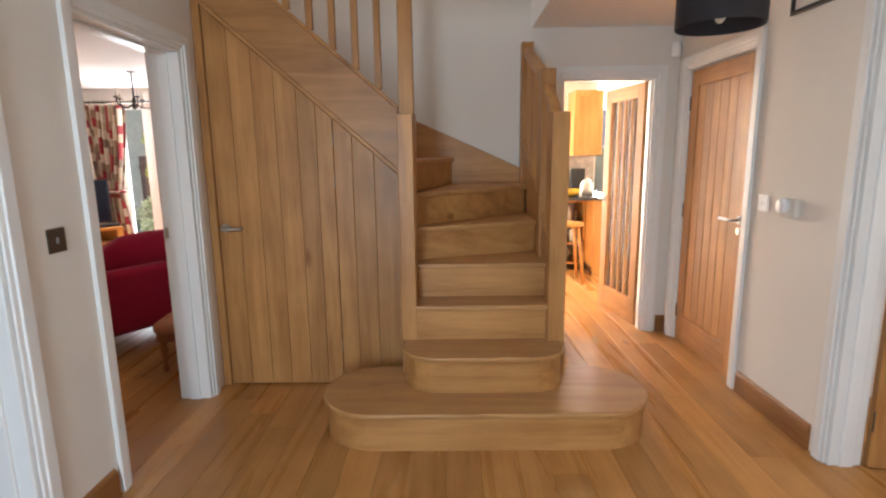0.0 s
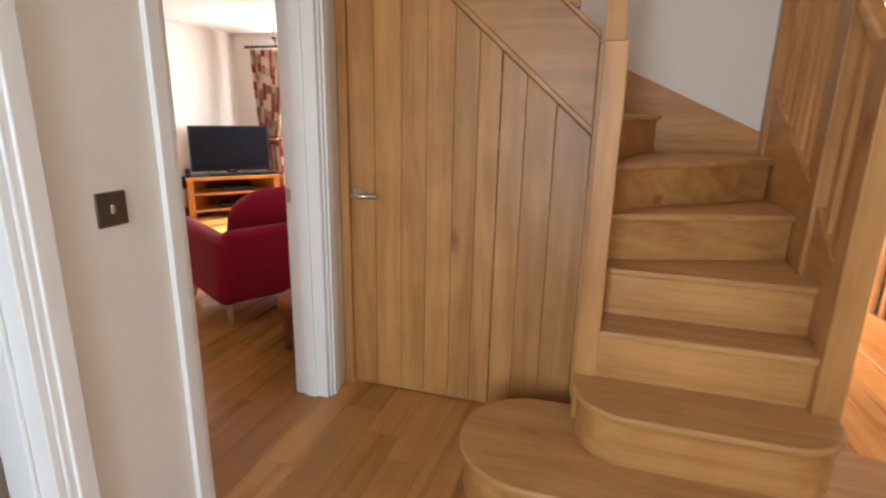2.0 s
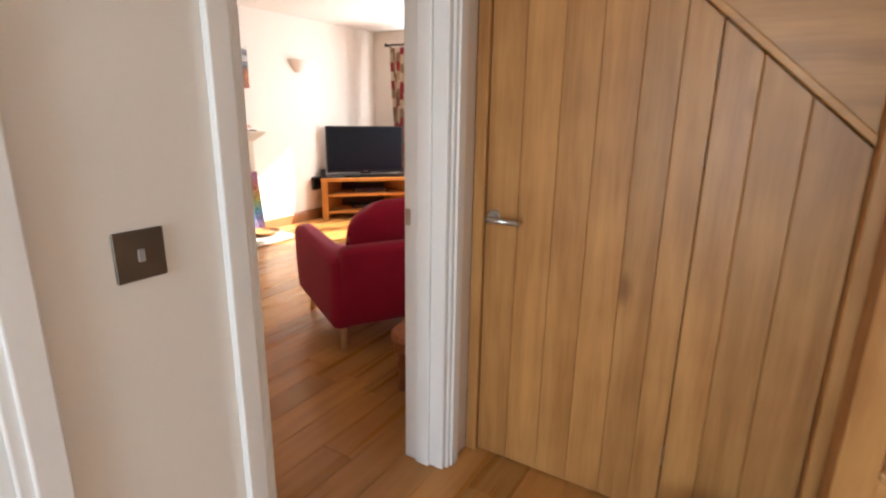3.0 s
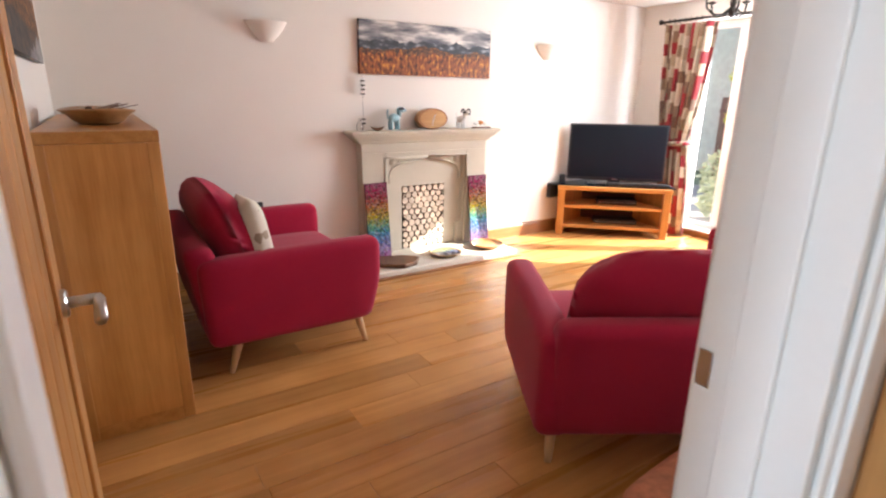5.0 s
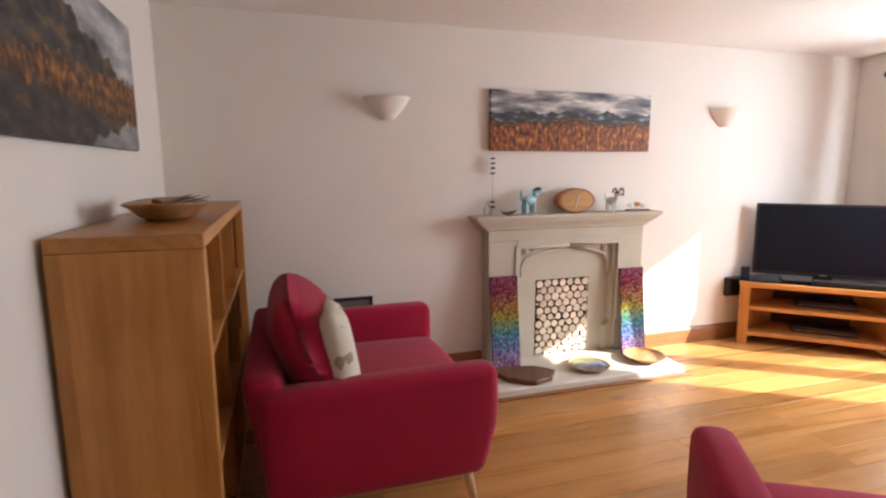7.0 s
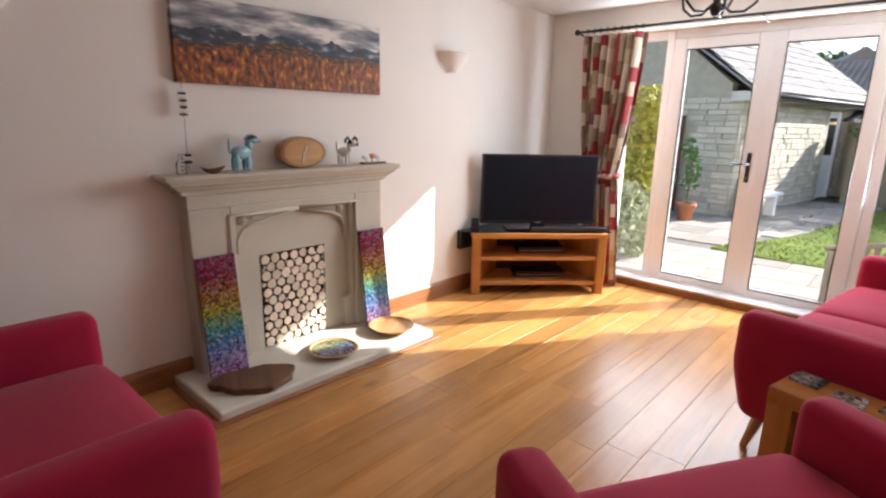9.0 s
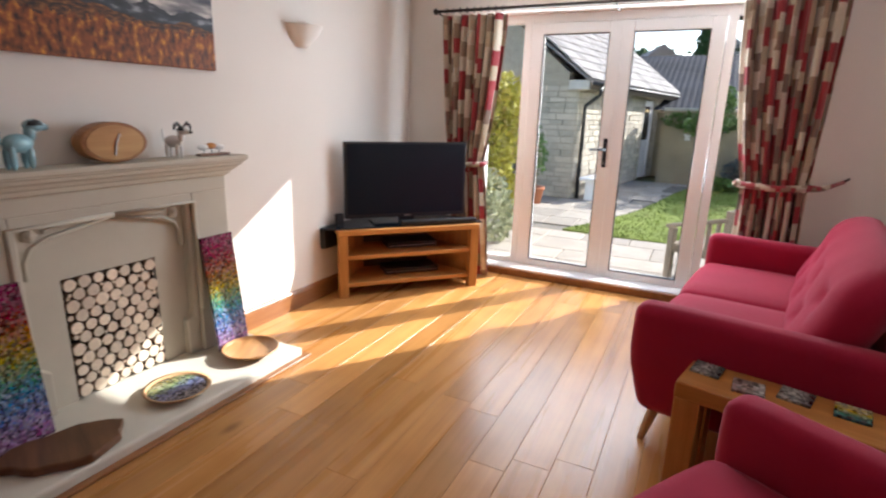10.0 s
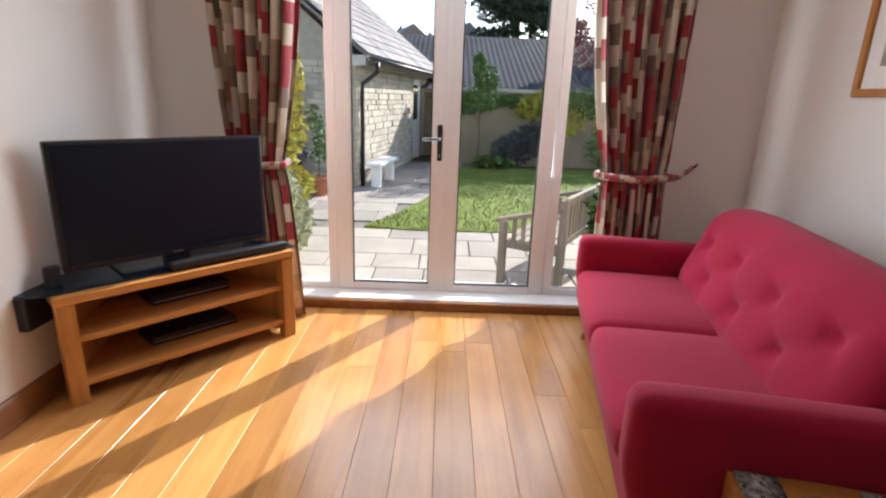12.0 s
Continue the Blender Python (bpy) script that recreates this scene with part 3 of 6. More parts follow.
step(lambda i: rounded(-0.165 + i, 1.515 - i, 2.655 + i, 3.24 - i, 0.285 - i, 0.285 - i), R)
step(lambda i: rounded(0.235 + i, 1.115 - i, 2.865 + i, 3.20 - i * 0.5, 0.2 - i, 0.03), 2 * R)
XL, XR = 0.31, 1.053
for n, pts in enumerate((
    [(XL, 3.12), (XR, 3.12), (XR, 3.37), (XL, 3.37)],
    [(XL, 3.30), (XR, 3.30), (XR, 3.70), (XL, 3.45)],
    [(XL, 3.41), (XR, 3.66), (XR, 4.16), (XL, 3.50)],
    [(XL, 3.46), (XR, 4.10), (XR, 4.362), (0.50, 4.362), (XL, 3.53)],
    [(0.30, 3.49), (0.545, 4.362), (0.16, 4.362), (0.16, 3.49)],
)):
    z = (3 + n) * R
    part("tread", prism(pts, z - 0.028, z, "z", 0.008, 3), TREAD, stair)
    (ax, ay), (bx, by) = pts[0], pts[1]
    d = Vector((bx - ax, by - ay, 0)).normalized()
    nrm = Vector((-d.y, d.x, 0)) * 0.022
    nrm2 = nrm * 1.9
    part("riser", prism([(ax + nrm.x, ay + nrm.y), (bx + nrm.x, by + nrm.y), (bx + nrm2.x, by + nrm2.y), (ax + nrm2.x, ay + nrm2.y)], z - R, z - 0.028), OAK_X, stair)
for k in range(6):
    z, x = (8 + k) * R, 0.19 - 0.226 * k
    part("tread", box(x - 0.25, x, 3.49, 4.362, z - 0.028, z, 0.008, 2), TREAD, stair)
    part("riser", box(x - 0.04, x - 0.022, 3.49, 4.362, z - R, z - 0.028), OAK_Y, stair)


def low(x):
    return 1.332 + (0.19 - x) * 0.875


def high(x):
    return 1.661 + (0.216 - x) * 0.873


part("outer_string", prism([(0.212, low(0.212)), (0.212, high(0.212)), (-0.918, high(-0.918)), (-0.918, low(-0.918))], 3.43, 3.468, "y", 0.004, 1), wood("oak_string", (0.30, 0.132, 0.042), (0.50, 0.25, 0.088), "x", 14, 0.4, 0.03, True), stair)
part("string_moulding", prism([(0.212, low(0.212) - 0.018), (0.212, low(0.212) + 0.012), (-0.918, low(-0.918) + 0.012), (-0.918, low(-0.918) - 0.018)], 3.416, 3.43, "y", 0.004, 2), OAK_X, stair)
part("string_cap", prism([(0.212, high(0.212)), (0.212, high(0.212) + 0.022), (-0.918, high(-0.918) + 0.022), (-0.918, high(-0.918))], 3.418, 3.478, "y", 0.004, 2), OAK_X, stair)
part("wall_string", prism([(0.16, 1.70), (1.045, 1.30), (1.045, 0.95), (0.16, 1.30)], 4.364, 4.379, "y", 0.003, 1), OAK_X, stair)
# left newel: a cased block below, the turned-down post above
part("newel_post", box(0.214, 0.312, 3.37, 3.49, 0.0, 1.635, 0.004, 2), OAK_Z, stair)
part("newel_post", box(0.224, 0.304, 3.40, 3.485, 1.635, 2.85, 0.004, 2), OAK_Z, stair)
part("newel_post", box(0.233, 0.314, 3.138, 3.226, R, 1.618, 0.004, 2), OAK_Z, stair)
part("inner_string", prism([(3.226, R), (3.226, 1.35), (3.37, 1.45), (3.37, R)], 0.25, 0.306, "x", 0.003, 1), OAK_Y, stair)
# balusters of the upper flight
for i in range(6):
    x = 0.212 - 0.125 * (i + 1) + 0.02
    part("baluster", box(x - 0.018, x + 0.018, 3.43, 3.466, high(x) + 0.018, high(x) + 0.95, 0.003, 1), OAK_Z, stair)
part("handrail", prism([(0.212, high(0.212) + 0.93), (0.212, high(0.212) + 0.99), (-0.918, high(-0.918) + 0.99), (-0.918, high(-0.918) + 0.93)], 3.415, 3.48, "y", 0.015, 3), OAK_X, stair)
# right side: newel, string, balusters and rail up to the wall
part("newel_post", box(1.03, 1.122, 3.10, 3.19, R, 1.617, 0.004, 2), OAK_Z, stair)
part("newel_post", box(1.034, 1.118, 3.47, 3.55, 0.0, 1.885, 0.006, 2), OAK_Z, stair)
part("newel_post", box(1.034, 1.118, 4.29, 4.376, 0.9, 2.19, 0.006, 2), OAK_Z, stair)
part("outer_string", prism([(3.19, 0.0), (3.19, 0.86), (3.47, 1.06), (4.30, 1.52), (4.376, 1.52), (4.376, 0.0)], 1.05, 1.085, "x", 0.003, 1), OAK_Y, stair)
part("handrail", prism([(3.55, 1.80), (3.55, 1.865), (4.29, 2.15), (4.29, 2.085)], 1.045, 1.107, "x", 0.012, 3), OAK_Y, stair)
part("handrail", prism([(3.19, 1.53), (3.19, 1.59), (3.47, 1.80), (3.47, 1.74)], 1.045, 1.107, "x", 0.012, 3), OAK_Y, stair)
for y in (3.28, 3.38, 3.64, 3.73, 3.82, 3.91, 4.00, 4.09, 4.18):
    zb = 0.86 + (y - 3.19) * 0.60
    zt = 1.81 + (y - 3.55) * 0.385 if y > 3.5 else 1.54 + (y - 3.19) * 0.75
    part("baluster", box(1.058, 1.094, y - 0.018, y + 0.018, zb - 0.05, zt, 0.003, 1), OAK_Z, stair)

# cupboard under the stairs: frame, boarded door, fixed boards
cup = thing("cupboard_door", pose(0, 0, 0), "oak boarded cupboard door with a sloping top under the stairs", "door", kind="structure")
seams = [-0.868, -0.742, -0.612, -0.492, -0.368, -0.262, -0.168]
for a, b in zip(seams, seams[1:]):
    part("board", prism([(a + 0.0005, 0.008), (b - 0.0005, 0.008), (b - 0.0005, low(b) - 0.022), (a + 0.0005, low(a) - 0.022)], 3.44, 3.462, "y", 0.0022, 1), OAK_Z, cup)
bl = lever(cup, -0.832, 3.44, 0.992, -1, 1)
for z in (1.50, 1.26, 0.25):
    part("hinge", box(-0.171, -0.165, 3.434, 3.442, z - 0.04, z + 0.04, 0.003, 1), STEEL, cup, "steel butt hinge")
panel = thing("understair_panelling", pose(0, 0, 0), "fixed oak boards closing the space under the stairs", "panelling", kind="structure")
for a, b in ((-0.166, -0.06), (-0.06, 0.065), (0.065, 0.212)):
    part("board", prism([(a + 0.0005, 0.0), (b - 0.0005, 0.0), (b - 0.0005, low(b) - 0.022), (a + 0.0005, low(a) - 0.022)], 3.442, 3.464, "y", 0.003, 1), OAK_Z, panel)
part("frame_post", box(-0.918, -0.871, 3.425, 3.465, 0, 2.30, 0.004, 1), OAK_Z, panel)
# near-black sheet added so the seams between boards read as shade
part("backing", box(-0.918, 0.212, 3.466, 3.474, 0, 1.30), GAP_SHADE, panel)


# ---- lounge: seating ----
def splayed_leg(parent, x, y, h, dx, dy):
    part("leg", tube([(x, y, h), (x + dx * 0.5, y + dy * 0.5, h / 2), (x + dx, y + dy, 0)], [0.026, 0.021, 0.014], 12), LEGW, parent, "tapered pale beech leg", True)


def sofa(name, m, w, d, label, seats=2, cushions=1, tufts=False, arm=0.135, category="sofa"):
    """A red wool sofa, front towards -y: shell, arms, seat and back cushions, splayed beech legs."""
    t = thing(name, m, label, category)
    x0, x1, y0, y1 = -w / 2, w / 2, -d / 2, d / 2

    def lean(co):
        q = co.copy()
        k = (co.z - 0.25) / 0.5
        q.y += 0.08 * k
        return q
    part("base", soft_box(x0 + arm * 0.5, x1 - arm * 0.5, y0 + 0.03, y1 - 0.12, 0.17, 0.33, 0.03, 0.0, 3), RED, t, smooth=True)

    def armshape(co):
        q = co.copy()
        f = max(0.0, min(1.0, (co.y - y0) / d))
        top = max(0.0, (co.z - 0.40) / 0.22)
        q.z -= 0.015 * f * top
        q.y += 0.05 * (co.z - 0.4) * f - (0.05 * (0.40 - co.z) / 0.2 if co.z < 0.4 and f < 0.3 else 0) * -1
        return q
    for s in (-1, 1):
        a, b = (x0, x0 + arm) if s < 0 else (x1 - arm, x1)
        part("arm", soft_box(a, b, y0, y1 - 0.06, 0.175, 0.635, 0.045, 0.006, 6, armshape), RED, t, smooth=True)
    part("back", soft_box(x0 + arm * 0.35, x1 - arm * 0.35, y1 - 0.20, y1 - 0.06, 0.18, 0.68, 0.045, 0.006, 7, lean), RED, t, smooth=True)
    n = seats
    sw = (w - 2 * arm) / n
    for i in range(n):
        a = x0 + arm + sw * i
        part("seat_cushion", soft_box(a + 0.003, a + sw - 0.003, y0 + 0.005, y1 - 0.24, 0.315, 0.455, 0.045, 0.022, 6), RED, t, smooth=True)
    inset = 0.065 if category == "armchair" else 0.0
    bw = (w - 2 * arm - 2 * inset) / cushions
    for i in range(cushions):
        a = x0 + arm + inset + bw * i

        def plump(co, a=a):
            q = co.copy()
            k = (co.z - 0.45) / 0.45
            q.y += 0.16 * k
            u = (co.x - a) / bw
            q.z -= (0.012 * abs(2 * u - 1) ** 4 + 0.02) * max(0, k)
            if tufts and co.y < y1 - 0.34:
                buttons = [(0.13 + 0.247 * n, 0.715 + 0.012 * (n % 2)) for n in range(4)] + [(0.25 + 0.247 * n, 0.575) for n in range(3)]
                for tx, tz in buttons:
                    du, dz = (u - tx) * bw, co.z - tz
                    q.y += 0.024 * math.exp(-(du / 0.055) ** 2 - (dz / 0.05) ** 2) + 0.018 * math.exp(-(du / 0.15) ** 2 - (dz / 0.11) ** 2)
                    for sg in (-1, 1):
                        off = abs(dz - sg * du * 1.03)
                        q.y += 0.009 * math.exp(-(off / 0.022) ** 2) * math.exp(-(du / 0.09) ** 2)
            return q
        part("back_cushion", soft_box(a + 0.004, a + bw - 0.004, y1 - 0.45, y1 - 0.25, 0.42, 0.885, 0.10 if cushions == 1 and w < 1.2 else 0.09, 0.04 if tufts else 0.055, 44 if tufts else 10, plump), RED, t, smooth=True)
    for sx in (-1, 1):
        splayed_leg(t, sx * (w / 2 - 0.10), y0 + 0.12, 0.19, sx * 0.02, -0.045)
        splayed_leg(t, sx * (w / 2 - 0.10), y1 - 0.22, 0.19, sx * 0.02, 0.06)
    return t


sofa("sofa", pose(-3.80, 3.24, 0, 0, 0, 180), 1.16, 0.98, "compact red wool sofa with beech legs before the bookcase", 1, 1)
sofa("armchair", pose(-1.975, 4.405, 0, 0, 0, -120.7) @ Matrix.Diagonal((1, 1, 0.95, 1)), 1.12, 0.96, "red wool snuggler armchair turned towards the fireplace", 1, 1, category="armchair")
sofa("sofa", pose(-1.862, 6.425, 0, 0, 0, -99.2), 1.81, 0.96, "large red buttoned sofa with two seat cushions", 2, 1, 2)


def pillow(name, m, w, h, d, mat, label):
    bm = bmesh.new()
    bmesh.ops.create_grid(bm, x_segments=14, y_segments=14, size=0.5)
    top = bm.verts[:]
    for v in top:
        u, q = v.co.x * 2, v.co.y * 2
        k = max(0, (1 - u ** 4)) * max(0, (1 - q ** 4))
        v.co = Vector((v.co.x * w * (1 - 0.06 * (1 - abs(q)) * abs(u)), v.co.y * h * (1 - 0.06 * (1 - abs(u)) * abs(q)), d / 2 * k ** 0.6 + 0.004))
    dup = bmesh.ops.duplicate(bm, geom=bm.verts[:] + bm.edges[:] + bm.faces[:])
    for g in dup["geom"]:
        if isinstance(g, bmesh.types.BMVert):
            g.co.z *= -1
    bmesh.ops.remove_doubles(bm, verts=bm.verts[:], dist=0.009)
    bmesh.ops.recalc_face_normals(bm, faces=bm.faces[:])
    ob = part(name, bm, mat, smooth=True)
    ob.matrix_basis = m
    return tagged(ob, label, "cushion")


def spotted_cloth():
    m = CREAM.copy()
    m.name = "cream_cloth_with_thistles"
    nt = m.node_tree
    b = nt.nodes["Principled BSDF"]
    src = b.inputs["Base Color"].links[0].from_socket
    tc = nt.nodes.new("ShaderNodeTexCoord")
    v = nt.nodes.new("ShaderNodeTexVoronoi")
    v.inputs["Scale"].default_value = 8.5
    nz = nt.nodes.new("ShaderNodeTexNoise")
    nz.inputs["Scale"].default_value = 60
    nt.links.new(tc.outputs["Object"], v.inputs[0])
    nt.links.new(tc.outputs["Object"], nz.inputs[0])
    ad = nt.nodes.new("ShaderNodeMath")
    ad.operation = "MULTIPLY_ADD"
    ad.inputs[1].default_value = 0.25
    nt.links.new(nz.outputs[0], ad.inputs[0])
    nt.links.new(v.outputs["Distance"], ad.inputs[2])
    r = ramp(nt, [(0.30, (0.36, 0.27, 0.20)), (0.34, (0.42, 0.30, 0.22)), (0.36, (1, 1, 1))])
    nt.links.new(ad.outputs[0], r.inputs[0])
    mx = nt.nodes.new("ShaderNodeMixRGB")
    mx.blend_type = "MULTIPLY"
    mx.inputs[0].default_value = 0.8
    nt.links.new(src, mx.inputs[1])
    nt.links.new(r.outputs[0], mx.inputs[2])
    nt.links.new(mx.outputs[0], b.inputs["Base Color"])
    return m


pillow("cushion", pose(-3.51, 3.12, 0.665, 80, 6, 176), 0.44, 0.42, 0.13, spotted_cloth(), "cream scatter cushion with small brown motifs on the sofa")

# ---- side table with mosaic coasters ----
TT = pose(-1.972, 5.395, 0, 0, 0, -14)
table = thing("side_table", TT, "chunky honey oak side table between the seats", "table")
part("tabletop", box(-0.30, 0.30, -0.12, 0.12, 0.40, 0.462, 0.006, 2), HONEY_X, table)
for sx in (-1, 1):
    for sy in (-1, 1):
        part("leg", box(sx * 0.30 - sx * 0.09, sx * 0.298, sy * 0.02, sy * 0.118, 0, 0.40, 0.005, 2), HONEY_Z, table)


def mosaic(name, stops, axis="z", lo=0.0, hi=1.0, scale=70.0, gloss=0.25, jitter=0.12):
    """Small glass tesserae: cells tinted by their place along an axis."""
    m = bpy.data.materials.new(name)
    m.use_nodes = True
    nt = m.node_tree
    b = nt.nodes["Principled BSDF"]
    tc = nt.nodes.new("ShaderNodeTexCoord")
    v = nt.nodes.new("ShaderNodeTexVoronoi")
    v.inputs["Scale"].default_value, v.inputs["Randomness"].default_value = scale, 0.55
    nt.links.new(tc.outputs["Object"], v.inputs[0])
    sp = nt.nodes.new("ShaderNodeSeparateXYZ")
    nt.links.new(tc.outputs["Object"], sp.inputs[0])
    mr = nt.nodes.new("ShaderNodeMapRange")
    mr.inputs[1].default_value, mr.inputs[2].default_value = lo, hi
    nt.links.new(sp.outputs["xyz".index(axis)], mr.inputs[0])
    cs = nt.nodes.new("ShaderNodeSeparateXYZ")
    nt.links.new(v.outputs["Color"], cs.inputs[0])
    ma = nt.nodes.new("ShaderNodeMath")
    ma.operation = "MULTIPLY_ADD"
    ma.inputs[1].default_value = jitter
    nt.links.new(cs.outputs[0], ma.inputs[0])
    nt.links.new(mr.outputs[0], ma.inputs[2])
    r = ramp(nt, stops)
    nt.links.new(ma.outputs[0], r.inputs[0])
    hs = nt.nodes.new("ShaderNodeHueSaturation")
    mv = nt.nodes.new("ShaderNodeMapRange")
    mv.inputs[3].default_value, mv.inputs[4].default_value = 0.12, 1.3
    ms = nt.nodes.new("ShaderNodeMapRange")
    ms.inputs[3].default_value, ms.inputs[4].default_value = 1.3, 0.55
    nt.links.new(cs.outputs[2], ms.inputs[0])
    nt.links.new(ms.outputs[0], hs.inputs["Saturation"])
    nt.links.new(cs.outputs[1], mv.inputs[0])
    nt.links.new(mv.outputs[0], hs.inputs["Value"])
    nt.links.new(r.outputs[0], hs.inputs["Color"])
    nt.links.new(hs.outputs[0], b.inputs["Base Color"])
    b.inputs["Roughness"].default_value = gloss
    bp = nt.nodes.new("ShaderNodeBump")
    bp.inputs["Strength"].default_value, bp.inputs["Distance"].default_value = 0.8, 0.003
    inv = nt.nodes.new("ShaderNodeMapRange")
    inv.inputs[3].default_value, inv.inputs[4].default_value = 1, 0
    nt.links.new(cs.outputs[2], inv.inputs[0])
    nt.links.new(inv.outputs[0], bp.inputs["Height"])
    nt.links.new(bp.outputs[0], b.inputs["Normal"])
    return m


GREYM = mosaic("grey_mosaic", [(0, (0.25, 0.27, 0.26)), (0.5, (0.5, 0.5, 0.46)), (1, (0.1, 0.12, 0.12))], "x", -0.05, 0.05, 90)
PINKM = mosaic("pink_mosaic", [(0, (0.35, 0.26, 0.25)), (0.6, (0.42, 0.34, 0.31)), (1, (0.6, 0.58, 0.54))], "x", -0.05, 0.05, 60)
RAINM = mosaic("rainbow_mosaic_small", [(0, (0.05, 0.15, 0.2)), (0.3, (0.1, 0.35, 0.25)), (0.6, (0.6, 0.45, 0.05)), (1, (0.65, 0.6, 0.4))], "y", -0.05, 0.05, 80)
for k, (u, mt, lb) in enumerate(((-0.235, GREYM, "grey mosaic coaster"), (-0.09, PINKM, "pink stone mosaic coaster"), (0.045, GREYM, "grey mosaic coaster"), (0.20, RAINM, "striped yellow and green mosaic coaster"))):
    c = part("coaster", box(-0.05, 0.05, -0.05, 0.05, 0, 0.011, 0.002, 1), mt)
    c.matrix_basis = TT @ pose(u, 0.045 - 0.012 * (k == 1) * 4, 0.462, 0, 0, (0, 8, -3, 2)[k])
    tagged(c, lb + " lying on the side table", "coaster", "coasters on the side table")

# ---- footstool ----
fs = thing("footstool", pose(-1.31, 3.83, 0, 0, 0, 94.8), "small footstool with a rust patterned seat and turned legs", "footstool")
RUST = surface("rust_pattern_cloth", (0.42, 0.17, 0.09), 0.9, 0.35, (38, 38, 38), 300, 0.2)
part("seat", soft_box(-0.22, 0.22, -0.15, 0.15, 0.27, 0.345, 0.03, 0.012, 5), RUST, fs, smooth=True)
STOOLW = wood("red_brown_wood", (0.20, 0.065, 0.022), (0.34, 0.13, 0.05), "z", 20, 0.35, 0.05, False)
part("apron", box(-0.205, 0.205, -0.135, 0.135, 0.215, 0.275, 0.004, 1), STOOLW, fs)
for sx in (-1, 1):
    for sy in (-1, 1):
        lg = lathe([(0.012, 0), (0.022, 0.02), (0.014, 0.05), (0.018, 0.12), (0.026, 0.16), (0.016, 0.185), (0.026, 0.20), (0.026, 0.25)], 14)
        bmesh.ops.translate(lg, verts=lg.verts[:], vec=(sx * 0.175, sy * 0.105, 0))
        part("leg", lg, STOOLW, fs, smooth=True)

# ---- bookcase and bowl ----
bk = thing("bookcase", pose(-3.82, 2.497, 0), "low honey oak open bookcase against the wall", "bookcase")
BW, BD, BH = 0.82, 0.20, 1.245
part("top", box(-BW, BW, -BD, BD, BH - 0.045, BH, 0.004, 2), HONEY_X, bk)
for s in (-1, 1):
    part("side_panel", box(s * BW, s * (BW - 0.014), -BD + 0.04, BD - 0.045, 0.06, BH - 0.045), HONEY_Z, bk)
    part("corner_post", box(s * (BW + 0.002), s * (BW - 0.045), BD - 0.045, BD, 0, BH - 0.045, 0.003, 1), HONEY_Z, bk)
    part("corner_post", box(s * (BW + 0.002), s * (BW - 0.045), -BD, -BD + 0.04, 0, BH - 0.045, 0.003, 1), HONEY_Z, bk)
part("back_panel", box(-BW + 0.014, BW - 0.014, -BD + 0.002, -BD + 0.012, 0.06, BH - 0.045), HONEY_X, bk)
for z in (0.06, 0.45, 0.83):
    part("shelf", box(-BW + 0.014, BW - 0.014, -BD + 0.012, BD - 0.012, z, z + 0.024, 0.002, 1), HONEY_X, bk)
for x in (-0.27, 0.27):
    part("divider", box(x - 0.011, x + 0.011, -BD + 0.012, BD - 0.014, 0.084, BH - 0.045), HONEY_Z, bk)
part("plinth", box(-BW + 0.045, BW - 0.045, BD - 0.04, BD - 0.02, 0, 0.06), HONEY_X, bk)
part("plinth", box(BW - 0.014, BW, -BD + 0.04, BD - 0.045, 0, 0.06), HONEY_X, bk)


def dish(rows, n=28, squash=1.0, wave=0.0):
    bm = lathe(rows, n, squash)
    for v in bm.verts:
        a = math.atan2(v.co.y, v.co.x)
        v.co.z += wave * math.cos(2 * a) * (v.co.x ** 2 + v.co.y ** 2) * 12
    return bm


bw = part("bowl", dish([(0.10, 0), (0.15, 0.012), (0.20, 0.045), (0.235, 0.058), (0.237, 0.063), (0.19, 0.052), (0.14, 0.022), (0.02, 0.016)], 32, 0.62, 0.012), wood("light_bowl_wood", (0.30, 0.14, 0.05), (0.50, 0.28, 0.12), "x", 18, 0.35, 0.0, False), smooth=True)
bw.matrix_basis = pose(-3.53, 2.51, 1.245, 0, 0, 8)
tagged(bw, "long carved wooden bowl on top of the bookcase", "bowl")
for k in range(5):
    lf = part("dried_leaf", prism([(0, 0), (0.05, 0.018), (0.12, 0.012), (0.16, 0), (0.12, -0.014), (0.05, -0.016)], 0, 0.003, "z"), DARKW)
    lf.matrix_basis = pose(-3.61 + 0.05 * k, 2.48 + 0.02 * (k % 3), 1.288 + 0.003 * k, 6, -12, 35 * k)
    tagged(lf, "dry brown curled leaf in the wooden bowl", "leaf", "leaves in the bowl")

# ---- fireplace ----
fp = thing("fireplace", pose(LOUNGE_W, 4.866, 0), "pale cast stone fire surround with a corbelled mantel shelf", "fireplace")


def yz(pts, x0, x1, bev=0.0):
    return prism(pts, x0, x1, "x", bev, 2)


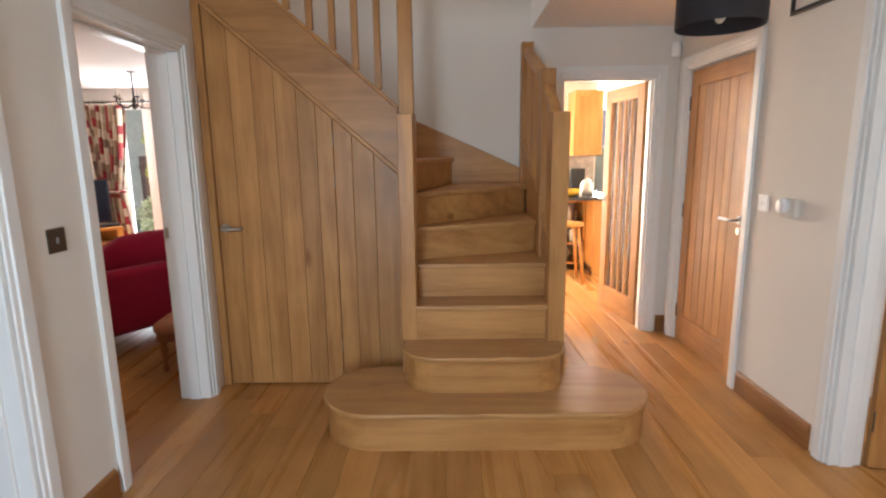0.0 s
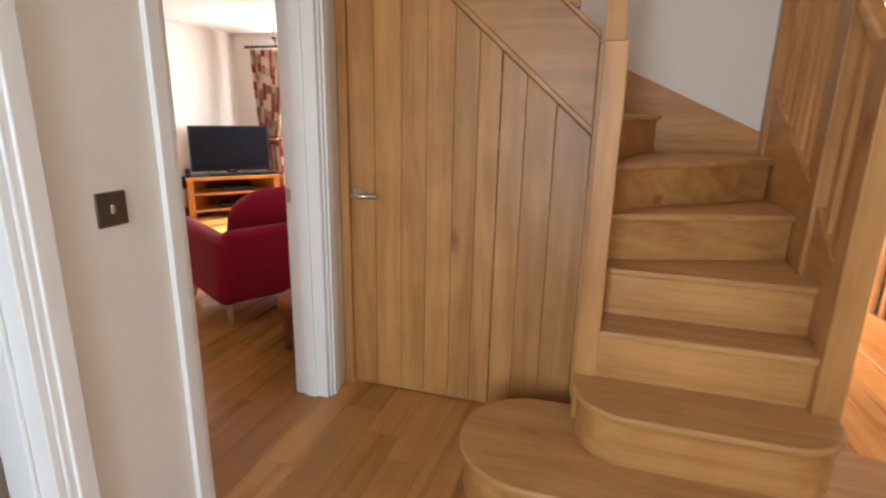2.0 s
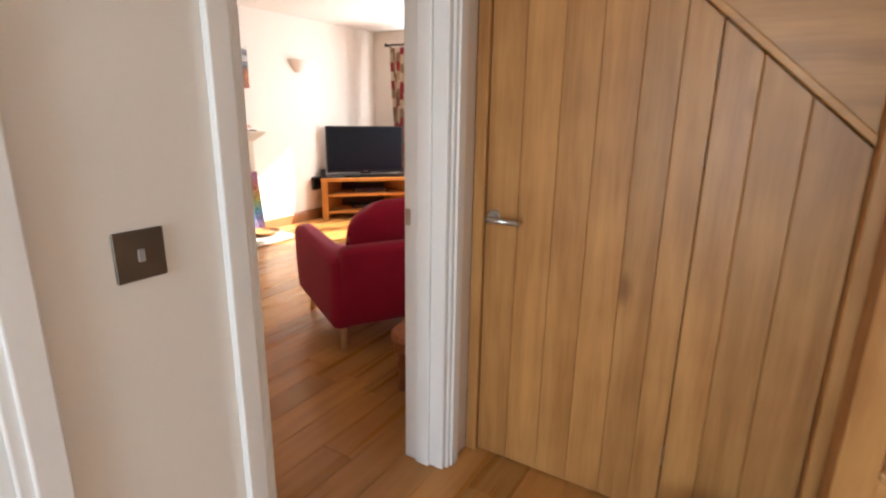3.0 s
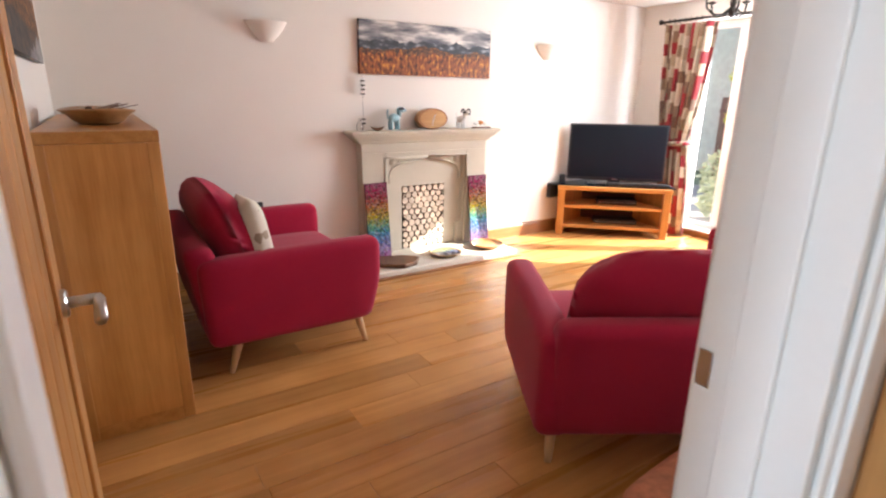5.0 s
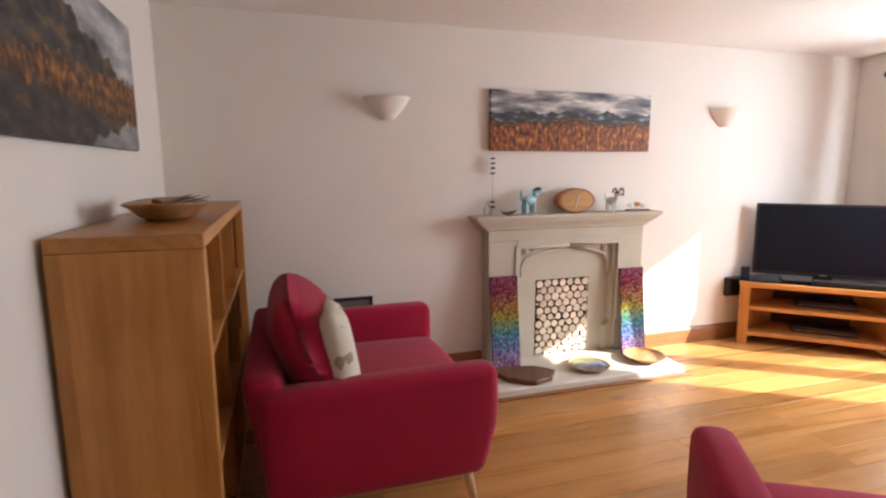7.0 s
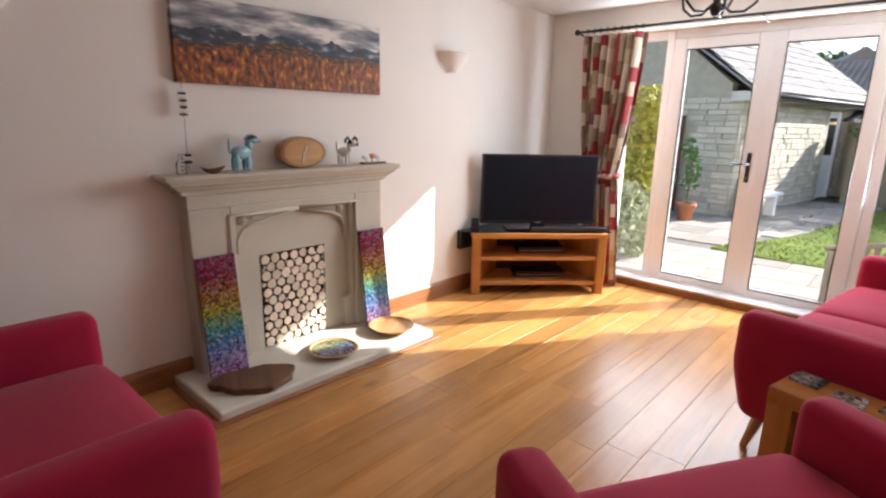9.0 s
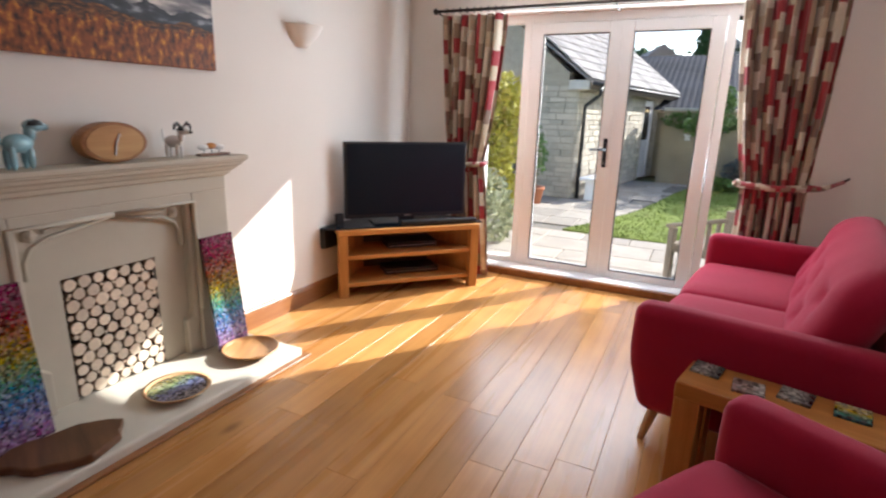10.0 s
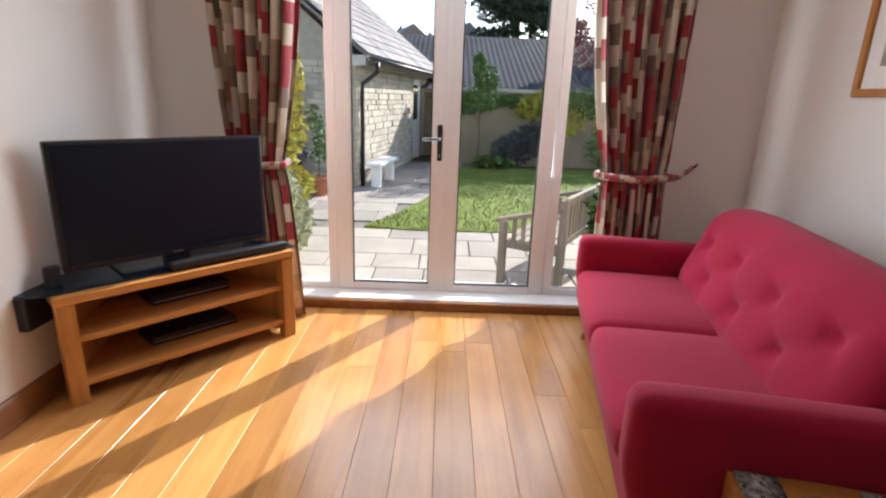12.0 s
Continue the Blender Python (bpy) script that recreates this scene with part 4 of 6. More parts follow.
part("hearth_trim", box(0.0, 0.578, -0.762, 0.722, 0.0, 0.014, 0.004, 1), SKIRT, fp, "thin oak edging strip")
part("hearth", box(0.0, 0.545, -0.73, 0.69, 0.0, 0.055, 0.012, 2), HEARTH, fp)
for s in (-1, 1):
    part("jamb", box(0.0, 0.11, s * 0.405, s * 0.62, 0.055, 0.93, 0.006, 2), STONE, fp)
    part("inner_moulding", box(0.03, 0.095, s * 0.405, s * 0.375, 0.25, 0.875, 0.01, 2), STONE, fp)
    part("plinth_block", prism([(s * 0.33, 0.055), (s * 0.405, 0.055), (s * 0.405, 0.30), (s * 0.375, 0.30), (s * 0.365, 0.27), (s * 0.33, 0.25)], 0.02, 0.085, "x", 0.006, 2), STONE, fp)
    part("spandrel", prism([(s * 0.375, 0.66), (s * 0.375, 0.875), (s * 0.0, 0.875), (s * 0.0, 0.862), (s * 0.255, 0.815), (s * 0.320, 0.785), (s * 0.350, 0.735), (s * 0.353, 0.66)], 0.03, 0.062, "x", 0.004, 2), STONE, fp)
    part("arch_bead", tube([(0.064, s * 0.356, 0.66), (0.064, s * 0.353, 0.735), (0.064, s * 0.323, 0.788), (0.064, s * 0.257, 0.819), (0.064, s * 0.002, 0.866)], 0.010, 8), STONE, fp, smooth=True)
    part("frame_bead", tube([(0.110, s * 0.412, 0.30), (0.110, s * 0.412, 0.882), (0.110, s * 0.002, 0.882)], 0.012, 8), STONE, fp, smooth=True)
    rose = lathe([(0.030, 0), (0.027, 0.010), (0.016, 0.008), (0.012, 0.016), (0.004, 0.018)], 14)
    for v in rose.verts:
        k = 1 + 0.14 * math.cos(5 * math.atan2(v.co.y, v.co.x))
        v.co = Vector((0.062 + v.co.z, s * 0.322 + v.co.x * k, 0.840 + v.co.y * k * 0.9))
    part("carved_flower", rose, STONE, fp, smooth=True)
    part("carved_leaf", prism([(s * 0.275, 0.838), (s * 0.22, 0.842), (s * 0.12, 0.858), (s * 0.06, 0.866), (s * 0.14, 0.868), (s * 0.23, 0.866), (s * 0.27, 0.858)], 0.062, 0.074, "x", 0.004, 2), STONE, fp)
part("frieze", box(0.0, 0.11, -0.62, 0.62, 0.93, 1.0, 0.003, 1), STONE, fp)
part("frieze", box(0.0, 0.11, -0.405, 0.405, 0.878, 0.93, 0.003, 1), STONE, fp)
bm = bmesh.new()
rings = []
for d, z in ((0.112, 1.0), (0.112, 1.002), (0.126, 1.010), (0.130, 1.026), (0.142, 1.034), (0.150, 1.048), (0.163, 1.058), (0.167, 1.072), (0.176, 1.076), (0.176, 1.081)):
    w = 0.622 + (d - 0.112) * 1.5
    rings.append([bm.verts.new(p) for p in ((0.0, -w, z), (d, -w, z), (d, w, z), (0.0, w, z))])
for a, b in zip(rings, rings[1:]):
    for i in range(4):
        bm.faces.new((a[i], a[(i + 1) % 4], b[(i + 1) % 4], b[i]))
bm.faces.new(rings[0][::-1])
bm.faces.new(rings[-1])
bmesh.ops.recalc_face_normals(bm, faces=bm.faces[:])
part("cornice", bm, STONE, fp)
part("mantel_shelf", box(0.0, 0.182, -0.731, 0.731, 1.082, 1.107, 0.006, 2), STONE, fp)
part("back_panel", prism([(-0.40, 0.055), (-0.225, 0.055), (-0.225, 0.625), (0.21, 0.625), (0.21, 0.055), (0.40, 0.055), (0.40, 0.93), (-0.40, 0.93)], 0.0, 0.045, "x"), STONE, fp)
# near-black sheet: shade between the log slices, painted rather than cast
part("log_backing", box(0.0, 0.02, -0.225, 0.21, 0.055, 0.625), GAP_SHADE, fp)
logr = random.Random(5)
placed = []
for row in range(11):
    for colm in range(7):
        y = -0.190 + 0.062 * colm + (0.031 if row % 2 else 0.0) + logr.uniform(-0.003, 0.003)
        z = 0.089 + 0.0505 * row + logr.uniform(-0.003, 0.003)
        r = logr.uniform(0.0245, 0.0315)
        if -0.225 + r * 0.8 < y < 0.21 - r * 0.8 and z + r < 0.628:
            placed.append((y, z, r))
for trial in range(2500):
    r = (0.016, 0.012, 0.008)[min(2, trial // 800)] * logr.uniform(0.88, 1.1)
    y, z = logr.uniform(-0.222 + r, 0.207 - r), logr.uniform(0.058 + r, 0.622 - r)
    if all((y - a) ** 2 + (z - b) ** 2 > (r + c - 0.001) ** 2 for a, b, c in placed):
        placed.append((y, z, r))
LOG = surface("cut_log_end", (0.72, 0.60, 0.46), 0.75, 0.13, (40, 40, 40), 200, 0.1, 0, 0.22)
BARK = surface("log_bark", (0.16, 0.10, 0.06), 0.9, 0.3, (60, 60, 60), 200, 0.3)
for y, z, r in placed[:190]:
    bm = bmesh.new()
    rings = []
    for k, (q, xx) in enumerate(((1.0, 0.018), (1.0, 0.045), (0.90, 0.049))):
        rings.append([bm.verts.new((xx, y + r * q * math.cos(a) * (1 + 0.06 * math.sin(3 * a + y * 90)), z + r * q * math.sin(a))) for a in [i * math.pi / 7 for i in range(14)]])
    for a, b in zip(rings, rings[1:]):
        for i in range(14):
            bm.faces.new((a[i], a[(i + 1) % 14], b[(i + 1) % 14], b[i]))
    bm.faces.new(rings[2])
    bmesh.ops.recalc_face_normals(bm, faces=bm.faces[:])
    o = part("log_slice", bm, LOG, fp)
    o.data.materials.append(BARK)
    for p in o.data.polygons[:14]:
        p.material_index = 1

RAINBOW = [(0.02, (0.24, 0.06, 0.16)), (0.14, (0.32, 0.20, 0.36)), (0.27, (0.14, 0.18, 0.40)), (0.36, (0.10, 0.24, 0.46)), (0.48, (0.07, 0.25, 0.15)), (0.60, (0.36, 0.30, 0.05)), (0.72, (0.32, 0.13, 0.05)), (0.86, (0.24, 0.03, 0.05)), (1.0, (0.22, 0.03, 0.09))]
RB = mosaic("rainbow_mosaic", RAINBOW, "z", 0.0, 0.66, 95, 0.2, 0.12)
for y0, y1, tilt in ((4.248, 4.452, 10), (5.278, 5.480, 10)):
    pn = part("mosaic_picture", box(0, 0.016, 0, y1 - y0, 0, 0.635, 0.002, 1), RB)
    pn.matrix_basis = pose(-4.540, y0, 0.058, 0, -tilt * 0.7, 0)
    tagged(pn, "rainbow glass mosaic panel leaning on the fire surround", "mosaic", "mosaic panels")

# things on the hearth
sl = []
for i in range(22):
    a = 2 * math.pi * i / 22
    k = 1 + 0.10 * math.sin(3 * a + 1) + 0.06 * math.sin(7 * a)
    sl.append((0.13 * k * math.cos(a), 0.205 * k * math.sin(a)))
ws = part("wood_slab", prism(sl, 0, 0.035, "z", 0.008, 2), DARKW)
ws.matrix_basis = pose(-4.36, 4.40, 0.055, 0, 0, -22)
tagged(ws, "dark waney edged slab of wood lying on the hearth", "wood slab")
PL = mosaic("rainbow_plate", [(0, (0.34, 0.06, 0.10)), (0.2, (0.36, 0.30, 0.12)), (0.4, (0.22, 0.30, 0.15)), (0.6, (0.16, 0.18, 0.34)), (0.8, (0.20, 0.18, 0.20)), (1, (0.30, 0.27, 0.24))], "x", -0.15, 0.15, 95, 0.2)
pl = thing("mosaic_dish", pose(-4.375, 4.90, 0.055), "round shallow dish inlaid with rainbow mosaic on the hearth", "dish")
part("rim", dish([(0.07, 0), (0.11, 0.008), (0.142, 0.026), (0.147, 0.032), (0.132, 0.029), (0.128, 0.022)], 36), LEGW, pl, smooth=True)
part("inlay", dish([(0.131, 0.0195), (0.131, 0.0225), (0.06, 0.0235)], 36), PL, pl, "rainbow glass inlay")
wp = part("wooden_dish", dish([(0.07, 0), (0.10, 0.006), (0.135, 0.030), (0.142, 0.042), (0.146, 0.044), (0.148, 0.038), (0.128, 0.026), (0.095, 0.014), (0.02, 0.013)], 40), wood("turned_dish", (0.30, 0.13, 0.04), (0.52, 0.28, 0.11), "y", 16, 0.35, 0.0, False), smooth=True)
wp.matrix_basis = pose(-4.385, 5.36, 0.055, 0, 0, 30)
tagged(wp, "turned wooden dish on the stone hearth", "dish")

# things on the mantel shelf
MZ = 1.107
ck = thing("mantel_clock", pose(-4.655, 4.91, MZ, 0, 0, 0), "oval wooden log clock with thin steel hands", "clock")
pts = [(0.148 * math.cos(a), 0.088 + 0.088 * math.sin(a) * (1 if math.sin(a) > 0 else 0.98)) for a in [i * 2 * math.pi / 32 for i in range(32)]]
part("body", prism(pts, -0.035, 0.035, "x", 0.006, 2), wood("clock_rim", (0.20, 0.08, 0.025), (0.36, 0.17, 0.06), "x", 20, 0.4, 0, False), ck)
part("face", prism([(y * 0.86, 0.088 + (z - 0.088) * 0.84) for y, z in pts], 0.035, 0.039, "x"), wood("clock_face", (0.38, 0.18, 0.06), (0.55, 0.32, 0.12), "y", 16, 0.4, 0, False), ck)
part("hand", tube([(0.042, 0.0, 0.088), (0.042, 0.018, 0.125)], 0.003, 6), STEEL, ck, "steel clock hand")
part("hand", tube([(0.043, 0.0, 0.095), (0.043, -0.012, 0.035)], 0.003, 6), STEEL, ck, "steel clock hand")
BLUE = surface("pale_blue_glaze", (0.22, 0.38, 0.42), 0.35, 0.35, (60, 4, 4), 80, 0.05)
WHITEG = surface("white_glaze", (0.74, 0.72, 0.68), 0.3, 0.05)


def animal(name, m, mat, ears, label, k=1.0):
    """A small standing dog figurine, one plain shape."""
    bm = bmesh.new()

    def blob(c, r):
        q = bmesh.ops.create_uvsphere(bm, u_segments=12, v_segments=8, radius=1.0)
        for v in q["verts"]:
            v.co = Vector((v.co.x * r[0] + c[0], v.co.y * r[1] + c[1], v.co.z * r[2] + c[2])) * k
    for s in (-1, 1):
        for y in (-0.032, 0.028):
            blob((s * 0.014, y, 0.04), (0.010, 0.012, 0.042))
    blob((0, 0, 0.085), (0.026, 0.052, 0.032))
    blob((0, 0.045, 0.118), (0.018, 0.018, 0.034))
    blob((0, 0.062, 0.142), (0.024, 0.036, 0.022))
    blob((0, 0.095, 0.136), (0.012, 0.018, 0.012))
    blob((0, -0.06, 0.115), (0.006, 0.007, 0.036))
    ob = part(name, bm, mat, smooth=True)
    e = ob.data.materials
    e.append(BLACK)
    for p in ob.data.polygons:
        c = p.center / k
        if c.y > 0.102 or (ears and abs(c.x) > 0.012 and c.z > 0.142 and c.y < 0.075):
            p.material_index = 1
    ob.matrix_basis = m
    return tagged(ob, label, "figurine")


animal("dog_figurine", pose(-4.645, 4.55, MZ, 0, 0, 12), BLUE, True, "small pale blue glazed dog figurine with dark ears", 1.15)
d2 = animal("dog_figurine", pose(-4.65, 5.215, MZ, 0, 0, -75), WHITEG, True, "small white glazed dog figurine with black ears", 0.95)
for s in (-1, 1):
    hn = part("figurine_ear", tube([(0.0 + s * 0.012, 0.055, 0.15), (s * 0.035, 0.055, 0.172), (s * 0.055, 0.055, 0.160), (s * 0.06, 0.055, 0.138)], [0.006, 0.007, 0.007, 0.004], 8), BLACK, d2, "black drooping ear", True)
bt = thing("pebble_bird_ornament", pose(-4.64, 5.43, MZ), "little white and amber birds on a strip of driftwood", "ornament")
part("driftwood", box(-0.022, 0.022, -0.09, 0.10, 0, 0.014, 0.005, 2), DARKW, bt)
for k in range(3):
    bm = bmesh.new()
    bmesh.ops.create_uvsphere(bm, u_segments=10, v_segments=6, radius=0.022)
    for v in bm.verts:
        v.co = Vector((v.co.x * 0.7, v.co.y * 1.5 + (-0.055 + 0.05 * k), v.co.z * 0.75 + 0.045 + 0.006 * (k % 2)))
    part("bird", bm, (WHITEG, surface("amber_glaze", (0.55, 0.22, 0.05), 0.35, 0.2), WHITEG)[k], bt, ("white pebble bird", "amber pebble bird", "white pebble bird")[k], True)
    part("perch", tube([(0, -0.055 + 0.05 * k, 0.012), (0, -0.055 + 0.05 * k, 0.04)], 0.002, 5), IRON, bt)
ds = part("leaf_dish", dish([(0.02, 0), (0.04, 0.008), (0.062, 0.026), (0.058, 0.024), (0.03, 0.010)], 18, 0.6, 0.25), DARKW, smooth=True)
ds.matrix_basis = pose(-4.62, 4.385, MZ, 0, 0, 80)
tagged(ds, "tiny dark wooden leaf shaped dish", "dish")
gl = thing("glass_bottle_vase", pose(-4.66, 4.25, MZ), "small clear glass bottle with a painted twig", "vase")
part("bottle", lathe([(0.022, 0), (0.024, 0.01), (0.024, 0.05), (0.009, 0.075), (0.009, 0.10)], 16), GLASS, gl, smooth=True)
for k in range(4):
    part("leaf", prism([(0, 0), (0.016, 0.007), (0.028, 0), (0.016, -0.007)], 0.02 + 0.018 * k, 0.023 + 0.018 * k, "z"), IRON, gl)
gr = thing("hanging_ornament", pose(-4.70, 4.30, 1.12), "string of dark and pale slate chips hanging below the picture", "ornament")
part("string", tube([(0.0, 0, 0.0), (0.0, 0, 0.42)], 0.0012, 5), IRON, gr)
CHIPZ = [0.265, 0.281, 0.298, 0.314, 0.330, 0.347, 0.364, 0.380, 0.035, 0.052, 0.070]
for k in range(11):
    part("chip", prism([(-0.020, -0.012 + 0.004 * (k % 3)), (0.002, 0.020), (0.018, 0.012), (0.012, -0.018 - 0.003 * (k % 2))], CHIPZ[k], CHIPZ[k] + 0.010 + 0.002 * (k % 3), "z", 0.002, 1), (IRON, WHITEG)[k % 2], gr)


# ---- pictures ----
def picture_mat(name, sky_lo, sky_hi, hill, wood_a, wood_b):
    """A landscape print on canvas, by UV: cloudy sky, ridge, bracken slope, autumn trees."""
    m = bpy.data.materials.new(name)
    m.use_nodes = True
    nt = m.node_tree
    b = nt.nodes["Principled BSDF"]
    tc = nt.nodes.new("ShaderNodeTexCoord")
    sp = nt.nodes.new("ShaderNodeSeparateXYZ")
    nt.links.new(tc.outputs["UV"], sp.inputs[0])

    def noise_of(sc, st, det=5.0):
        mp = nt.nodes.new("ShaderNodeMapping")
        mp.inputs["Scale"].default_value = st
        nt.links.new(tc.outputs["UV"], mp.inputs[0])
        n = nt.nodes.new("ShaderNodeTexNoise")
        n.inputs["Scale"].default_value, n.inputs["Detail"].default_value = sc, det
        nt.links.new(mp.outputs[0], n.inputs[0])
        return n

    def height(n, k, base):
        a = nt.nodes.new("ShaderNodeMath")
        a.operation = "MULTIPLY_ADD"
        a.inputs[1].default_value, a.inputs[2].default_value = k, base
        nt.links.new(n.outputs[0], a.inputs[0])
        g = nt.nodes.new("ShaderNodeMath")
        g.operation = "LESS_THAN"
        nt.links.new(sp.outputs[1], g.inputs[0])
        nt.links.new(a.outputs[0], g.inputs[1])
        return g

    def mix(fac, c1, c2):
        x = nt.nodes.new("ShaderNodeMixRGB")
        nt.links.new(fac, x.inputs[0])
        nt.links.new(c1, x.inputs[1])
        nt.links.new(c2, x.inputs[2])
        return x.outputs[0]
    clouds = ramp(nt, [(0.36, sky_lo), (0.52, tuple(a * 0.65 + c * 0.35 for a, c in zip(sky_lo, sky_hi))), (0.63, sky_hi)])
    nt.links.new(noise_of(2.2, (2.2, 2.6, 1)).outputs[0], clouds.inputs[0])
    hills = ramp(nt, [(0.40, hill), (0.56, tuple(c * 1.8 for c in hill)), (0.72, (0.30, 0.31, 0.33))])
    nt.links.new(noise_of(7.0, (2.5, 1.6, 1)).outputs[0], hills.inputs[0])
    trees = ramp(nt, [(0.34, tuple(c * 0.10 for c in wood_a)), (0.46, tuple(c * 0.6 for c in wood_a)), (0.56, wood_a), (0.66, wood_b), (0.8, tuple(min(1, c * 1.5) for c in wood_b))])
    nt.links.new(noise_of(9.0, (6.0, 0.95, 1), 10).outputs[0], trees.inputs[0])
    c = mix(height(noise_of(4.0, (2.0, 0.02, 1)), 0.42, 0.44).outputs[0], clouds.outputs[0], hills.outputs[0])
    slope = ramp(nt, [(0.38, (0.030, 0.018, 0.012)), (0.52, (0.12, 0.045, 0.016)), (0.68, (0.30, 0.12, 0.03))])
    nt.links.new(noise_of(10.0, (4.0, 3.0, 1), 8).outputs[0], slope.inputs[0])
    c = mix(height(noise_of(2.2, (1.5, 0.05, 1), 3.0), 0.55, 0.24).outputs[0], c, slope.outputs[0])
    c = mix(height(noise_of(9.0, (5.0, 0.35, 1), 12.0), 0.42, 0.20).outputs[0], c, trees.outputs[0])
    nt.links.new(c, b.inputs["Base Color"])
    b.inputs["Roughness"].default_value = 0.6
    return m


def lake_mat(name):
    """A print of a dark fellside falling to a lake with larches, all mirrored in the water, by UV."""
    m = bpy.data.materials.new(name)
    m.use_nodes = True
    nt = m.node_tree
    b = nt.nodes["Principled BSDF"]
    tc = nt.nodes.new("ShaderNodeTexCoord")
    sp = nt.nodes.new("ShaderNodeSeparateXYZ")
    nt.links.new(tc.outputs["UV"], sp.inputs[0])

    def calc(op, a, c, d=None):
        n = nt.nodes.new("ShaderNodeMath")
        n.operation = op
        for k, q in enumerate((a, c, d)):
            if q is None:
                continue
            if isinstance(q, (int, float)):
                n.inputs[k].default_value = q
            else:
                nt.links.new(q, n.inputs[k])
        return n.outputs[0]

    def grain(sc, st, det):
        mp = nt.nodes.new("ShaderNodeMapping")
        mp.inputs["Scale"].default_value = st
        nt.links.new(tc.outputs["UV"], mp.inputs[0])
        n = nt.nodes.new("ShaderNodeTexNoise")
        n.inputs["Scale"].default_value, n.inputs["Detail"].default_value = sc, det
        nt.links.new(mp.outputs[0], n.inputs[0])
        return n.outputs[0]

    def tint(fac, stops):
        r = ramp(nt, stops)
        nt.links.new(fac, r.inputs[0])
        return r.outputs[0]

    def mix(fac, c1, c2):
        x = nt.nodes.new("ShaderNodeMixRGB")
        nt.links.new(fac, x.inputs[0])
        nt.links.new(c1, x.inputs[1])
        nt.links.new(c2, x.inputs[2])
        return x.outputs[0]
    u, v = sp.outputs[0], sp.outputs[1]
    up = calc("ABSOLUTE", calc("SUBTRACT", v, 0.36), 0.0)
    wob = grain(7.0, (1.6, 0.12, 1), 7.0)
    col = tint(grain(2.5, (1.6, 2.2, 1), 4.0), [(0.36, (0.16, 0.155, 0.165)), (0.55, (0.36, 0.35, 0.35)), (0.70, (0.58, 0.56, 0.54))])
    fell = calc("LESS_THAN", up, calc("MULTIPLY_ADD", u, -0.62, calc("MULTIPLY_ADD", wob, 0.34, 0.52)))
    col = mix(fell, col, tint(grain(9.0, (1.5, 1.0, 1), 6.0), [(0.36, (0.018, 0.017, 0.018)), (0.55, (0.060, 0.052, 0.048)), (0.70, (0.20, 0.10, 0.035))]))
    wood_line = calc("LESS_THAN", up, calc("MULTIPLY_ADD", u, 0.12, calc("MULTIPLY_ADD", grain(16.0, (2.2, 0.2, 1), 8.0), 0.30, -0.10)))
    col = mix(wood_line, col, tint(grain(10.0, (4.5, 1.2, 1), 8.0), [(0.36, (0.020, 0.012, 0.008)), (0.50, (0.13, 0.055, 0.018)), (0.66, (0.40, 0.17, 0.035))]))
    water = calc("LESS_THAN", v, 0.36)
    wet = nt.nodes.new("ShaderNodeMixRGB")
    wet.blend_type = "MULTIPLY"
    nt.links.new(calc("MULTIPLY", water, 0.7), wet.inputs[0])
    nt.links.new(col, wet.inputs[1])
    wet.inputs[2].default_value = (0.62, 0.62, 0.60, 1)
    nt.links.new(wet.outputs[0], b.inputs["Base Color"])
    b.inputs["Roughness"].default_value = 0.6
    return m


def canvas(name, m, w, h, d, mat, label):
    """A stretched canvas, its front towards local +x, with UV over the front."""
    bm = box(0, d, -w / 2, w / 2, -h / 2, h / 2, 0.004, 2)
    uv = bm.loops.layers.uv.new("UVMap")
    for f in bm.faces:
        for l in f.loops:
            l[uv].uv = ((l.vert.co.y / w) + 0.5, (l.vert.co.z / h) + 0.5)
    ob = part(name, bm, mat)
    ob.matrix_basis = m
    return tagged(ob, label, "picture")


P1 = picture_mat("autumn_panorama", (0.055, 0.062, 0.085), (0.70, 0.65, 0.60), (0.030, 0.034, 0.040), (0.30, 0.080, 0.012), (0.62, 0.24, 0.022))
canvas("canvas_picture", pose(LOUNGE_W + 0.002, 4.918, 1.744), 1.27, 0.405, 0.035, P1, "wide canvas print of autumn larch woods under mountains")
P2 = lake_mat("lake_reflection")
canvas("canvas_picture", pose(-3.41, LOUNGE_S + 0.002, 1.775, 0, 0, 90), 1.33, 0.53, 0.035, P2, "dark canvas print of mountains mirrored in a lake")
fr = thing("framed_print", pose(LOUNGE_E, 6.67, 1.72, 0, 0, 180), "oak framed print with a pale mount on the wall", "picture")
for y0, y1, z0, z1 in ((-0.30, 0.30, 0.255, 0.29), (-0.30, 0.30, -0.29, -0.255), (-0.30, -0.265, -0.255, 0.255), (0.265, 0.30, -0.255, 0.255)):
    part("frame", box(0.0, 0.025, y0, y1, z0, z1, 0.004, 1), HONEY_Z, fr)
part("mount", box(0.0, 0.008, -0.265, 0.265, -0.255, 0.255), PLASTER, fr, "cream card mount")
part("print", box(0.008, 0.010, -0.18, 0.18, -0.16, 0.16), surface("etching", (0.34, 0.27, 0.2), 0.7, 0.6, (16, 16, 16), 60, 0), fr, "brown toned etching")


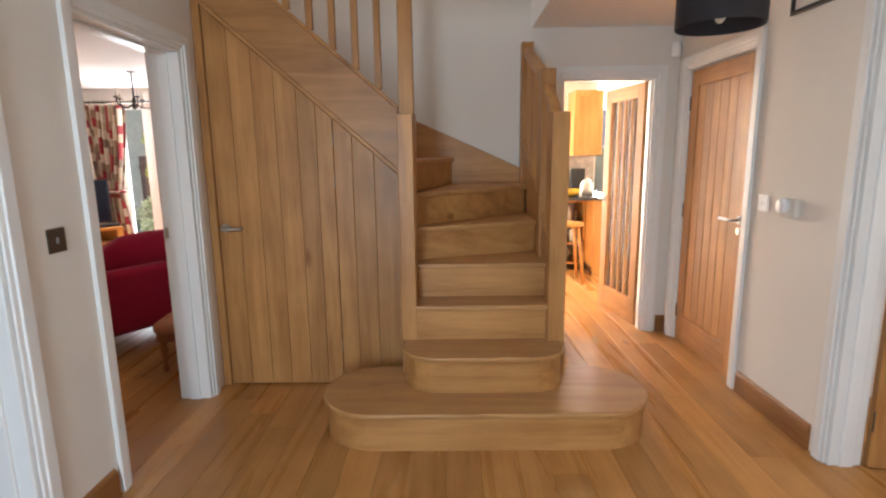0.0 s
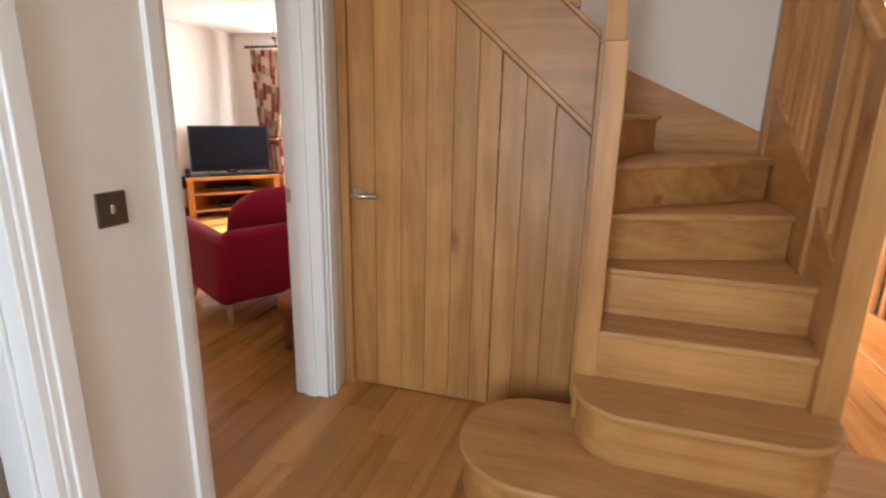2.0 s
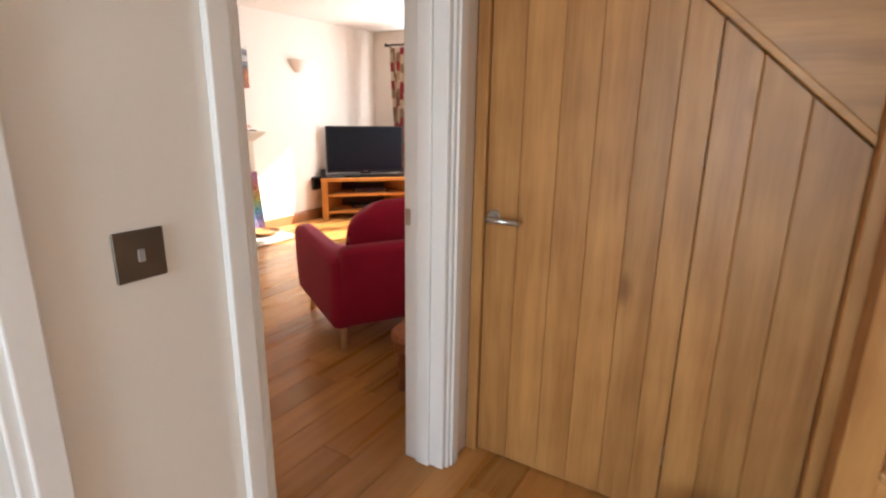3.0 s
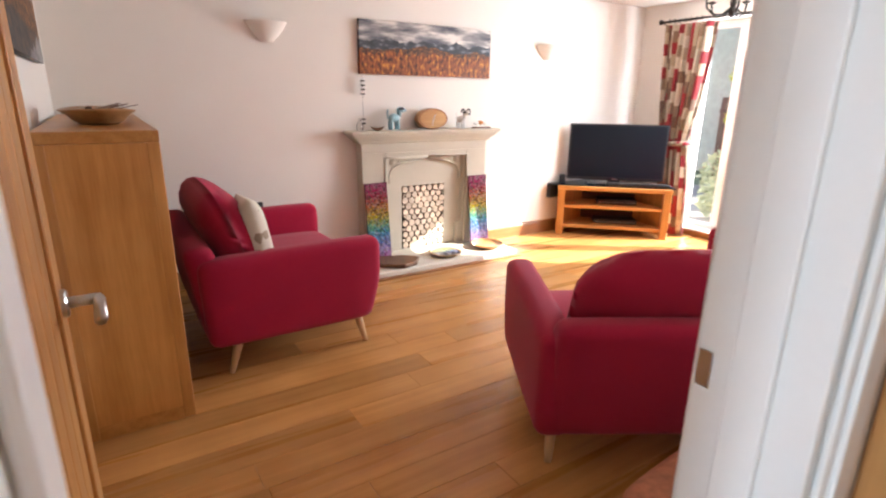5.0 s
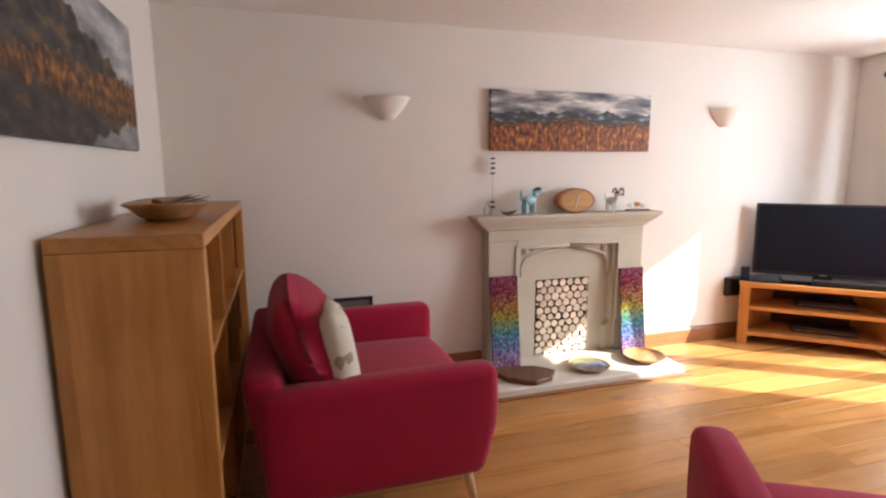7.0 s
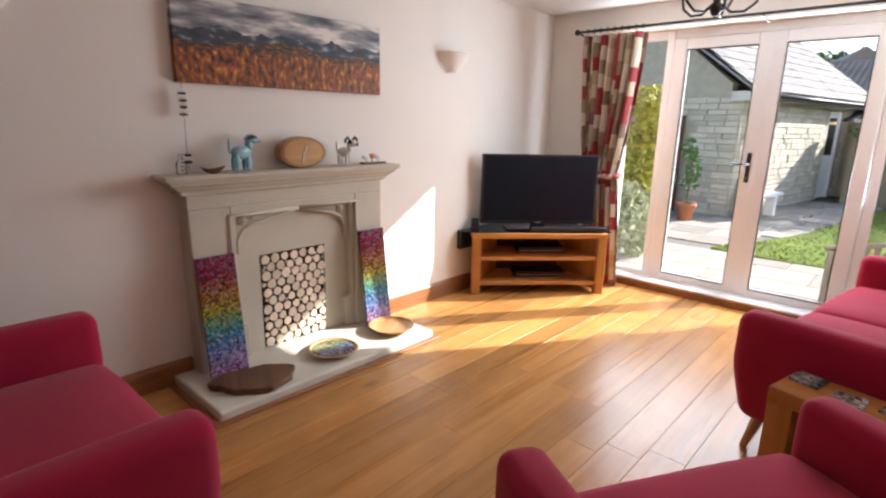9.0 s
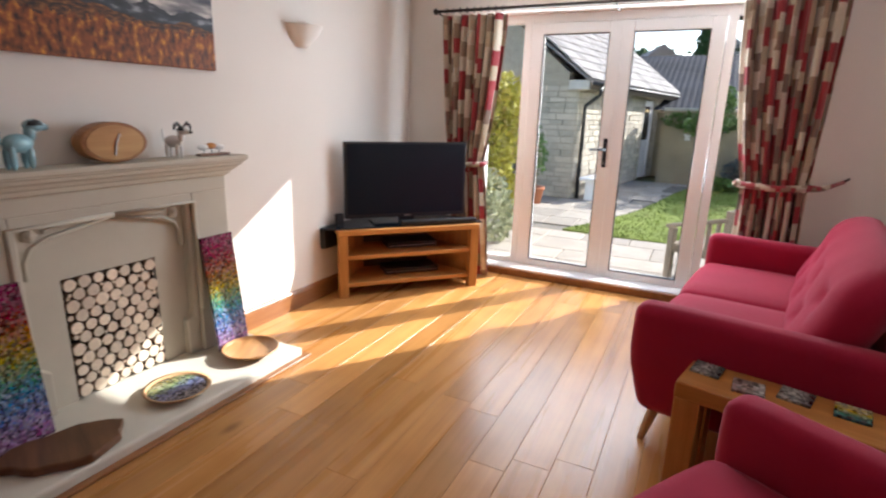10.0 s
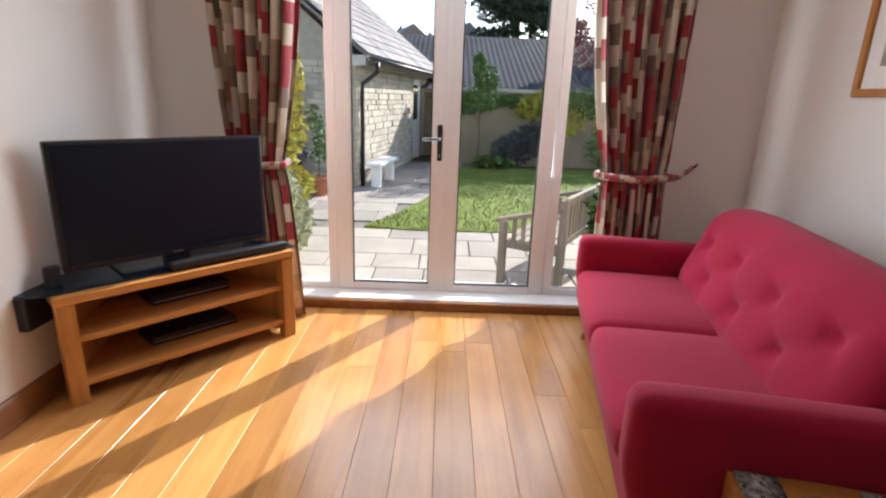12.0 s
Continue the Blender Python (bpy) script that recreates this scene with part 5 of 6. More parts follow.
# ---- wall lights ----
def sconce(y):
    t = thing("wall_light", pose(LOUNGE_W, y, 1.735), "half bowl plaster wall uplighter", "wall light", "plaster wall lights")
    bm = bmesh.new()
    prof = [(0.035, 0.0), (0.055, 0.006), (0.06, 0.02), (0.085, 0.04), (0.125, 0.085), (0.15, 0.13), (0.158, 0.135), (0.158, 0.142), (0.148, 0.142), (0.12, 0.09), (0.08, 0.05), (0.03, 0.03)]
    n = 18
    rings = [[bm.verts.new((0.88 * r * math.sin(math.pi * i / n), r * math.cos(math.pi * i / n), z)) for i in range(n + 1)] for r, z in prof]
    for a, b in zip(rings, rings[1:]):
        for i in range(n):
            bm.faces.new((a[i], a[i + 1], b[i + 1], b[i]))
    bmesh.ops.recalc_face_normals(bm, faces=bm.faces[:])
    bmesh.ops.scale(bm, vec=(1, 0.92, 0.95), verts=bm.verts[:])
    part("bowl", bm, PLASTER, t, smooth=True)
    part("back_plate", box(0, 0.008, -0.05, 0.05, 0.01, 0.12, 0.003, 1), PLASTER, t)
    return t


sconce(3.59)
sconce(6.27)

# ---- television corner ----
TVM = pose(-4.22, 6.83, 0, 0, 0, 47.4)
st = thing("tv_stand", TVM, "honey oak corner television stand with two open shelves", "tv stand")
part("top", prism([(-0.56, -0.02), (0.56, -0.02), (0.56, 0.10), (0.30, 0.44), (-0.30, 0.44), (-0.56, 0.10)], 0.475, 0.515, "z", 0.004, 1), HONEY_X, st)
for z in (0.075, 0.285):
    part("shelf", prism([(-0.50, 0.01), (0.50, 0.01), (0.50, 0.09), (0.28, 0.42), (-0.28, 0.42), (-0.50, 0.09)], z, z + 0.03, "z", 0.003, 1), HONEY_X, st)
for s in (-1, 1):
    part("leg", box(s * 0.555, s * 0.485, -0.015, 0.05, 0, 0.475, 0.004, 1), HONEY_Z, st)
    part("side_panel", prism([(s * 0.545, 0.05), (s * 0.53, 0.05), (s * 0.28, 0.42), (s * 0.295, 0.43)], 0.02, 0.475, "z"), HONEY_Z, st)
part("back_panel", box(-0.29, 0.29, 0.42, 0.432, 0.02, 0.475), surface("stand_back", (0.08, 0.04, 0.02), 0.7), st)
sh = part("shelf_glass", prism([(-0.62, 0.02), (0.60, 0.02), (0.60, 0.11), (0.33, 0.47), (-0.33, 0.47), (-0.70, 0.14)], 0.516, 0.524, "z", 0.002, 1), SCREEN)
sh.matrix_basis = TVM
tagged(sh, "smoked dark glass shelf laid on the tv stand", "shelf")
tv = thing("television", TVM @ pose(0.005, 0.135, 0.524), "flat black television on a low foot", "television")
part("bezel", box(-0.48, 0.48, 0.0, 0.05, 0.045, 0.612, 0.006, 2), BLACK, tv)
part("screen", box(-0.462, 0.462, -0.003, 0.001, 0.075, 0.597), SCREEN, tv, "dark glossy screen")
part("logo_bar", box(-0.025, 0.025, -0.0035, 0.0, 0.055, 0.062), STEEL, tv)
part("neck", box(-0.06, 0.06, 0.012, 0.045, 0.012, 0.06), BLACK, tv)
part("foot", box(-0.27, 0.27, -0.07, 0.15, 0.0, 0.014, 0.005, 2), SCREEN, tv)
sb = part("soundbar", box(-0.12, 0.50, -0.10, -0.045, 0.0, 0.038, 0.010, 2), BLACK)
sb.matrix_basis = TVM @ pose(0.04, 0.105, 0.524)
tagged(sb, "slim black soundbar before the television", "soundbar")
for z, w0, h in ((0.315, 0.20, 0.05), (0.105, 0.22, 0.045)):
    bx = thing("media_player", TVM @ pose(0.06, 0.15, z), "flat black media player on the tv stand shelf", "media player", "media players")
    part("body", box(-w0, w0, 0, 0.2, 0.0, h, 0.004, 1), BLACK, bx)
    part("fascia", box(-w0 + 0.01, w0 - 0.01, -0.003, 0, h * 0.35, h * 0.45), STEEL, bx, "thin bright front strip")
lamp_box = part("router", box(-0.03, 0.03, -0.02, 0.02, 0, 0.09, 0.006, 2), BLACK)
lamp_box.matrix_basis = TVM @ pose(-0.52, 0.13, 0.524, 0, 0, 10)
tagged(lamp_box, "small upright black box beside the television", "router")
wb = part("wall_box", box(0.0, 0.045, -0.08, 0.08, 0, 0.15, 0.006, 2), BLACK)
wb.matrix_basis = pose(LOUNGE_W + 0.003, 6.47, 0.37)
tagged(wb, "dark speaker box fixed low on the wall", "speaker")


# ---- curtains ----
def cloth_uv(bm):
    uv = bm.loops.layers.uv.new("UVMap")
    for f in bm.faces:
        for l in f.loops:
            l[uv].uv = (l.vert.co.x * 3.2, l.vert.co.z * 3 + l.vert.co.y)


def curtain(x_top, x_tie, x_bot, side, label):
    """A pleated patchwork curtain, drawn in by a tie at 0.95 m; x pairs are its two edges."""
    t = thing("curtain", pose(0, 7.50, 0), label, "curtain", "lounge curtains")
    bm = bmesh.new()
    uv = bm.loops.layers.uv.new("UVMap")
    nu, nv = 96, 48
    top, bot = 2.10, 0.012
    rows = []
    for j in range(nv + 1):
        v = j / nv
        z = top + (bot - top) * v
        if z > 0.95:
            k = (top - z) / (top - 0.95)
            s = k ** 1.6
            a, b = x_top[0] + (x_tie[0] - x_top[0]) * s, x_top[1] + (x_tie[1] - x_top[1]) * s
        else:
            k = (0.95 - z) / 0.95
            s = k ** 0.6
            a, b = x_tie[0] + (x_bot[0] - x_tie[0]) * s, x_tie[1] + (x_bot[1] - x_tie[1]) * s
        pinch = math.exp(-((z - 0.95) / 0.16) ** 2)
        row = []
        for i in range(nu + 1):
            u = i / nu
            depth = 0.042 * (1 - 0.55 * pinch)
            ph = u * 2 * math.pi * 7.5
            y = depth * math.sin(ph + 0.5 * math.sin(3 * v + u * 4)) + 0.012 * math.sin(2.3 * ph + 4 * v)
            xx = a + (b - a) * u + 0.010 * math.sin(2 * ph + 1.3)
            row.append((bm.verts.new((xx, y, z)), u, v))
        rows.append(row)
    for r0, r1 in zip(rows, rows[1:]):
        for i in range(nu):
            q = (r0[i], r0[i + 1], r1[i + 1], r1[i])
            f = bm.faces.new([p[0] for p in q])
            for l, p in zip(f.loops, q):
                l[uv].uv = (p[1] * 1.55, p[2] * 2.1)
    ob = part("cloth", bm, CURTAIN, t, smooth=True)
    so = ob.modifiers.new("thick", "SOLIDIFY")
    so.thickness = 0.004
    a, b = min(x_tie), max(x_tie)
    hook = b + 0.22 if side > 0 else a - 0.16
    far = [(a - 0.01, -0.035, 0.955), ((a + b) / 2, -0.075, 0.945), (b + 0.01, -0.03, 0.955), (b + 0.02, 0.05, 0.965), ((a + b) / 2, 0.06, 0.96), (a - 0.01, 0.05, 0.96), (a - 0.025, 0.0, 0.957), (a - 0.01, -0.035, 0.955)]
    tb = tube(far, 0.022, 8)
    cloth_uv(tb)
    tie = part("tie_back", tb, CURTAIN, t, "patchwork cloth tie-back", True)
    e = b if side > 0 else a
    tl = tube([(e, -0.03, 0.96), (e * 0.75 + hook * 0.25, 0.0, 0.955), ((e + hook) / 2, 0.05, 0.962), (hook, 0.145, 1.0)], [0.024, 0.02, 0.018, 0.013], 8)
    cloth_uv(tl)
    part("tie_tail", tl, CURTAIN, tie, smooth=True)
    part("hook", tube([(hook, 0.165, 1.005), (hook, 0.13, 1.005), (hook + 0.02 * side, 0.125, 1.025)], 0.007, 8), IRON, t, "dark iron curtain hook")
    return t


curtain((-4.35, -3.81), (-4.26, -3.945), (-4.20, -3.85), -1, "red and cream patchwork curtain tied back beside the television")
curtain((-2.22, -1.66), (-2.075, -1.70), (-2.065, -1.69), 1, "red and cream patchwork curtain tied back beside the sofa")
rod = thing("curtain_pole", pose(0, 7.49, 2.135), "thin dark iron curtain pole on brackets", "curtain pole")
part("pole", tube([(-4.40, 0, 0), (-1.50, 0, 0)], 0.011, 10), IRON, rod, smooth=True)
for x in (-4.40, -1.50):
    part("finial", lathe([(0.008, -0.02), (0.022, -0.01), (0.026, 0.005), (0.012, 0.025)], 12), IRON, rod, smooth=True).matrix_basis = pose(x, 0, 0, 0, 90, 0)
for x in (-4.37, -3.0, -1.55):
    part("bracket", tube([(x, 0.0, -0.012), (x, 0.10, -0.03), (x, 0.178, -0.03)], 0.007, 8), IRON, rod)
for x0, x1 in ((-4.33, -3.80), (-2.21, -1.66)):
    for i in range(9):
        x = x0 + (x1 - x0) * (i + 0.5) / 9
        part("ring", tube([(x, 0.02 * math.cos(a), 0.02 * math.sin(a)) for a in [k * math.pi / 5 for k in range(11)]], 0.003, 5), IRON, rod)

# ---- chandelier ----
ch = thing("chandelier", pose(-2.94, 6.28, 1.93), "dark iron chandelier with curled arms and pale candle lights", "chandelier")
part("stem", lathe([(0.004, 0), (0.02, 0.012), (0.03, 0.04), (0.016, 0.07), (0.024, 0.10), (0.010, 0.13), (0.007, 0.39), (0.05, 0.395), (0.05, 0.40)], 14), IRON, ch, smooth=True)
for k in range(5):
    a = 2 * math.pi * k / 5 + 0.4
    arm = [(math.cos(a) * r, math.sin(a) * r, z) for r, z in ((0.02, 0.06), (0.07, 0.02), (0.13, 0.02), (0.18, 0.06), (0.19, 0.11))]
    o = part("arm", tube(arm, 0.007, 8), IRON, ch, smooth=True)
    cp = lathe([(0.012, 0), (0.03, 0.008), (0.032, 0.014), (0.012, 0.016), (0.012, 0.02)], 12)
    bmesh.ops.translate(cp, verts=cp.verts[:], vec=arm[-1])
    part("cup", cp, IRON, o, smooth=True)
    cd = lathe([(0.011, 0.02), (0.011, 0.10), (0.004, 0.103)], 10)
    bmesh.ops.translate(cd, verts=cd.verts[:], vec=arm[-1])
    part("candle", cd, PLASTER, o, "cream candle tube", True)
bx = thing("leaning_frame", pose(-4.70, 3.335, 0.0, 0, 0, 0), "dark framed panel standing between sofa and wall", "frame")
part("panel", box(0.0, 0.02, -0.118, 0.118, 0.0, 0.585, 0.003, 1), surface("grey_panel", (0.16, 0.14, 0.12), 0.4), bx)
for y0, y1, z0, z1 in ((-0.125, 0.125, 0.578, 0.597), (-0.125, -0.107, 0.0, 0.578), (0.107, 0.125, 0.0, 0.578)):
    part("edge", box(-0.002, 0.026, y0, y1, z0, z1, 0.002, 1), BLACK, bx)
bx.rotation_euler = (0, radians(-2), 0)

# ---- hall fittings ----
sw = thing("light_switch", pose(HALL_W, 2.208, 1.122), "square bronze light switch plate on the wall", "light switch")
part("plate", box(0, 0.006, -0.044, 0.044, -0.044, 0.044, 0.002, 1), BRONZE, sw)
part("rocker", box(0.006, 0.010, -0.006, 0.006, -0.011, 0.011, 0.001, 1), surface("grey_rocker", (0.30, 0.28, 0.26), 0.4), sw, "grey rocker")
s2 = thing("light_switch", pose(HALL_E, 3.20, 1.13), "white double light switch on the hall wall", "light switch")
part("plate", box(-0.009, 0, -0.043, 0.043, -0.043, 0.043, 0.003, 1), UPVC, s2)
part("rocker", box(-0.013, -0.009, -0.022, -0.006, -0.014, 0.014, 0.001, 1), UPVC, s2)
part("rocker", box(-0.013, -0.009, 0.006, 0.022, -0.014, 0.014, 0.001, 1), UPVC, s2)
th = thing("thermostat", pose(HALL_E, 2.965, 1.125), "round white thermostat dial on a square plate", "thermostat")
part("plate", box(-0.022, 0, -0.055, 0.055, -0.045, 0.045, 0.006, 2), PLASTER, th)
dl = lathe([(0.038, 0), (0.038, 0.022), (0.032, 0.03)], 24)
bmesh.ops.rotate(dl, verts=dl.verts[:], matrix=Matrix.Rotation(radians(-90), 3, "Y"))
bmesh.ops.translate(dl, verts=dl.verts[:], vec=(-0.022, 0.02, 0.01))
part("dial", dl, UPVC, th, smooth=True)
pd = thing("pendant_lamp", pose(1.72, 2.86, 1.955), "dark drum pendant lampshade hanging in the hall", "lamp")
bm = bmesh.new()
rings = [[bm.verts.new((r * math.cos(2 * math.pi * i / 36), r * math.sin(2 * math.pi * i / 36), z)) for i in range(36)] for r, z in ((0.185, 0.0), (0.187, 0.004), (0.187, 0.24), (0.183, 0.24), (0.182, 0.004), (0.185, 0.0))]
for a, b in zip(rings, rings[1:]):
    for i in range(36):
        bm.faces.new((a[i], a[(i + 1) % 36], b[(i + 1) % 36], b[i]))
part("shade", bm, surface("charcoal_shade", (0.025, 0.022, 0.026), 0.8, 0.1, (8, 8, 8), 400, 0.1), pd, "charcoal cloth shade", True)
part("flex", tube([(0, 0, 0.12), (0, 0, CH - 1.955)], 0.004, 6), BLACK, pd)
part("bulb", lathe([(0.012, 0.02), (0.03, 0.05), (0.03, 0.075), (0.014, 0.11), (0.014, 0.14)], 14), PLASTER, pd, smooth=True)
part("spider", box(-0.184, 0.184, -0.003, 0.003, 0.135, 0.14), IRON, pd)
sm = part("alarm_sensor", soft_box(-0.03, 0.03, -0.025, 0.025, -0.05, 0.05, 0.012, 0.004, 2), UPVC, smooth=True)
sm.matrix_basis = pose(2.155, 4.345, 2.13, 0, 0, 45)
tagged(sm, "small white alarm sensor in the wall corner", "sensor")
mr_ = thing("hall_mirror", pose(HALL_E, 2.95, 2.17), "dark framed picture high on the hall wall", "picture")
part("frame", box(-0.02, 0, -0.16, 0.16, -0.115, -0.095, 0.003, 1), IRON, mr_)
part("frame", box(-0.02, 0, 0.14, 0.16, -0.095, 0.10, 0.003, 1), IRON, mr_)
part("frame", box(-0.02, 0, -0.16, -0.14, -0.095, 0.10, 0.003, 1), IRON, mr_)
part("print", box(-0.008, 0, -0.14, 0.14, -0.095, 0.10), PLASTER, mr_)
stk = part("strike_plate", box(-1.092, -1.070, 3.243, 3.2455, 0.965, 1.025, 0.001, 1), STEEL)
tagged(stk, "steel strike plate on the door lining", "strike plate", kind="structure")


# ---- kitchen seen through its door ----
KO = wood("kitchen_oak", (0.46, 0.20, 0.045), (0.62, 0.32, 0.09), "z", 16, 0.35, 0.05, False)
GRAN = surface("dark_granite", (0.03, 0.032, 0.035), 0.2, 0.3, (60, 60, 60), 300, 0.02)
pen = thing("kitchen_cabinet", pose(2.135, 6.24, 0), "honey oak base cabinet with an end panel", "cabinet")
part("end_panel", box(0, 0.21, 0, 0.03, 0, 0.88, 0.003, 1), KO, pen)
part("carcass", box(0.0, 0.21, 0.03, 0.858, 0.1, 0.88, 0.003, 1), KO, pen)
part("plinth", box(0.03, 0.21, 0.03, 0.858, 0, 0.1), DARKW, pen)
rk = thing("kitchen_shelf_unit", pose(1.80, 6.59, 0), "open honey oak shelf unit with jars and bottles", "cabinet")
part("side", box(0, 0.02, 0, 0.5, 0, 0.88), KO, rk)
part("side", box(0.31, 0.33, 0, 0.5, 0, 0.88), KO, rk)
for z in (0.08, 0.32, 0.56, 0.82):
    part("shelf", box(0.02, 0.31, 0, 0.5, z, z + 0.02), KO, rk)
for k, (x, z, h) in enumerate(((0.08, 0.58, 0.16), (0.16, 0.58, 0.2), (0.24, 0.58, 0.14), (0.1, 0.34, 0.18), (0.2, 0.34, 0.2), (0.15, 0.10, 0.18))):
    bo = part("bottle", lathe([(0.035, 0), (0.035, h * 0.6), (0.012, h * 0.8), (0.012, h)], 12), (BLACK, WHITEG, BRONZE)[k % 3], smooth=True)
    bo.matrix_basis = pose(1.80 + x, 6.69, z)
    tagged(bo, "small storage bottle on the kitchen shelf", "bottle", "bottles on the kitchen shelf")
ct = part("worktop", box(1.76, 2.36, 6.20, 7.097, 0.88, 0.92, 0.006, 2), GRAN)
tagged(ct, "dark polished granite worktop over the cabinets", "worktop")
uc = thing("kitchen_wall_cabinet", pose(2.0, 6.75, 1.37), "honey oak wall cabinet with panelled door", "cabinet")
part("carcass", box(0, 0.34, 0.02, 0.348, 0, 0.76, 0.003, 1), KO, uc)
for x in (0.002,):
    d = part("door", box(x, x + 0.336, 0.0, 0.02, 0.004, 0.756, 0.004, 1), KO, uc)
    part("panel", box(x + 0.06, x + 0.276, -0.006, 0.0, 0.07, 0.69, 0.004, 1), KO, d)
bsp = part("splashback", box(1.78, 2.34, 7.082, 7.098, 0.92, 1.37), surface("stone_tiles", (0.42, 0.38, 0.33), 0.5, 0.35, (14, 14, 14), 80, 0.1))
tagged(bsp, "mottled stone splashback tiles", "splashback", kind="structure")
kt = thing("kettle", pose(2.12, 6.55, 0.92), "shiny steel kettle on the worktop", "kettle")
part("body", lathe([(0.075, 0), (0.08, 0.01), (0.07, 0.12), (0.045, 0.17), (0.012, 0.18), (0.015, 0.20)], 20), STEEL, kt, smooth=True)
part("handle", tube([(0.05, 0, 0.16), (0.11, 0, 0.15), (0.115, 0, 0.07), (0.076, 0, 0.04)], 0.009, 8), BLACK, kt, smooth=True)
cm = thing("coffee_machine", pose(2.06, 6.85, 0.92), "black and steel coffee machine on the worktop", "coffee machine")
part("body", box(-0.09, 0.09, -0.12, 0.12, 0, 0.30, 0.02, 3), BLACK, cm)
part("tray", box(-0.07, 0.07, -0.2, -0.12, 0, 0.03, 0.005, 1), STEEL, cm)
fb = part("fruit_bowl", lathe([(0.05, 0), (0.1, 0.03), (0.13, 0.08), (0.125, 0.08), (0.09, 0.035), (0.02, 0.02)], 20), surface("yellow_glaze", (0.6, 0.38, 0.03), 0.3), smooth=True)
fb.matrix_basis = pose(1.88, 6.34, 0.92)
tagged(fb, "yellow glazed bowl on the worktop", "bowl")
sl_ = thing("bar_stool", pose(1.80, 6.05, 0), "tall oak bar stool at the worktop", "stool")
part("seat", lathe([(0.15, 0.62), (0.17, 0.63), (0.17, 0.65), (0.15, 0.66)], 20), KO, sl_, smooth=True)
for sx in (-1, 1):
    for sy in (-1, 1):
        part("leg", tube([(sx * 0.09, sy * 0.09, 0.63), (sx * 0.15, sy * 0.15, 0)], 0.016, 8), KO, sl_, smooth=True)
kw = thing("window_kitchen", pose(0, 8.55, 0), "white framed kitchen window", "window", kind="structure")
for a, b, c, d in ((0.6, 0.66, 0.15, 2.1), (3.24, 3.3, 0.15, 2.1), (0.66, 3.24, 2.04, 2.1), (0.66, 3.24, 0.15, 0.21), (1.57, 1.63, 0.21, 2.04), (2.45, 2.51, 0.21, 2.04)):
    part("window_frame", box(a, b, -0.03, 0.03, c, d, 0.004, 1), UPVC, kw)
part("pane", box(0.66, 3.24, -0.004, 0.004, 0.21, 2.04), GLASS, kw, "clear glass").visible_shadow = False

# ---- garden ----
G = -0.18
EARTH = surface("soil_and_turf", (0.10, 0.11, 0.045), 0.95, 0.4, (0.6, 0.6, 0.6), 20, 0.4)
gb = bmesh.new()
for p in ((-300, 8.0, 0), (300, 8.0, 0), (300, 400, 0), (-300, 400, 0)):
    gb.verts.new((p[0], p[1], G - 0.05))
gb.faces.new(gb.verts[:])
for q in (((-300, -300), (-5.1, -300), (-5.1, 8.0), (-300, 8.0)), ((4.6, -300), (300, -300), (300, 8.0), (4.6, 8.0)), ((-5.1, -300), (4.6, -300), (4.6, -1.2), (-5.1, -1.2))):
    gb.faces.new([gb.verts.new((x, y, G - 0.05)) for x, y in q])
tagged(part("ground", gb, EARTH), "open ground of turf and soil around the house", "ground", kind="structure")
GRASS = surface("mown_grass", (0.165, 0.21, 0.035), 0.9, 0.40, (2.2, 2.2, 2.2), 140, 0.5, 0, 0, 0.2)
lawn_pts = [(-3.95, 10.62), (-3.55, 11.6), (-3.2, 12.8), (-3.0, 14.0), (-2.8, 15.4), (-2.55, 16.6), (4.5, 16.9), (4.5, 10.9), (-1.0, 10.68), (-2.4, 10.52), (-3.4, 10.50)]
tagged(part("lawn", prism(lawn_pts, G - 0.05, G + 0.012, "z"), GRASS), "sunlit mown lawn with a curved edge", "lawn", kind="structure")


def inside(x, y, poly):
    hit = False
    for (ax, ay), (bx_, by) in zip(poly, poly[1:] + poly[:1]):
        if (ay > y) != (by > y) and x < (bx_ - ax) * (y - ay) / (by - ay) + ax:
            hit = not hit
    return hit


gr_ = random.Random(3)
vs, fs_ = [], []
while len(fs_) < 16000:
    x, y = gr_.uniform(-4, 3.0), 10.5 + 6.3 * gr_.random() ** 1.4
    if inside(x, y, lawn_pts):
        a, h, w = gr_.uniform(0, 6.28), gr_.uniform(0.02, 0.045), 0.006
        i = len(vs)
        vs += [(x - w * math.cos(a), y - w * math.sin(a), G + 0.01), (x + w * math.cos(a), y + w * math.sin(a), G + 0.01), (x + gr_.uniform(-0.02, 0.02), y + gr_.uniform(-0.02, 0.02), G + 0.01 + h)]
        fs_.append((i, i + 1, i + 2))
me = bpy.data.meshes.new("grass_blades")
me.from_pydata(vs, [], fs_)
me.materials.append(surface("grass_blade", (0.155, 0.215, 0.035), 0.8, 0.45, (3, 3, 3), 30, 0, 0, 0, 0.2))
tagged(new("grass_blades", me), "short green blades of lawn grass", "grass", kind="stuff")

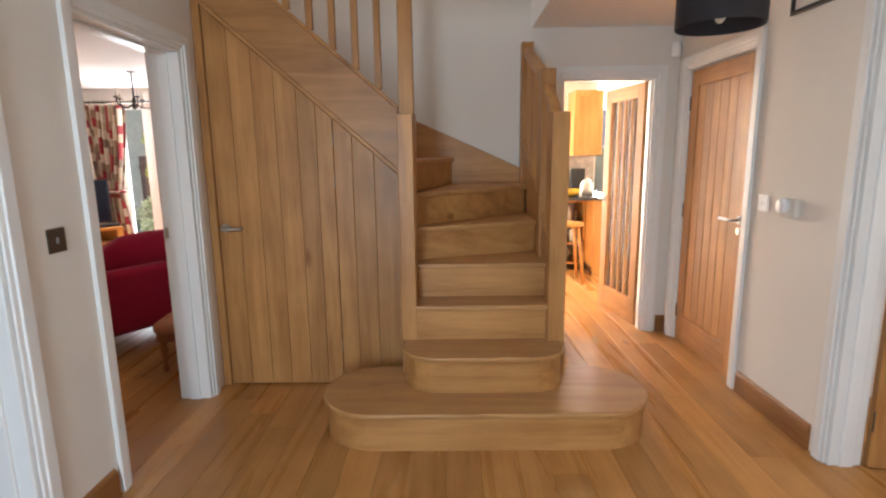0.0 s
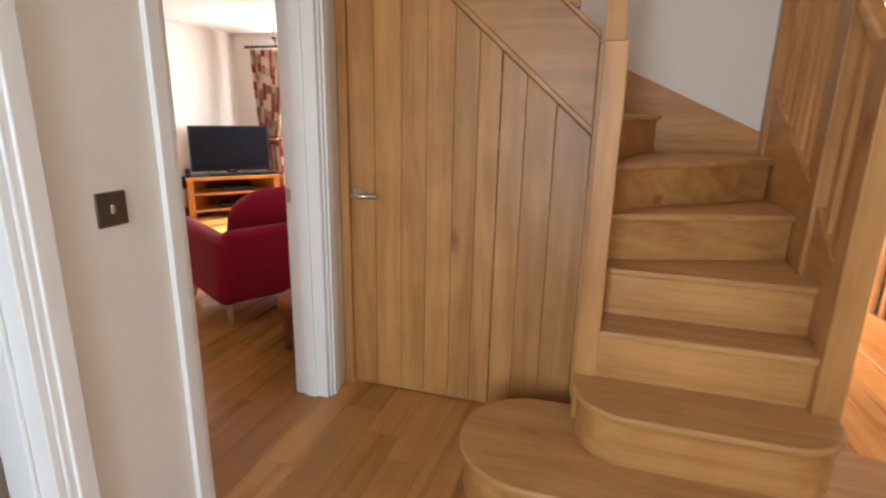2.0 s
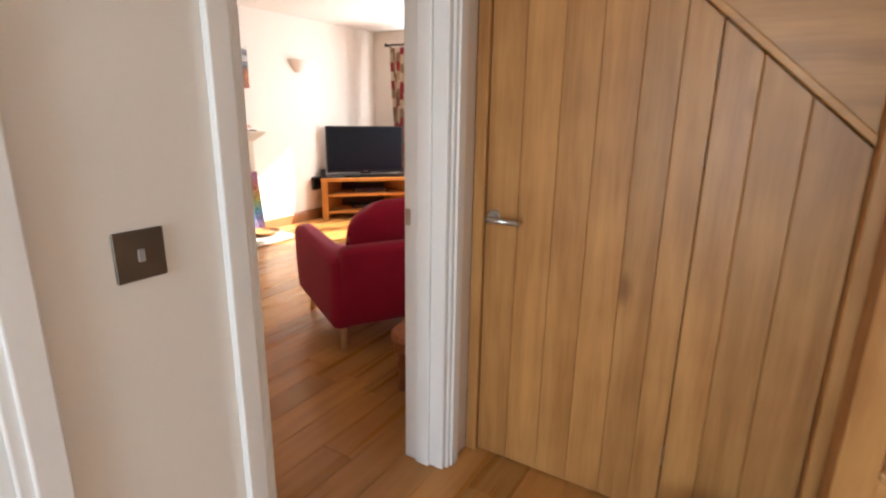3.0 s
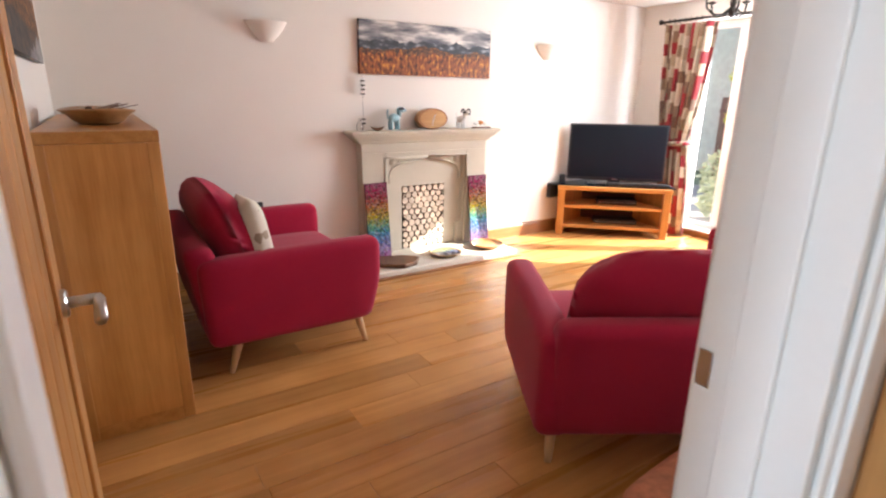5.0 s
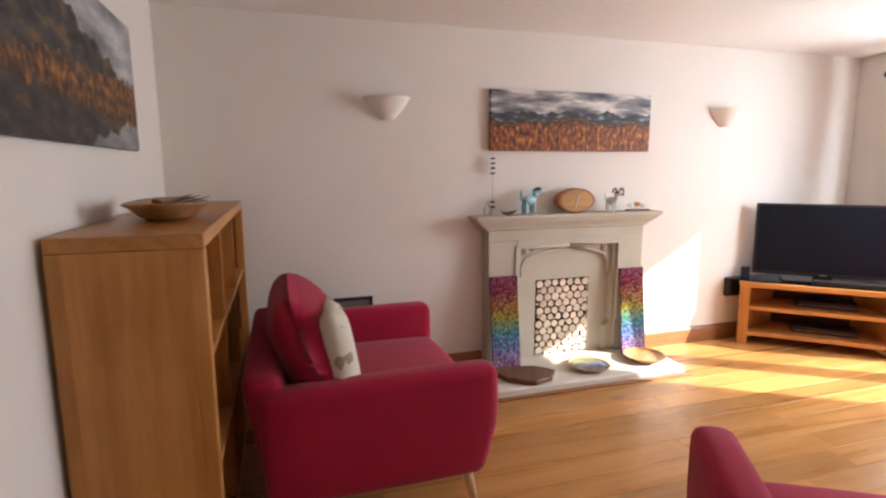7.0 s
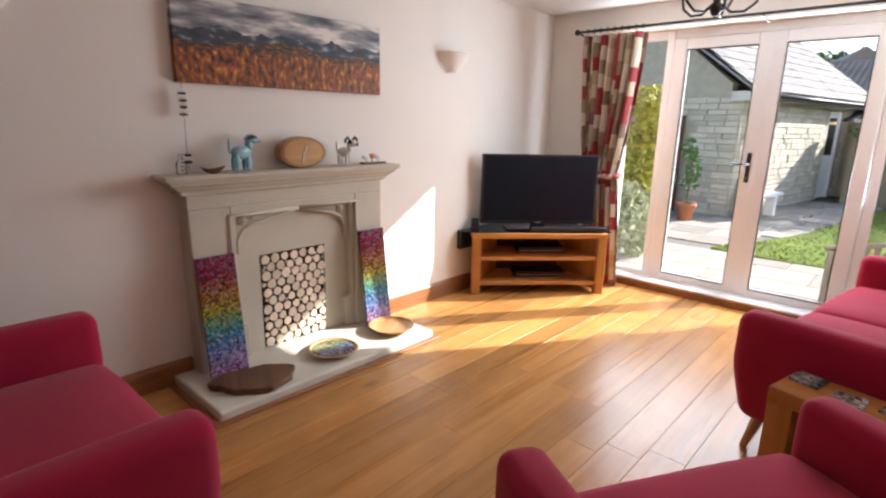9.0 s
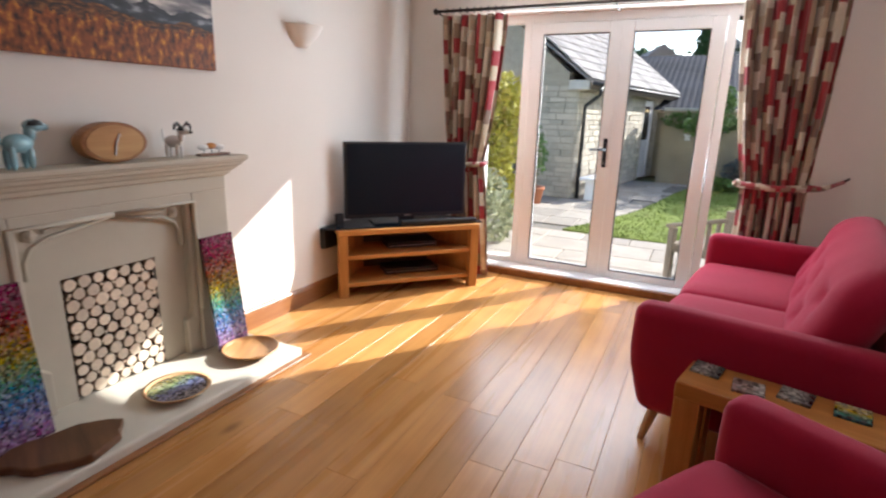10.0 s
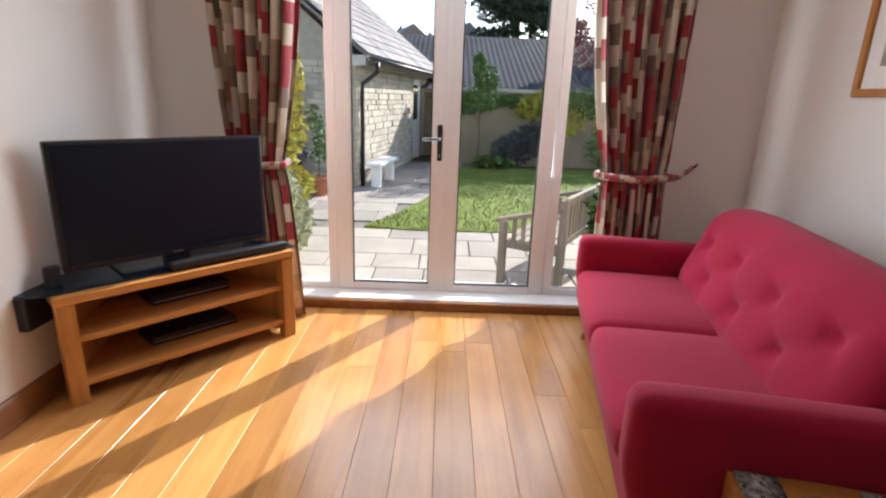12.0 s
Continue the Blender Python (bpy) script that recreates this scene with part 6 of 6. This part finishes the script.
SLAB = surface("sandstone_paving", (0.37, 0.325, 0.27), 0.85, 0.16, (3, 3, 3), 60, 0.25, 0, 0.16)
pave = tagged(part("pavement", box(-7.0, 4.0, 8.0, 10.9, G - 0.06, G - 0.018), surface("paving_joints", (0.20, 0.18, 0.15), 0.95, 0.3)), "buff sandstone patio and path of laid slabs", "pavement", kind="structure")
pth = bmesh.new()
vv = [pth.verts.new((x, y, z)) for z in (G - 0.06, G - 0.018) for x, y in ((-6.9, 10.9), (-3.2, 10.9), (-2.3, 17.2), (-5.2, 17.2))]
for f in ((3, 2, 1, 0), (4, 5, 6, 7), (0, 1, 5, 4), (1, 2, 6, 5), (2, 3, 7, 6), (3, 0, 4, 7)):
    pth.faces.new([vv[i] for i in f])
path_ob = tagged(part("pavement_path", pth, surface("path_joints", (0.20, 0.18, 0.15), 0.95, 0.3)), "buff stone path along the outbuilding", "pavement", kind="structure")


def slab(parent, x0, x1, y0, y1):
    g, c = 0.006, 0.006
    bm = bmesh.new()
    rows = [[bm.verts.new((x, y, z)) for x, y in ((x0 + g + k, y0 + g + k), (x1 - g - k, y0 + g + k), (x1 - g - k, y1 - g - k), (x0 + g + k, y1 - g - k))] for z, k in ((G - 0.018, 0), (G - c, 0), (G, c))]
    for a, b in zip(rows, rows[1:]):
        for i in range(4):
            bm.faces.new((a[i], a[(i + 1) % 4], b[(i + 1) % 4], b[i]))
    bm.faces.new(rows[2])
    part("slab", bm, SLAB, parent)


pr = random.Random(11)
y = 8.02
for h in (0.45, 0.60, 0.45, 0.60, 0.42):
    x = -6.4 + pr.random() * 0.3
    while x < 2.2:
        w = pr.choice((0.45, 0.60, 0.75))
        slab(pave, x, x + w, y, y + h)
        x += w
    y += h
y = 10.92
while y < 17.0:
    h = pr.choice((0.45, 0.6))
    x = -5.4 + (y - 10.9) * 0.12
    while x + 0.3 < -3.55 + (y - 10.9) * 0.155:
        w = pr.choice((0.45, 0.6))
        slab(path_ob, x, x + w, y, y + h)
        x += w
    y += h

orn = part("wall_ornament", prism([(0, -0.05), (0.05, -0.075), (0.075, -0.03), (0.03, 0.0), (0.085, 0.05), (0.06, 0.10), (0.012, 0.06), (0, 0.07), (-0.012, 0.06), (-0.06, 0.10), (-0.085, 0.05), (-0.03, 0.0), (-0.075, -0.03), (-0.05, -0.075)], 0.0, 0.015, "y", 0.003, 1), WHITEG)
orn.matrix_basis = pose(-2.76, 17.58, 0.91)
tagged(orn, "small white butterfly ornament fixed to the garden wall", "ornament")

# stone outbuilding with a slate roof
GB = pose(-4.52, 13.4, G, 0, 0, -9.5)
ob_ = thing("stone_outbuilding", GB, "pale stone outbuilding with slate roof and white door", "outbuilding")
EAVE, LEN, WID = 2.13, 6.6, 5.0
RIDGE = EAVE + WID / 2 * 0.80
MORT = surface("lime_mortar", (0.40, 0.35, 0.27), 0.95, 0.15, (8, 8, 8), 90, 0.2)
STON = surface("buff_rubble_stone", (0.50, 0.445, 0.355), 0.9, 0.16, (6, 6, 6), 70, 0.4, 0, 0.16)
sidew = part("wall", prism([(0, 0), (4.3, 0), (4.3, 1.95), (5.1, 1.95), (5.1, 0), (LEN, 0), (LEN, EAVE), (0, EAVE)], -0.2, 0.0, "x"), MORT, ob_)
gablew = part("wall", prism([(-WID, 0), (-0.2, 0), (-0.2, EAVE), (-0.2, EAVE + 0.16), (-WID / 2, RIDGE), (-WID, EAVE)], 0.0, 0.2, "y"), MORT, ob_)
part("wall", prism([(-WID, 0), (-0.2, 0), (-0.2, EAVE + 0.16), (-WID / 2, RIDGE), (-WID, EAVE)], LEN - 0.2, LEN, "y"), MORT, ob_)
part("wall", box(-WID, -WID + 0.2, 0.2, LEN - 0.2, 0, EAVE), MORT, ob_)
sr = random.Random(21)
rest = bmesh.new()
z = 0.01
while z < EAVE - 0.08:
    h = sr.choice((0.09, 0.105, 0.12))
    y = -0.03
    while y < LEN - 0.05:
        w = sr.uniform(0.20, 0.42)
        y1 = min(y + w, LEN)
        if not (y1 > 4.27 and y < 5.13 and z < 1.95):
            d = 0.018 + sr.random() * 0.022
            if y < 4.2:
                part("stone", box(0.0, d, y + 0.006, y1 - 0.006, z + 0.006, z + h - 0.006, 0.006, 1), STON, sidew)
            else:
                add_box(rest, 0.0, d, y + 0.006, y1 - 0.006, z + 0.006, z + h - 0.006)
        y += w
    x = 0.0
    while x > -1.9:
        w = sr.uniform(0.20, 0.40)
        if not (x - w < -0.98 and z < 1.75):
            part("stone", box(x - w + 0.006, x - 0.006, -0.018 - sr.random() * 0.022, 0.0, z + 0.006, z + h - 0.006, 0.006, 1), STON, gablew)
        x -= w
    z += h
part("stones", rest, STON, ob_)
SLATE = surface("grey_stone_slate", (0.20, 0.18, 0.17), 0.8, 0.18, (5, 5, 5), 60, 0.35, 0, 0.28)
pitch = math.atan(0.80)
rf = part("roof", prism([(0.28, EAVE + 0.02), (0.28, EAVE - 0.02), (-WID / 2, RIDGE), (-WID - 0.28, EAVE - 0.02), (-WID - 0.28, EAVE + 0.02), (-WID / 2, RIDGE + 0.06)], -0.18, LEN + 0.15, "y"), SLATE, ob_)
slope = (WID / 2 + 0.30) / math.cos(pitch)
nrow = 12
ex = slope / nrow
for r in range(nrow):
    w = 0.36 - 0.012 * r
    y = -0.19 - (w / 2 if r % 2 else 0)
    while y < LEN + 0.14:
        a, b = max(y, -0.19), min(y + w, LEN + 0.16)
        y += w
        if b - a < 0.05:
            continue
        sl1 = box(-0.001, -ex * 1.25, a + 0.004, b - 0.004, 0.0, 0.016 + sr.random() * 0.008, 0.003, 1)
        o = part("slate", sl1, SLATE, rf)
        s0 = ex * r
        o.matrix_basis = Matrix.Translation((0.30 - s0 * math.cos(pitch), 0, EAVE + 0.015 + s0 * math.sin(pitch) + 0.012)) @ Matrix.Rotation(pitch - 0.055, 4, "Y")
gut = part("gutter", tube([(0.33, -0.15, EAVE - 0.04), (0.33, LEN + 0.12, EAVE - 0.04)], 0.032, 10), BLACK, ob_, "black half round gutter", True)
part("fascia", box(0.24, 0.27, -0.12, LEN + 0.1, EAVE - 0.14, EAVE - 0.02), surface("fascia_brown", (0.12, 0.09, 0.06), 0.6), ob_)
part("bargeboard", box(-0.14, 0.24, -0.13, -0.02, EAVE - 0.14, EAVE + 0.02, 0.004, 1), surface("weathered_white", (0.55, 0.52, 0.47), 0.7), ob_)
part("downpipe", tube([(0.33, 0.22, EAVE - 0.08), (0.33, 0.22, EAVE - 0.22), (0.08, 0.18, EAVE - 0.42), (0.075, 0.18, EAVE - 0.6), (0.075, 0.18, 0.0)], 0.035, 10), BLACK, ob_, "black rainwater pipe", True)
dr = part("door", box(-0.08, -0.04, 4.32, 5.08, 0.02, 1.94, 0.004, 1), UPVC, ob_, "white half glazed door")
part("door_glass", box(-0.045, -0.035, 4.45, 4.95, 0.98, 1.80), SCREEN, dr, "dark reflecting door glass")
part("frame", box(-0.1, -0.01, 4.30, 4.36, 0.0, 1.95), UPVC, dr)
part("frame", box(-0.1, -0.01, 5.04, 5.10, 0.0, 1.95), UPVC, dr)

gt = thing("timber_gate", GB @ pose(-1.0, -0.10, 0), "dark brown timber gate beside the outbuilding", "gate")
BRN = wood("brown_fence", (0.07, 0.03, 0.018), (0.16, 0.075, 0.045), "z", 20, 0.75, 0.1, False)
part("post", box(-0.06, 0.06, -0.06, 0.06, 0, 1.75, 0.008, 2), BRN, gt)
for i in range(14):
    part("board", box(-0.20 - 0.125 * i, -0.085 - 0.125 * i, -0.015, 0.01, 0.05, 1.62, 0.003, 1), BRN, gt)
for z in (0.35, 1.30):
    part("rail", box(-1.83, -0.06, -0.045, -0.015, z, z + 0.09, 0.004, 1), BRN, gt)

wbn = thing("stone_bench", GB @ pose(0.32, -0.03, 0), "white painted garden slab bench by the stone wall", "bench")
part("seat", box(-0.15, 0.15, 0.0, 1.15, 0.375, 0.43, 0.012, 2), UPVC, wbn)
part("support", box(-0.07, 0.10, 0.12, 0.20, 0, 0.375, 0.008, 1), UPVC, wbn)
part("support", box(-0.07, 0.10, 0.95, 1.03, 0, 0.375, 0.008, 1), UPVC, wbn)

# slatted garden bench close to the doors
TEAK = wood("weathered_teak", (0.19, 0.158, 0.12), (0.36, 0.30, 0.235), "z", 24, 0.8, 0.1, False)
tb_ = thing("garden_bench", pose(-2.04, 8.46, G, 0, 0, 60), "weathered teak garden bench with slatted back and sides", "bench")
for x in (0.0, 1.45):
    part("back_post", box(x - 0.03, x + 0.03, -0.03, 0.03, 0, 0.80, 0.005, 1), TEAK, tb_)
    part("front_post", box(x - 0.03, x + 0.03, 0.48, 0.54, 0, 0.56, 0.005, 1), TEAK, tb_)
    part("arm_rest", prism([(-0.0, 0.70), (0.0, 0.74), (0.57, 0.585), (0.57, 0.55)], x - 0.035, x + 0.035, "x", 0.006, 1), TEAK, tb_)
    part("side_rail", box(x - 0.015, x + 0.015, 0.03, 0.48, 0.34, 0.40), TEAK, tb_)
    for k in range(5):
        yy = 0.09 + 0.08 * k
        part("slat", box(x - 0.008, x + 0.008, yy - 0.018, yy + 0.018, 0.40, 0.70 - 0.26 * yy), TEAK, tb_)
part("top_rail", box(0.03, 1.42, -0.02, 0.02, 0.74, 0.81, 0.006, 1), TEAK, tb_)
part("back_rail", box(0.03, 1.42, -0.015, 0.015, 0.42, 0.47), TEAK, tb_)
for k in range(15):
    x = 0.11 + 0.088 * k
    part("slat", box(x - 0.02, x + 0.02, -0.008, 0.008, 0.47, 0.74), TEAK, tb_)
for k in range(6):
    part("seat_slat", box(-0.02, 1.47, 0.05 + 0.08 * k, 0.115 + 0.08 * k, 0.40, 0.42, 0.003, 1), TEAK, tb_)

# garden wall and the barn behind it
REND = surface("mossy_garden_wall", (0.30, 0.255, 0.17), 0.95, 0.35, (1.3, 1.3, 1.3), 30, 0.3)
gwl = thing("garden_wall", pose(0, 0, 0), "weathered rendered garden wall with a pale coping", "wall", kind="structure")
part("wall_body", box(-3.35, 9.0, 17.6, 17.9, G - 0.05, 1.52), REND, gwl)
part("coping", box(-3.35, 9.0, 17.55, 17.95, 1.52, 1.60, 0.01, 1), surface("coping_stone", (0.50, 0.46, 0.38), 0.9, 0.2), gwl)
part("wall_body", box(-12.0, -6.4, 15.0, 15.3, G - 0.05, 1.6), REND, gwl)
barn = thing("barn", pose(0, 0, 0), "long low barn with a dark corrugated roof", "barn")
bm = bmesh.new()
n = 900
A = [bm.verts.new((-8 + 20 * i / n, 18.4, 1.55 + 0.007 * math.sin(2 * math.pi * (20 * i / n) / 0.16))) for i in range(n + 1)]
B = [bm.verts.new((-8 + 20 * i / n, 24.0, 3.42 + 0.007 * math.sin(2 * math.pi * (20 * i / n) / 0.16))) for i in range(n + 1)]
for i in range(n):
    bm.faces.new((A[i], A[i + 1], B[i + 1], B[i]))
part("roof", bm, surface("dark_corrugated_sheet", (0.060, 0.060, 0.066), 0.95, 0.35, (0.8, 0.8, 0.8), 25, 0.2, 0, 0, 0.1), barn, smooth=True)
part("wall", box(-8, 12, 18.8, 23.9, G, 1.5), REND, barn)
for nm, px, py, w, d, h, c, lb in (("house", -5.6, 33.0, 5.0, 6.0, 2.6, (0.26, 0.20, 0.17), "far house with a brown tiled gable roof"), ("house", -2.6, 46.0, 6.0, 6.0, 4.0, (0.32, 0.32, 0.33), "distant pale house behind the barn")):
    hs_ = thing(nm, pose(px, py, G, 0, 0, 18), lb, "house")
    part("wall", box(-w / 2, w / 2, -d / 2, d / 2, 0, h), surface("far_wall", (0.6, 0.58, 0.55), 0.9, 0.1), hs_)
    part("roof", prism([(-w / 2 - 0.2, h), (w / 2 + 0.2, h), (0, h + w * 0.42)], -d / 2 - 0.2, d / 2 + 0.2, "y"), surface("far_roof", c, 0.8, 0.2, (2, 2, 2)), hs_)
    for s in (-1, 1):
        part("window", box(s * 1.0 - 0.4, s * 1.0 + 0.4, -d / 2 - 0.03, -d / 2, h * 0.45, h * 0.8), SCREEN, hs_)


# ---- plants ----
def leaf_mat(name, c, var=0.5):
    m = surface(name, c, 0.65, var, (7, 7, 7), 30, 0, 0, 0, 0.3)
    m.node_tree.nodes["Principled BSDF"].inputs["Subsurface Weight"].default_value = 0.0
    return m


def crown_mesh(name, clumps, count, size, seed, spread=1.0):
    """Leaves scattered in uneven clumps: rows of centre and radii."""
    r = random.Random(seed)
    v, f = [], []
    for _ in range(count):
        (cx, cy, cz), (rx, ry, rz) = r.choice(clumps)
        a, b = r.uniform(0, 6.283), math.acos(r.uniform(-1, 1))
        k = (0.35 + 0.65 * r.random() ** 0.5) * spread
        p = Vector((cx + rx * k * math.sin(b) * math.cos(a), cy + ry * k * math.sin(b) * math.sin(a), cz + rz * k * math.cos(b)))
        u = Vector((r.gauss(0, 1), r.gauss(0, 1), r.gauss(0, 0.7))).normalized()
        w = u.orthogonal().normalized()
        w = (w * math.cos(a) + u.cross(w) * math.sin(a))
        s = size * r.uniform(0.6, 1.4)
        i = len(v)
        v += [p - u * s, p + w * s * 0.45, p + u * s, p - w * s * 0.45]
        f.append((i, i + 1, i + 2, i + 3))
    me = bpy.data.meshes.new(name)
    me.from_pydata([tuple(q) for q in v], [], f)
    return me


def plant(name, x, y, label, clumps, count, size, mat, seed, trunk=None, category="shrub", z=G):
    t = thing(name, pose(x, y, z), label, category)
    me = crown_mesh("crown", clumps, count, size, seed)
    me.materials.append(mat)
    c = new("crown", me)
    c.parent = t
    if trunk:
        h, r = trunk
        part("trunk", tube([(0, 0, -0.05), (0.02, 0.01, h * 0.5), (0, 0, h)], [r, r * 0.75, r * 0.5], 10), BARK, t, smooth=True)
        rr = random.Random(seed + 1)
        for k in range(6):
            (cx, cy, cz), _ = clumps[k % len(clumps)]
            part("branch", tube([(0, 0, h * (0.6 + 0.06 * k)), (cx * 0.5, cy * 0.5, (h * 0.8 + cz) / 2), (cx, cy, cz)], [r * 0.4, r * 0.28, r * 0.1], 6), BARK, t)
    return t


GREEN = leaf_mat("green_leaf", (0.10, 0.18, 0.04))
DKGREEN = leaf_mat("dark_conifer_leaf", (0.022, 0.045, 0.02))
YELLOW = leaf_mat("yellow_green_leaf", (0.38, 0.36, 0.05), 0.4)
PURPLE = leaf_mat("copper_leaf", (0.24, 0.09, 0.09), 0.5)
GREYL = leaf_mat("grey_shrub_leaf", (0.075, 0.09, 0.085))
plant("young_tree", -2.25, 16.7, "young standard tree with a bushy green crown", [((0, 0, 1.55), (0.42, 0.42, 0.35)), ((0.15, 0, 1.95), (0.28, 0.28, 0.3)), ((-0.05, 0, 2.25), (0.16, 0.16, 0.28)), ((-0.3, 0, 1.4), (0.3, 0.3, 0.25))], 1500, 0.055, GREEN, 1, (1.3, 0.025), "tree")
plant("shrub", -1.3, 16.9, "grey leaved shrub against the garden wall", [((0, 0, 0.45), (0.5, 0.4, 0.45)), ((0.35, 0, 0.7), (0.4, 0.3, 0.4)), ((-0.3, 0, 0.35), (0.35, 0.3, 0.35))], 2200, 0.05, GREYL, 2)
plant("low_plant", -2.0, 16.55, "low green hosta like plant on the lawn edge", [((0, 0, 0.15), (0.4, 0.3, 0.16)), ((0.3, 0.1, 0.12), (0.3, 0.25, 0.12))], 500, 0.09, GREEN, 3)
plant("climber", -0.5, 17.45, "yellow green climber trailing over the wall", [((0, 0, 1.6), (0.5, 0.15, 0.25)), ((-0.5, 0, 1.35), (0.35, 0.12, 0.3)), ((0.5, 0, 1.2), (0.5, 0.15, 0.5)), ((0.1, -0.1, 0.9), (0.3, 0.15, 0.4))], 1400, 0.07, YELLOW, 4, category="climber")
plant("climber", 0.6, 17.4, "green ivy mass over the garden wall", [((0, 0, 1.5), (0.8, 0.2, 0.4)), ((0.9, 0, 1.2), (0.8, 0.25, 0.7)), ((-0.7, 0, 1.6), (0.5, 0.15, 0.2)), ((0.4, -0.2, 0.5), (0.7, 0.3, 0.5))], 3000, 0.06, GREEN, 5, category="climber")
plant("ivy", -2.9, 17.5, "thin ivy along the top of the wall", [((0, 0, 1.5), (0.5, 0.08, 0.2)), ((0.8, 0, 1.45), (0.6, 0.08, 0.2)), ((1.5, 0, 1.5), (0.5, 0.08, 0.18))], 900, 0.05, GREEN, 6, category="climber")
plant("copper_tree", 2.0, 21.0, "copper leaved tree rising behind the wall", [((0, 0, 3.4), (0.9, 0.9, 0.9)), ((-0.7, 0, 2.8), (0.7, 0.7, 0.6)), ((0.6, 0, 4.2), (0.9, 0.9, 0.8)), ((-0.5, 0, 4.4), (0.6, 0.6, 0.7)), ((-1.2, 0, 3.5), (0.35, 0.35, 0.4))], 2600, 0.075, PURPLE, 7, (2.8, 0.09), "tree")
conif = [((0, 0, 1.0 + 0.55 * k), (1.25 - 0.115 * k, 1.25 - 0.115 * k, 0.5)) for k in range(10)]
plant("conifer", -2.9, 31.0, "dark green cone shaped conifer", conif, 5000, 0.13, leaf_mat("cypress_leaf", (0.03, 0.075, 0.02)), 8, (5.0, 0.12), "tree")
big = []
br = random.Random(9)
for k in range(110):
    hh = br.uniform(2.5, 12)
    ww = 3.6 * (1.1 - hh / 13)
    big.append(((br.uniform(-ww, ww), br.uniform(-ww, ww), hh), (1.3, 1.3, 0.35)))
plant("large_conifer", 1.2, 40.0, "large spreading dark conifer behind the barn", big, 16000, 0.20, DKGREEN, 9, (11.0, 0.35), "tree")
plant("hedge_trees", -9.0, 52.0, "row of distant leafy trees", [((br.uniform(-9, 9), br.uniform(-2, 2), br.uniform(2.5, 6.0)), (2.2, 2.0, 1.4)) for _ in range(24)], 7000, 0.3, leaf_mat("far_leaf", (0.07, 0.11, 0.035)), 10, (4.0, 0.3), "tree")
plant("golden_shrub", -4.85, 10.35, "tall golden leaved shrub by the patio", [((0.05 * math.sin(k * 2.1), 0.1 * math.cos(k), 0.35 + 0.19 * k), (0.28 + 0.05 * math.sin(k * 1.7), 0.26, 0.22)) for k in range(9)], 3600, 0.05, YELLOW, 12)
plant("white_flowering_shrub", -4.55, 9.4, "pale variegated shrub beside the patio", [((0, 0, 0.3), (0.3, 0.3, 0.3)), ((-0.2, 0.3, 0.55), (0.3, 0.3, 0.35))], 1300, 0.045, leaf_mat("variegated_leaf", (0.34, 0.36, 0.22), 0.4), 13)
pot = thing("plant_pot", pose(-4.95, 12.55, G), "terracotta pot with a tall leafy plant", "plant pot")
part("pot", lathe([(0.11, 0), (0.15, 0.24), (0.17, 0.25), (0.17, 0.30), (0.145, 0.30), (0.13, 0.25)], 20), surface("terracotta", (0.42, 0.16, 0.08), 0.85, 0.15), pot, smooth=True)
plant("potted_plant", -4.95, 12.55, "tall leafy plant growing in a pot", [((0.06 * math.sin(k), 0.06 * math.cos(k * 2), 0.35 + 0.13 * k), (0.15, 0.15, 0.13)) for k in range(6)], 420, 0.038, GREEN, 14, (0.9, 0.012), "plant", G + 0.25)
plant("dark_shrub", -5.6, 11.9, "dark twiggy shrub below the gate", [((0, 0, 0.4), (0.4, 0.35, 0.4)), ((0.3, 0.2, 0.75), (0.3, 0.3, 0.3))], 1100, 0.05, GREYL, 15)
# added out of view, to keep the sun off the right side light
plant("tall_shrub", -1.43, 8.80, "unseen tall green shrub added to block sun at the side light", [((0.04 * math.sin(k * 2.3), 0.04 * math.cos(k), 0.3 + 0.2 * k), (0.31 + 0.03 * math.sin(k * 1.9), 0.26, 0.2)) for k in range(13)], 10500, 0.055, GREEN, 16, (2.3, 0.025))


# ---- floorboards, each a piece of the floor ----
rnd = random.Random(7)
W = 0.158
col = 0
x = LOUNGE_W
while x < 3.4:
    x1 = min(x + W, 3.4)
    if x < LOUNGE_E - 0.01:
        y, end = 2.28, 7.67
    elif x < 0.25:
        y, end = -1.0, BACK
    else:
        y, end = -1.0, 8.5
    if x > HALL_E:
        y = 1.1
    y -= rnd.random() * 1.2
    lo = 2.28 if x < LOUNGE_E - 0.01 else (1.1 if x > HALL_E else -1.0)
    while y < end:
        L = rnd.uniform(1.3, 2.2)
        a, b = max(y, lo), min(y + L, end)
        y += L
        if b - a > 0.02:
            g = 0.0005
            bm = bmesh.new()
            c = 0.0011
            v = [(x + g, a + g, -0.014), (x1 - g, a + g, -0.014), (x1 - g, b - g, -0.014), (x + g, b - g, -0.014)]
            m1 = [(p[0], p[1], -c) for p in v]
            t1 = [(x + g + c, a + g + c, 0), (x1 - g - c, a + g + c, 0), (x1 - g - c, b - g - c, 0), (x + g + c, b - g - c, 0)]
            rows = [[bm.verts.new(p) for p in r] for r in (v, m1, t1)]
            for r0, r1 in zip(rows, rows[1:]):
                for i in range(4):
                    bm.faces.new((r0[i], r0[(i + 1) % 4], r1[(i + 1) % 4], r1[i]))
            bm.faces.new(rows[2])
            part("plank", bm, FLOORM, floor)
    x = x1
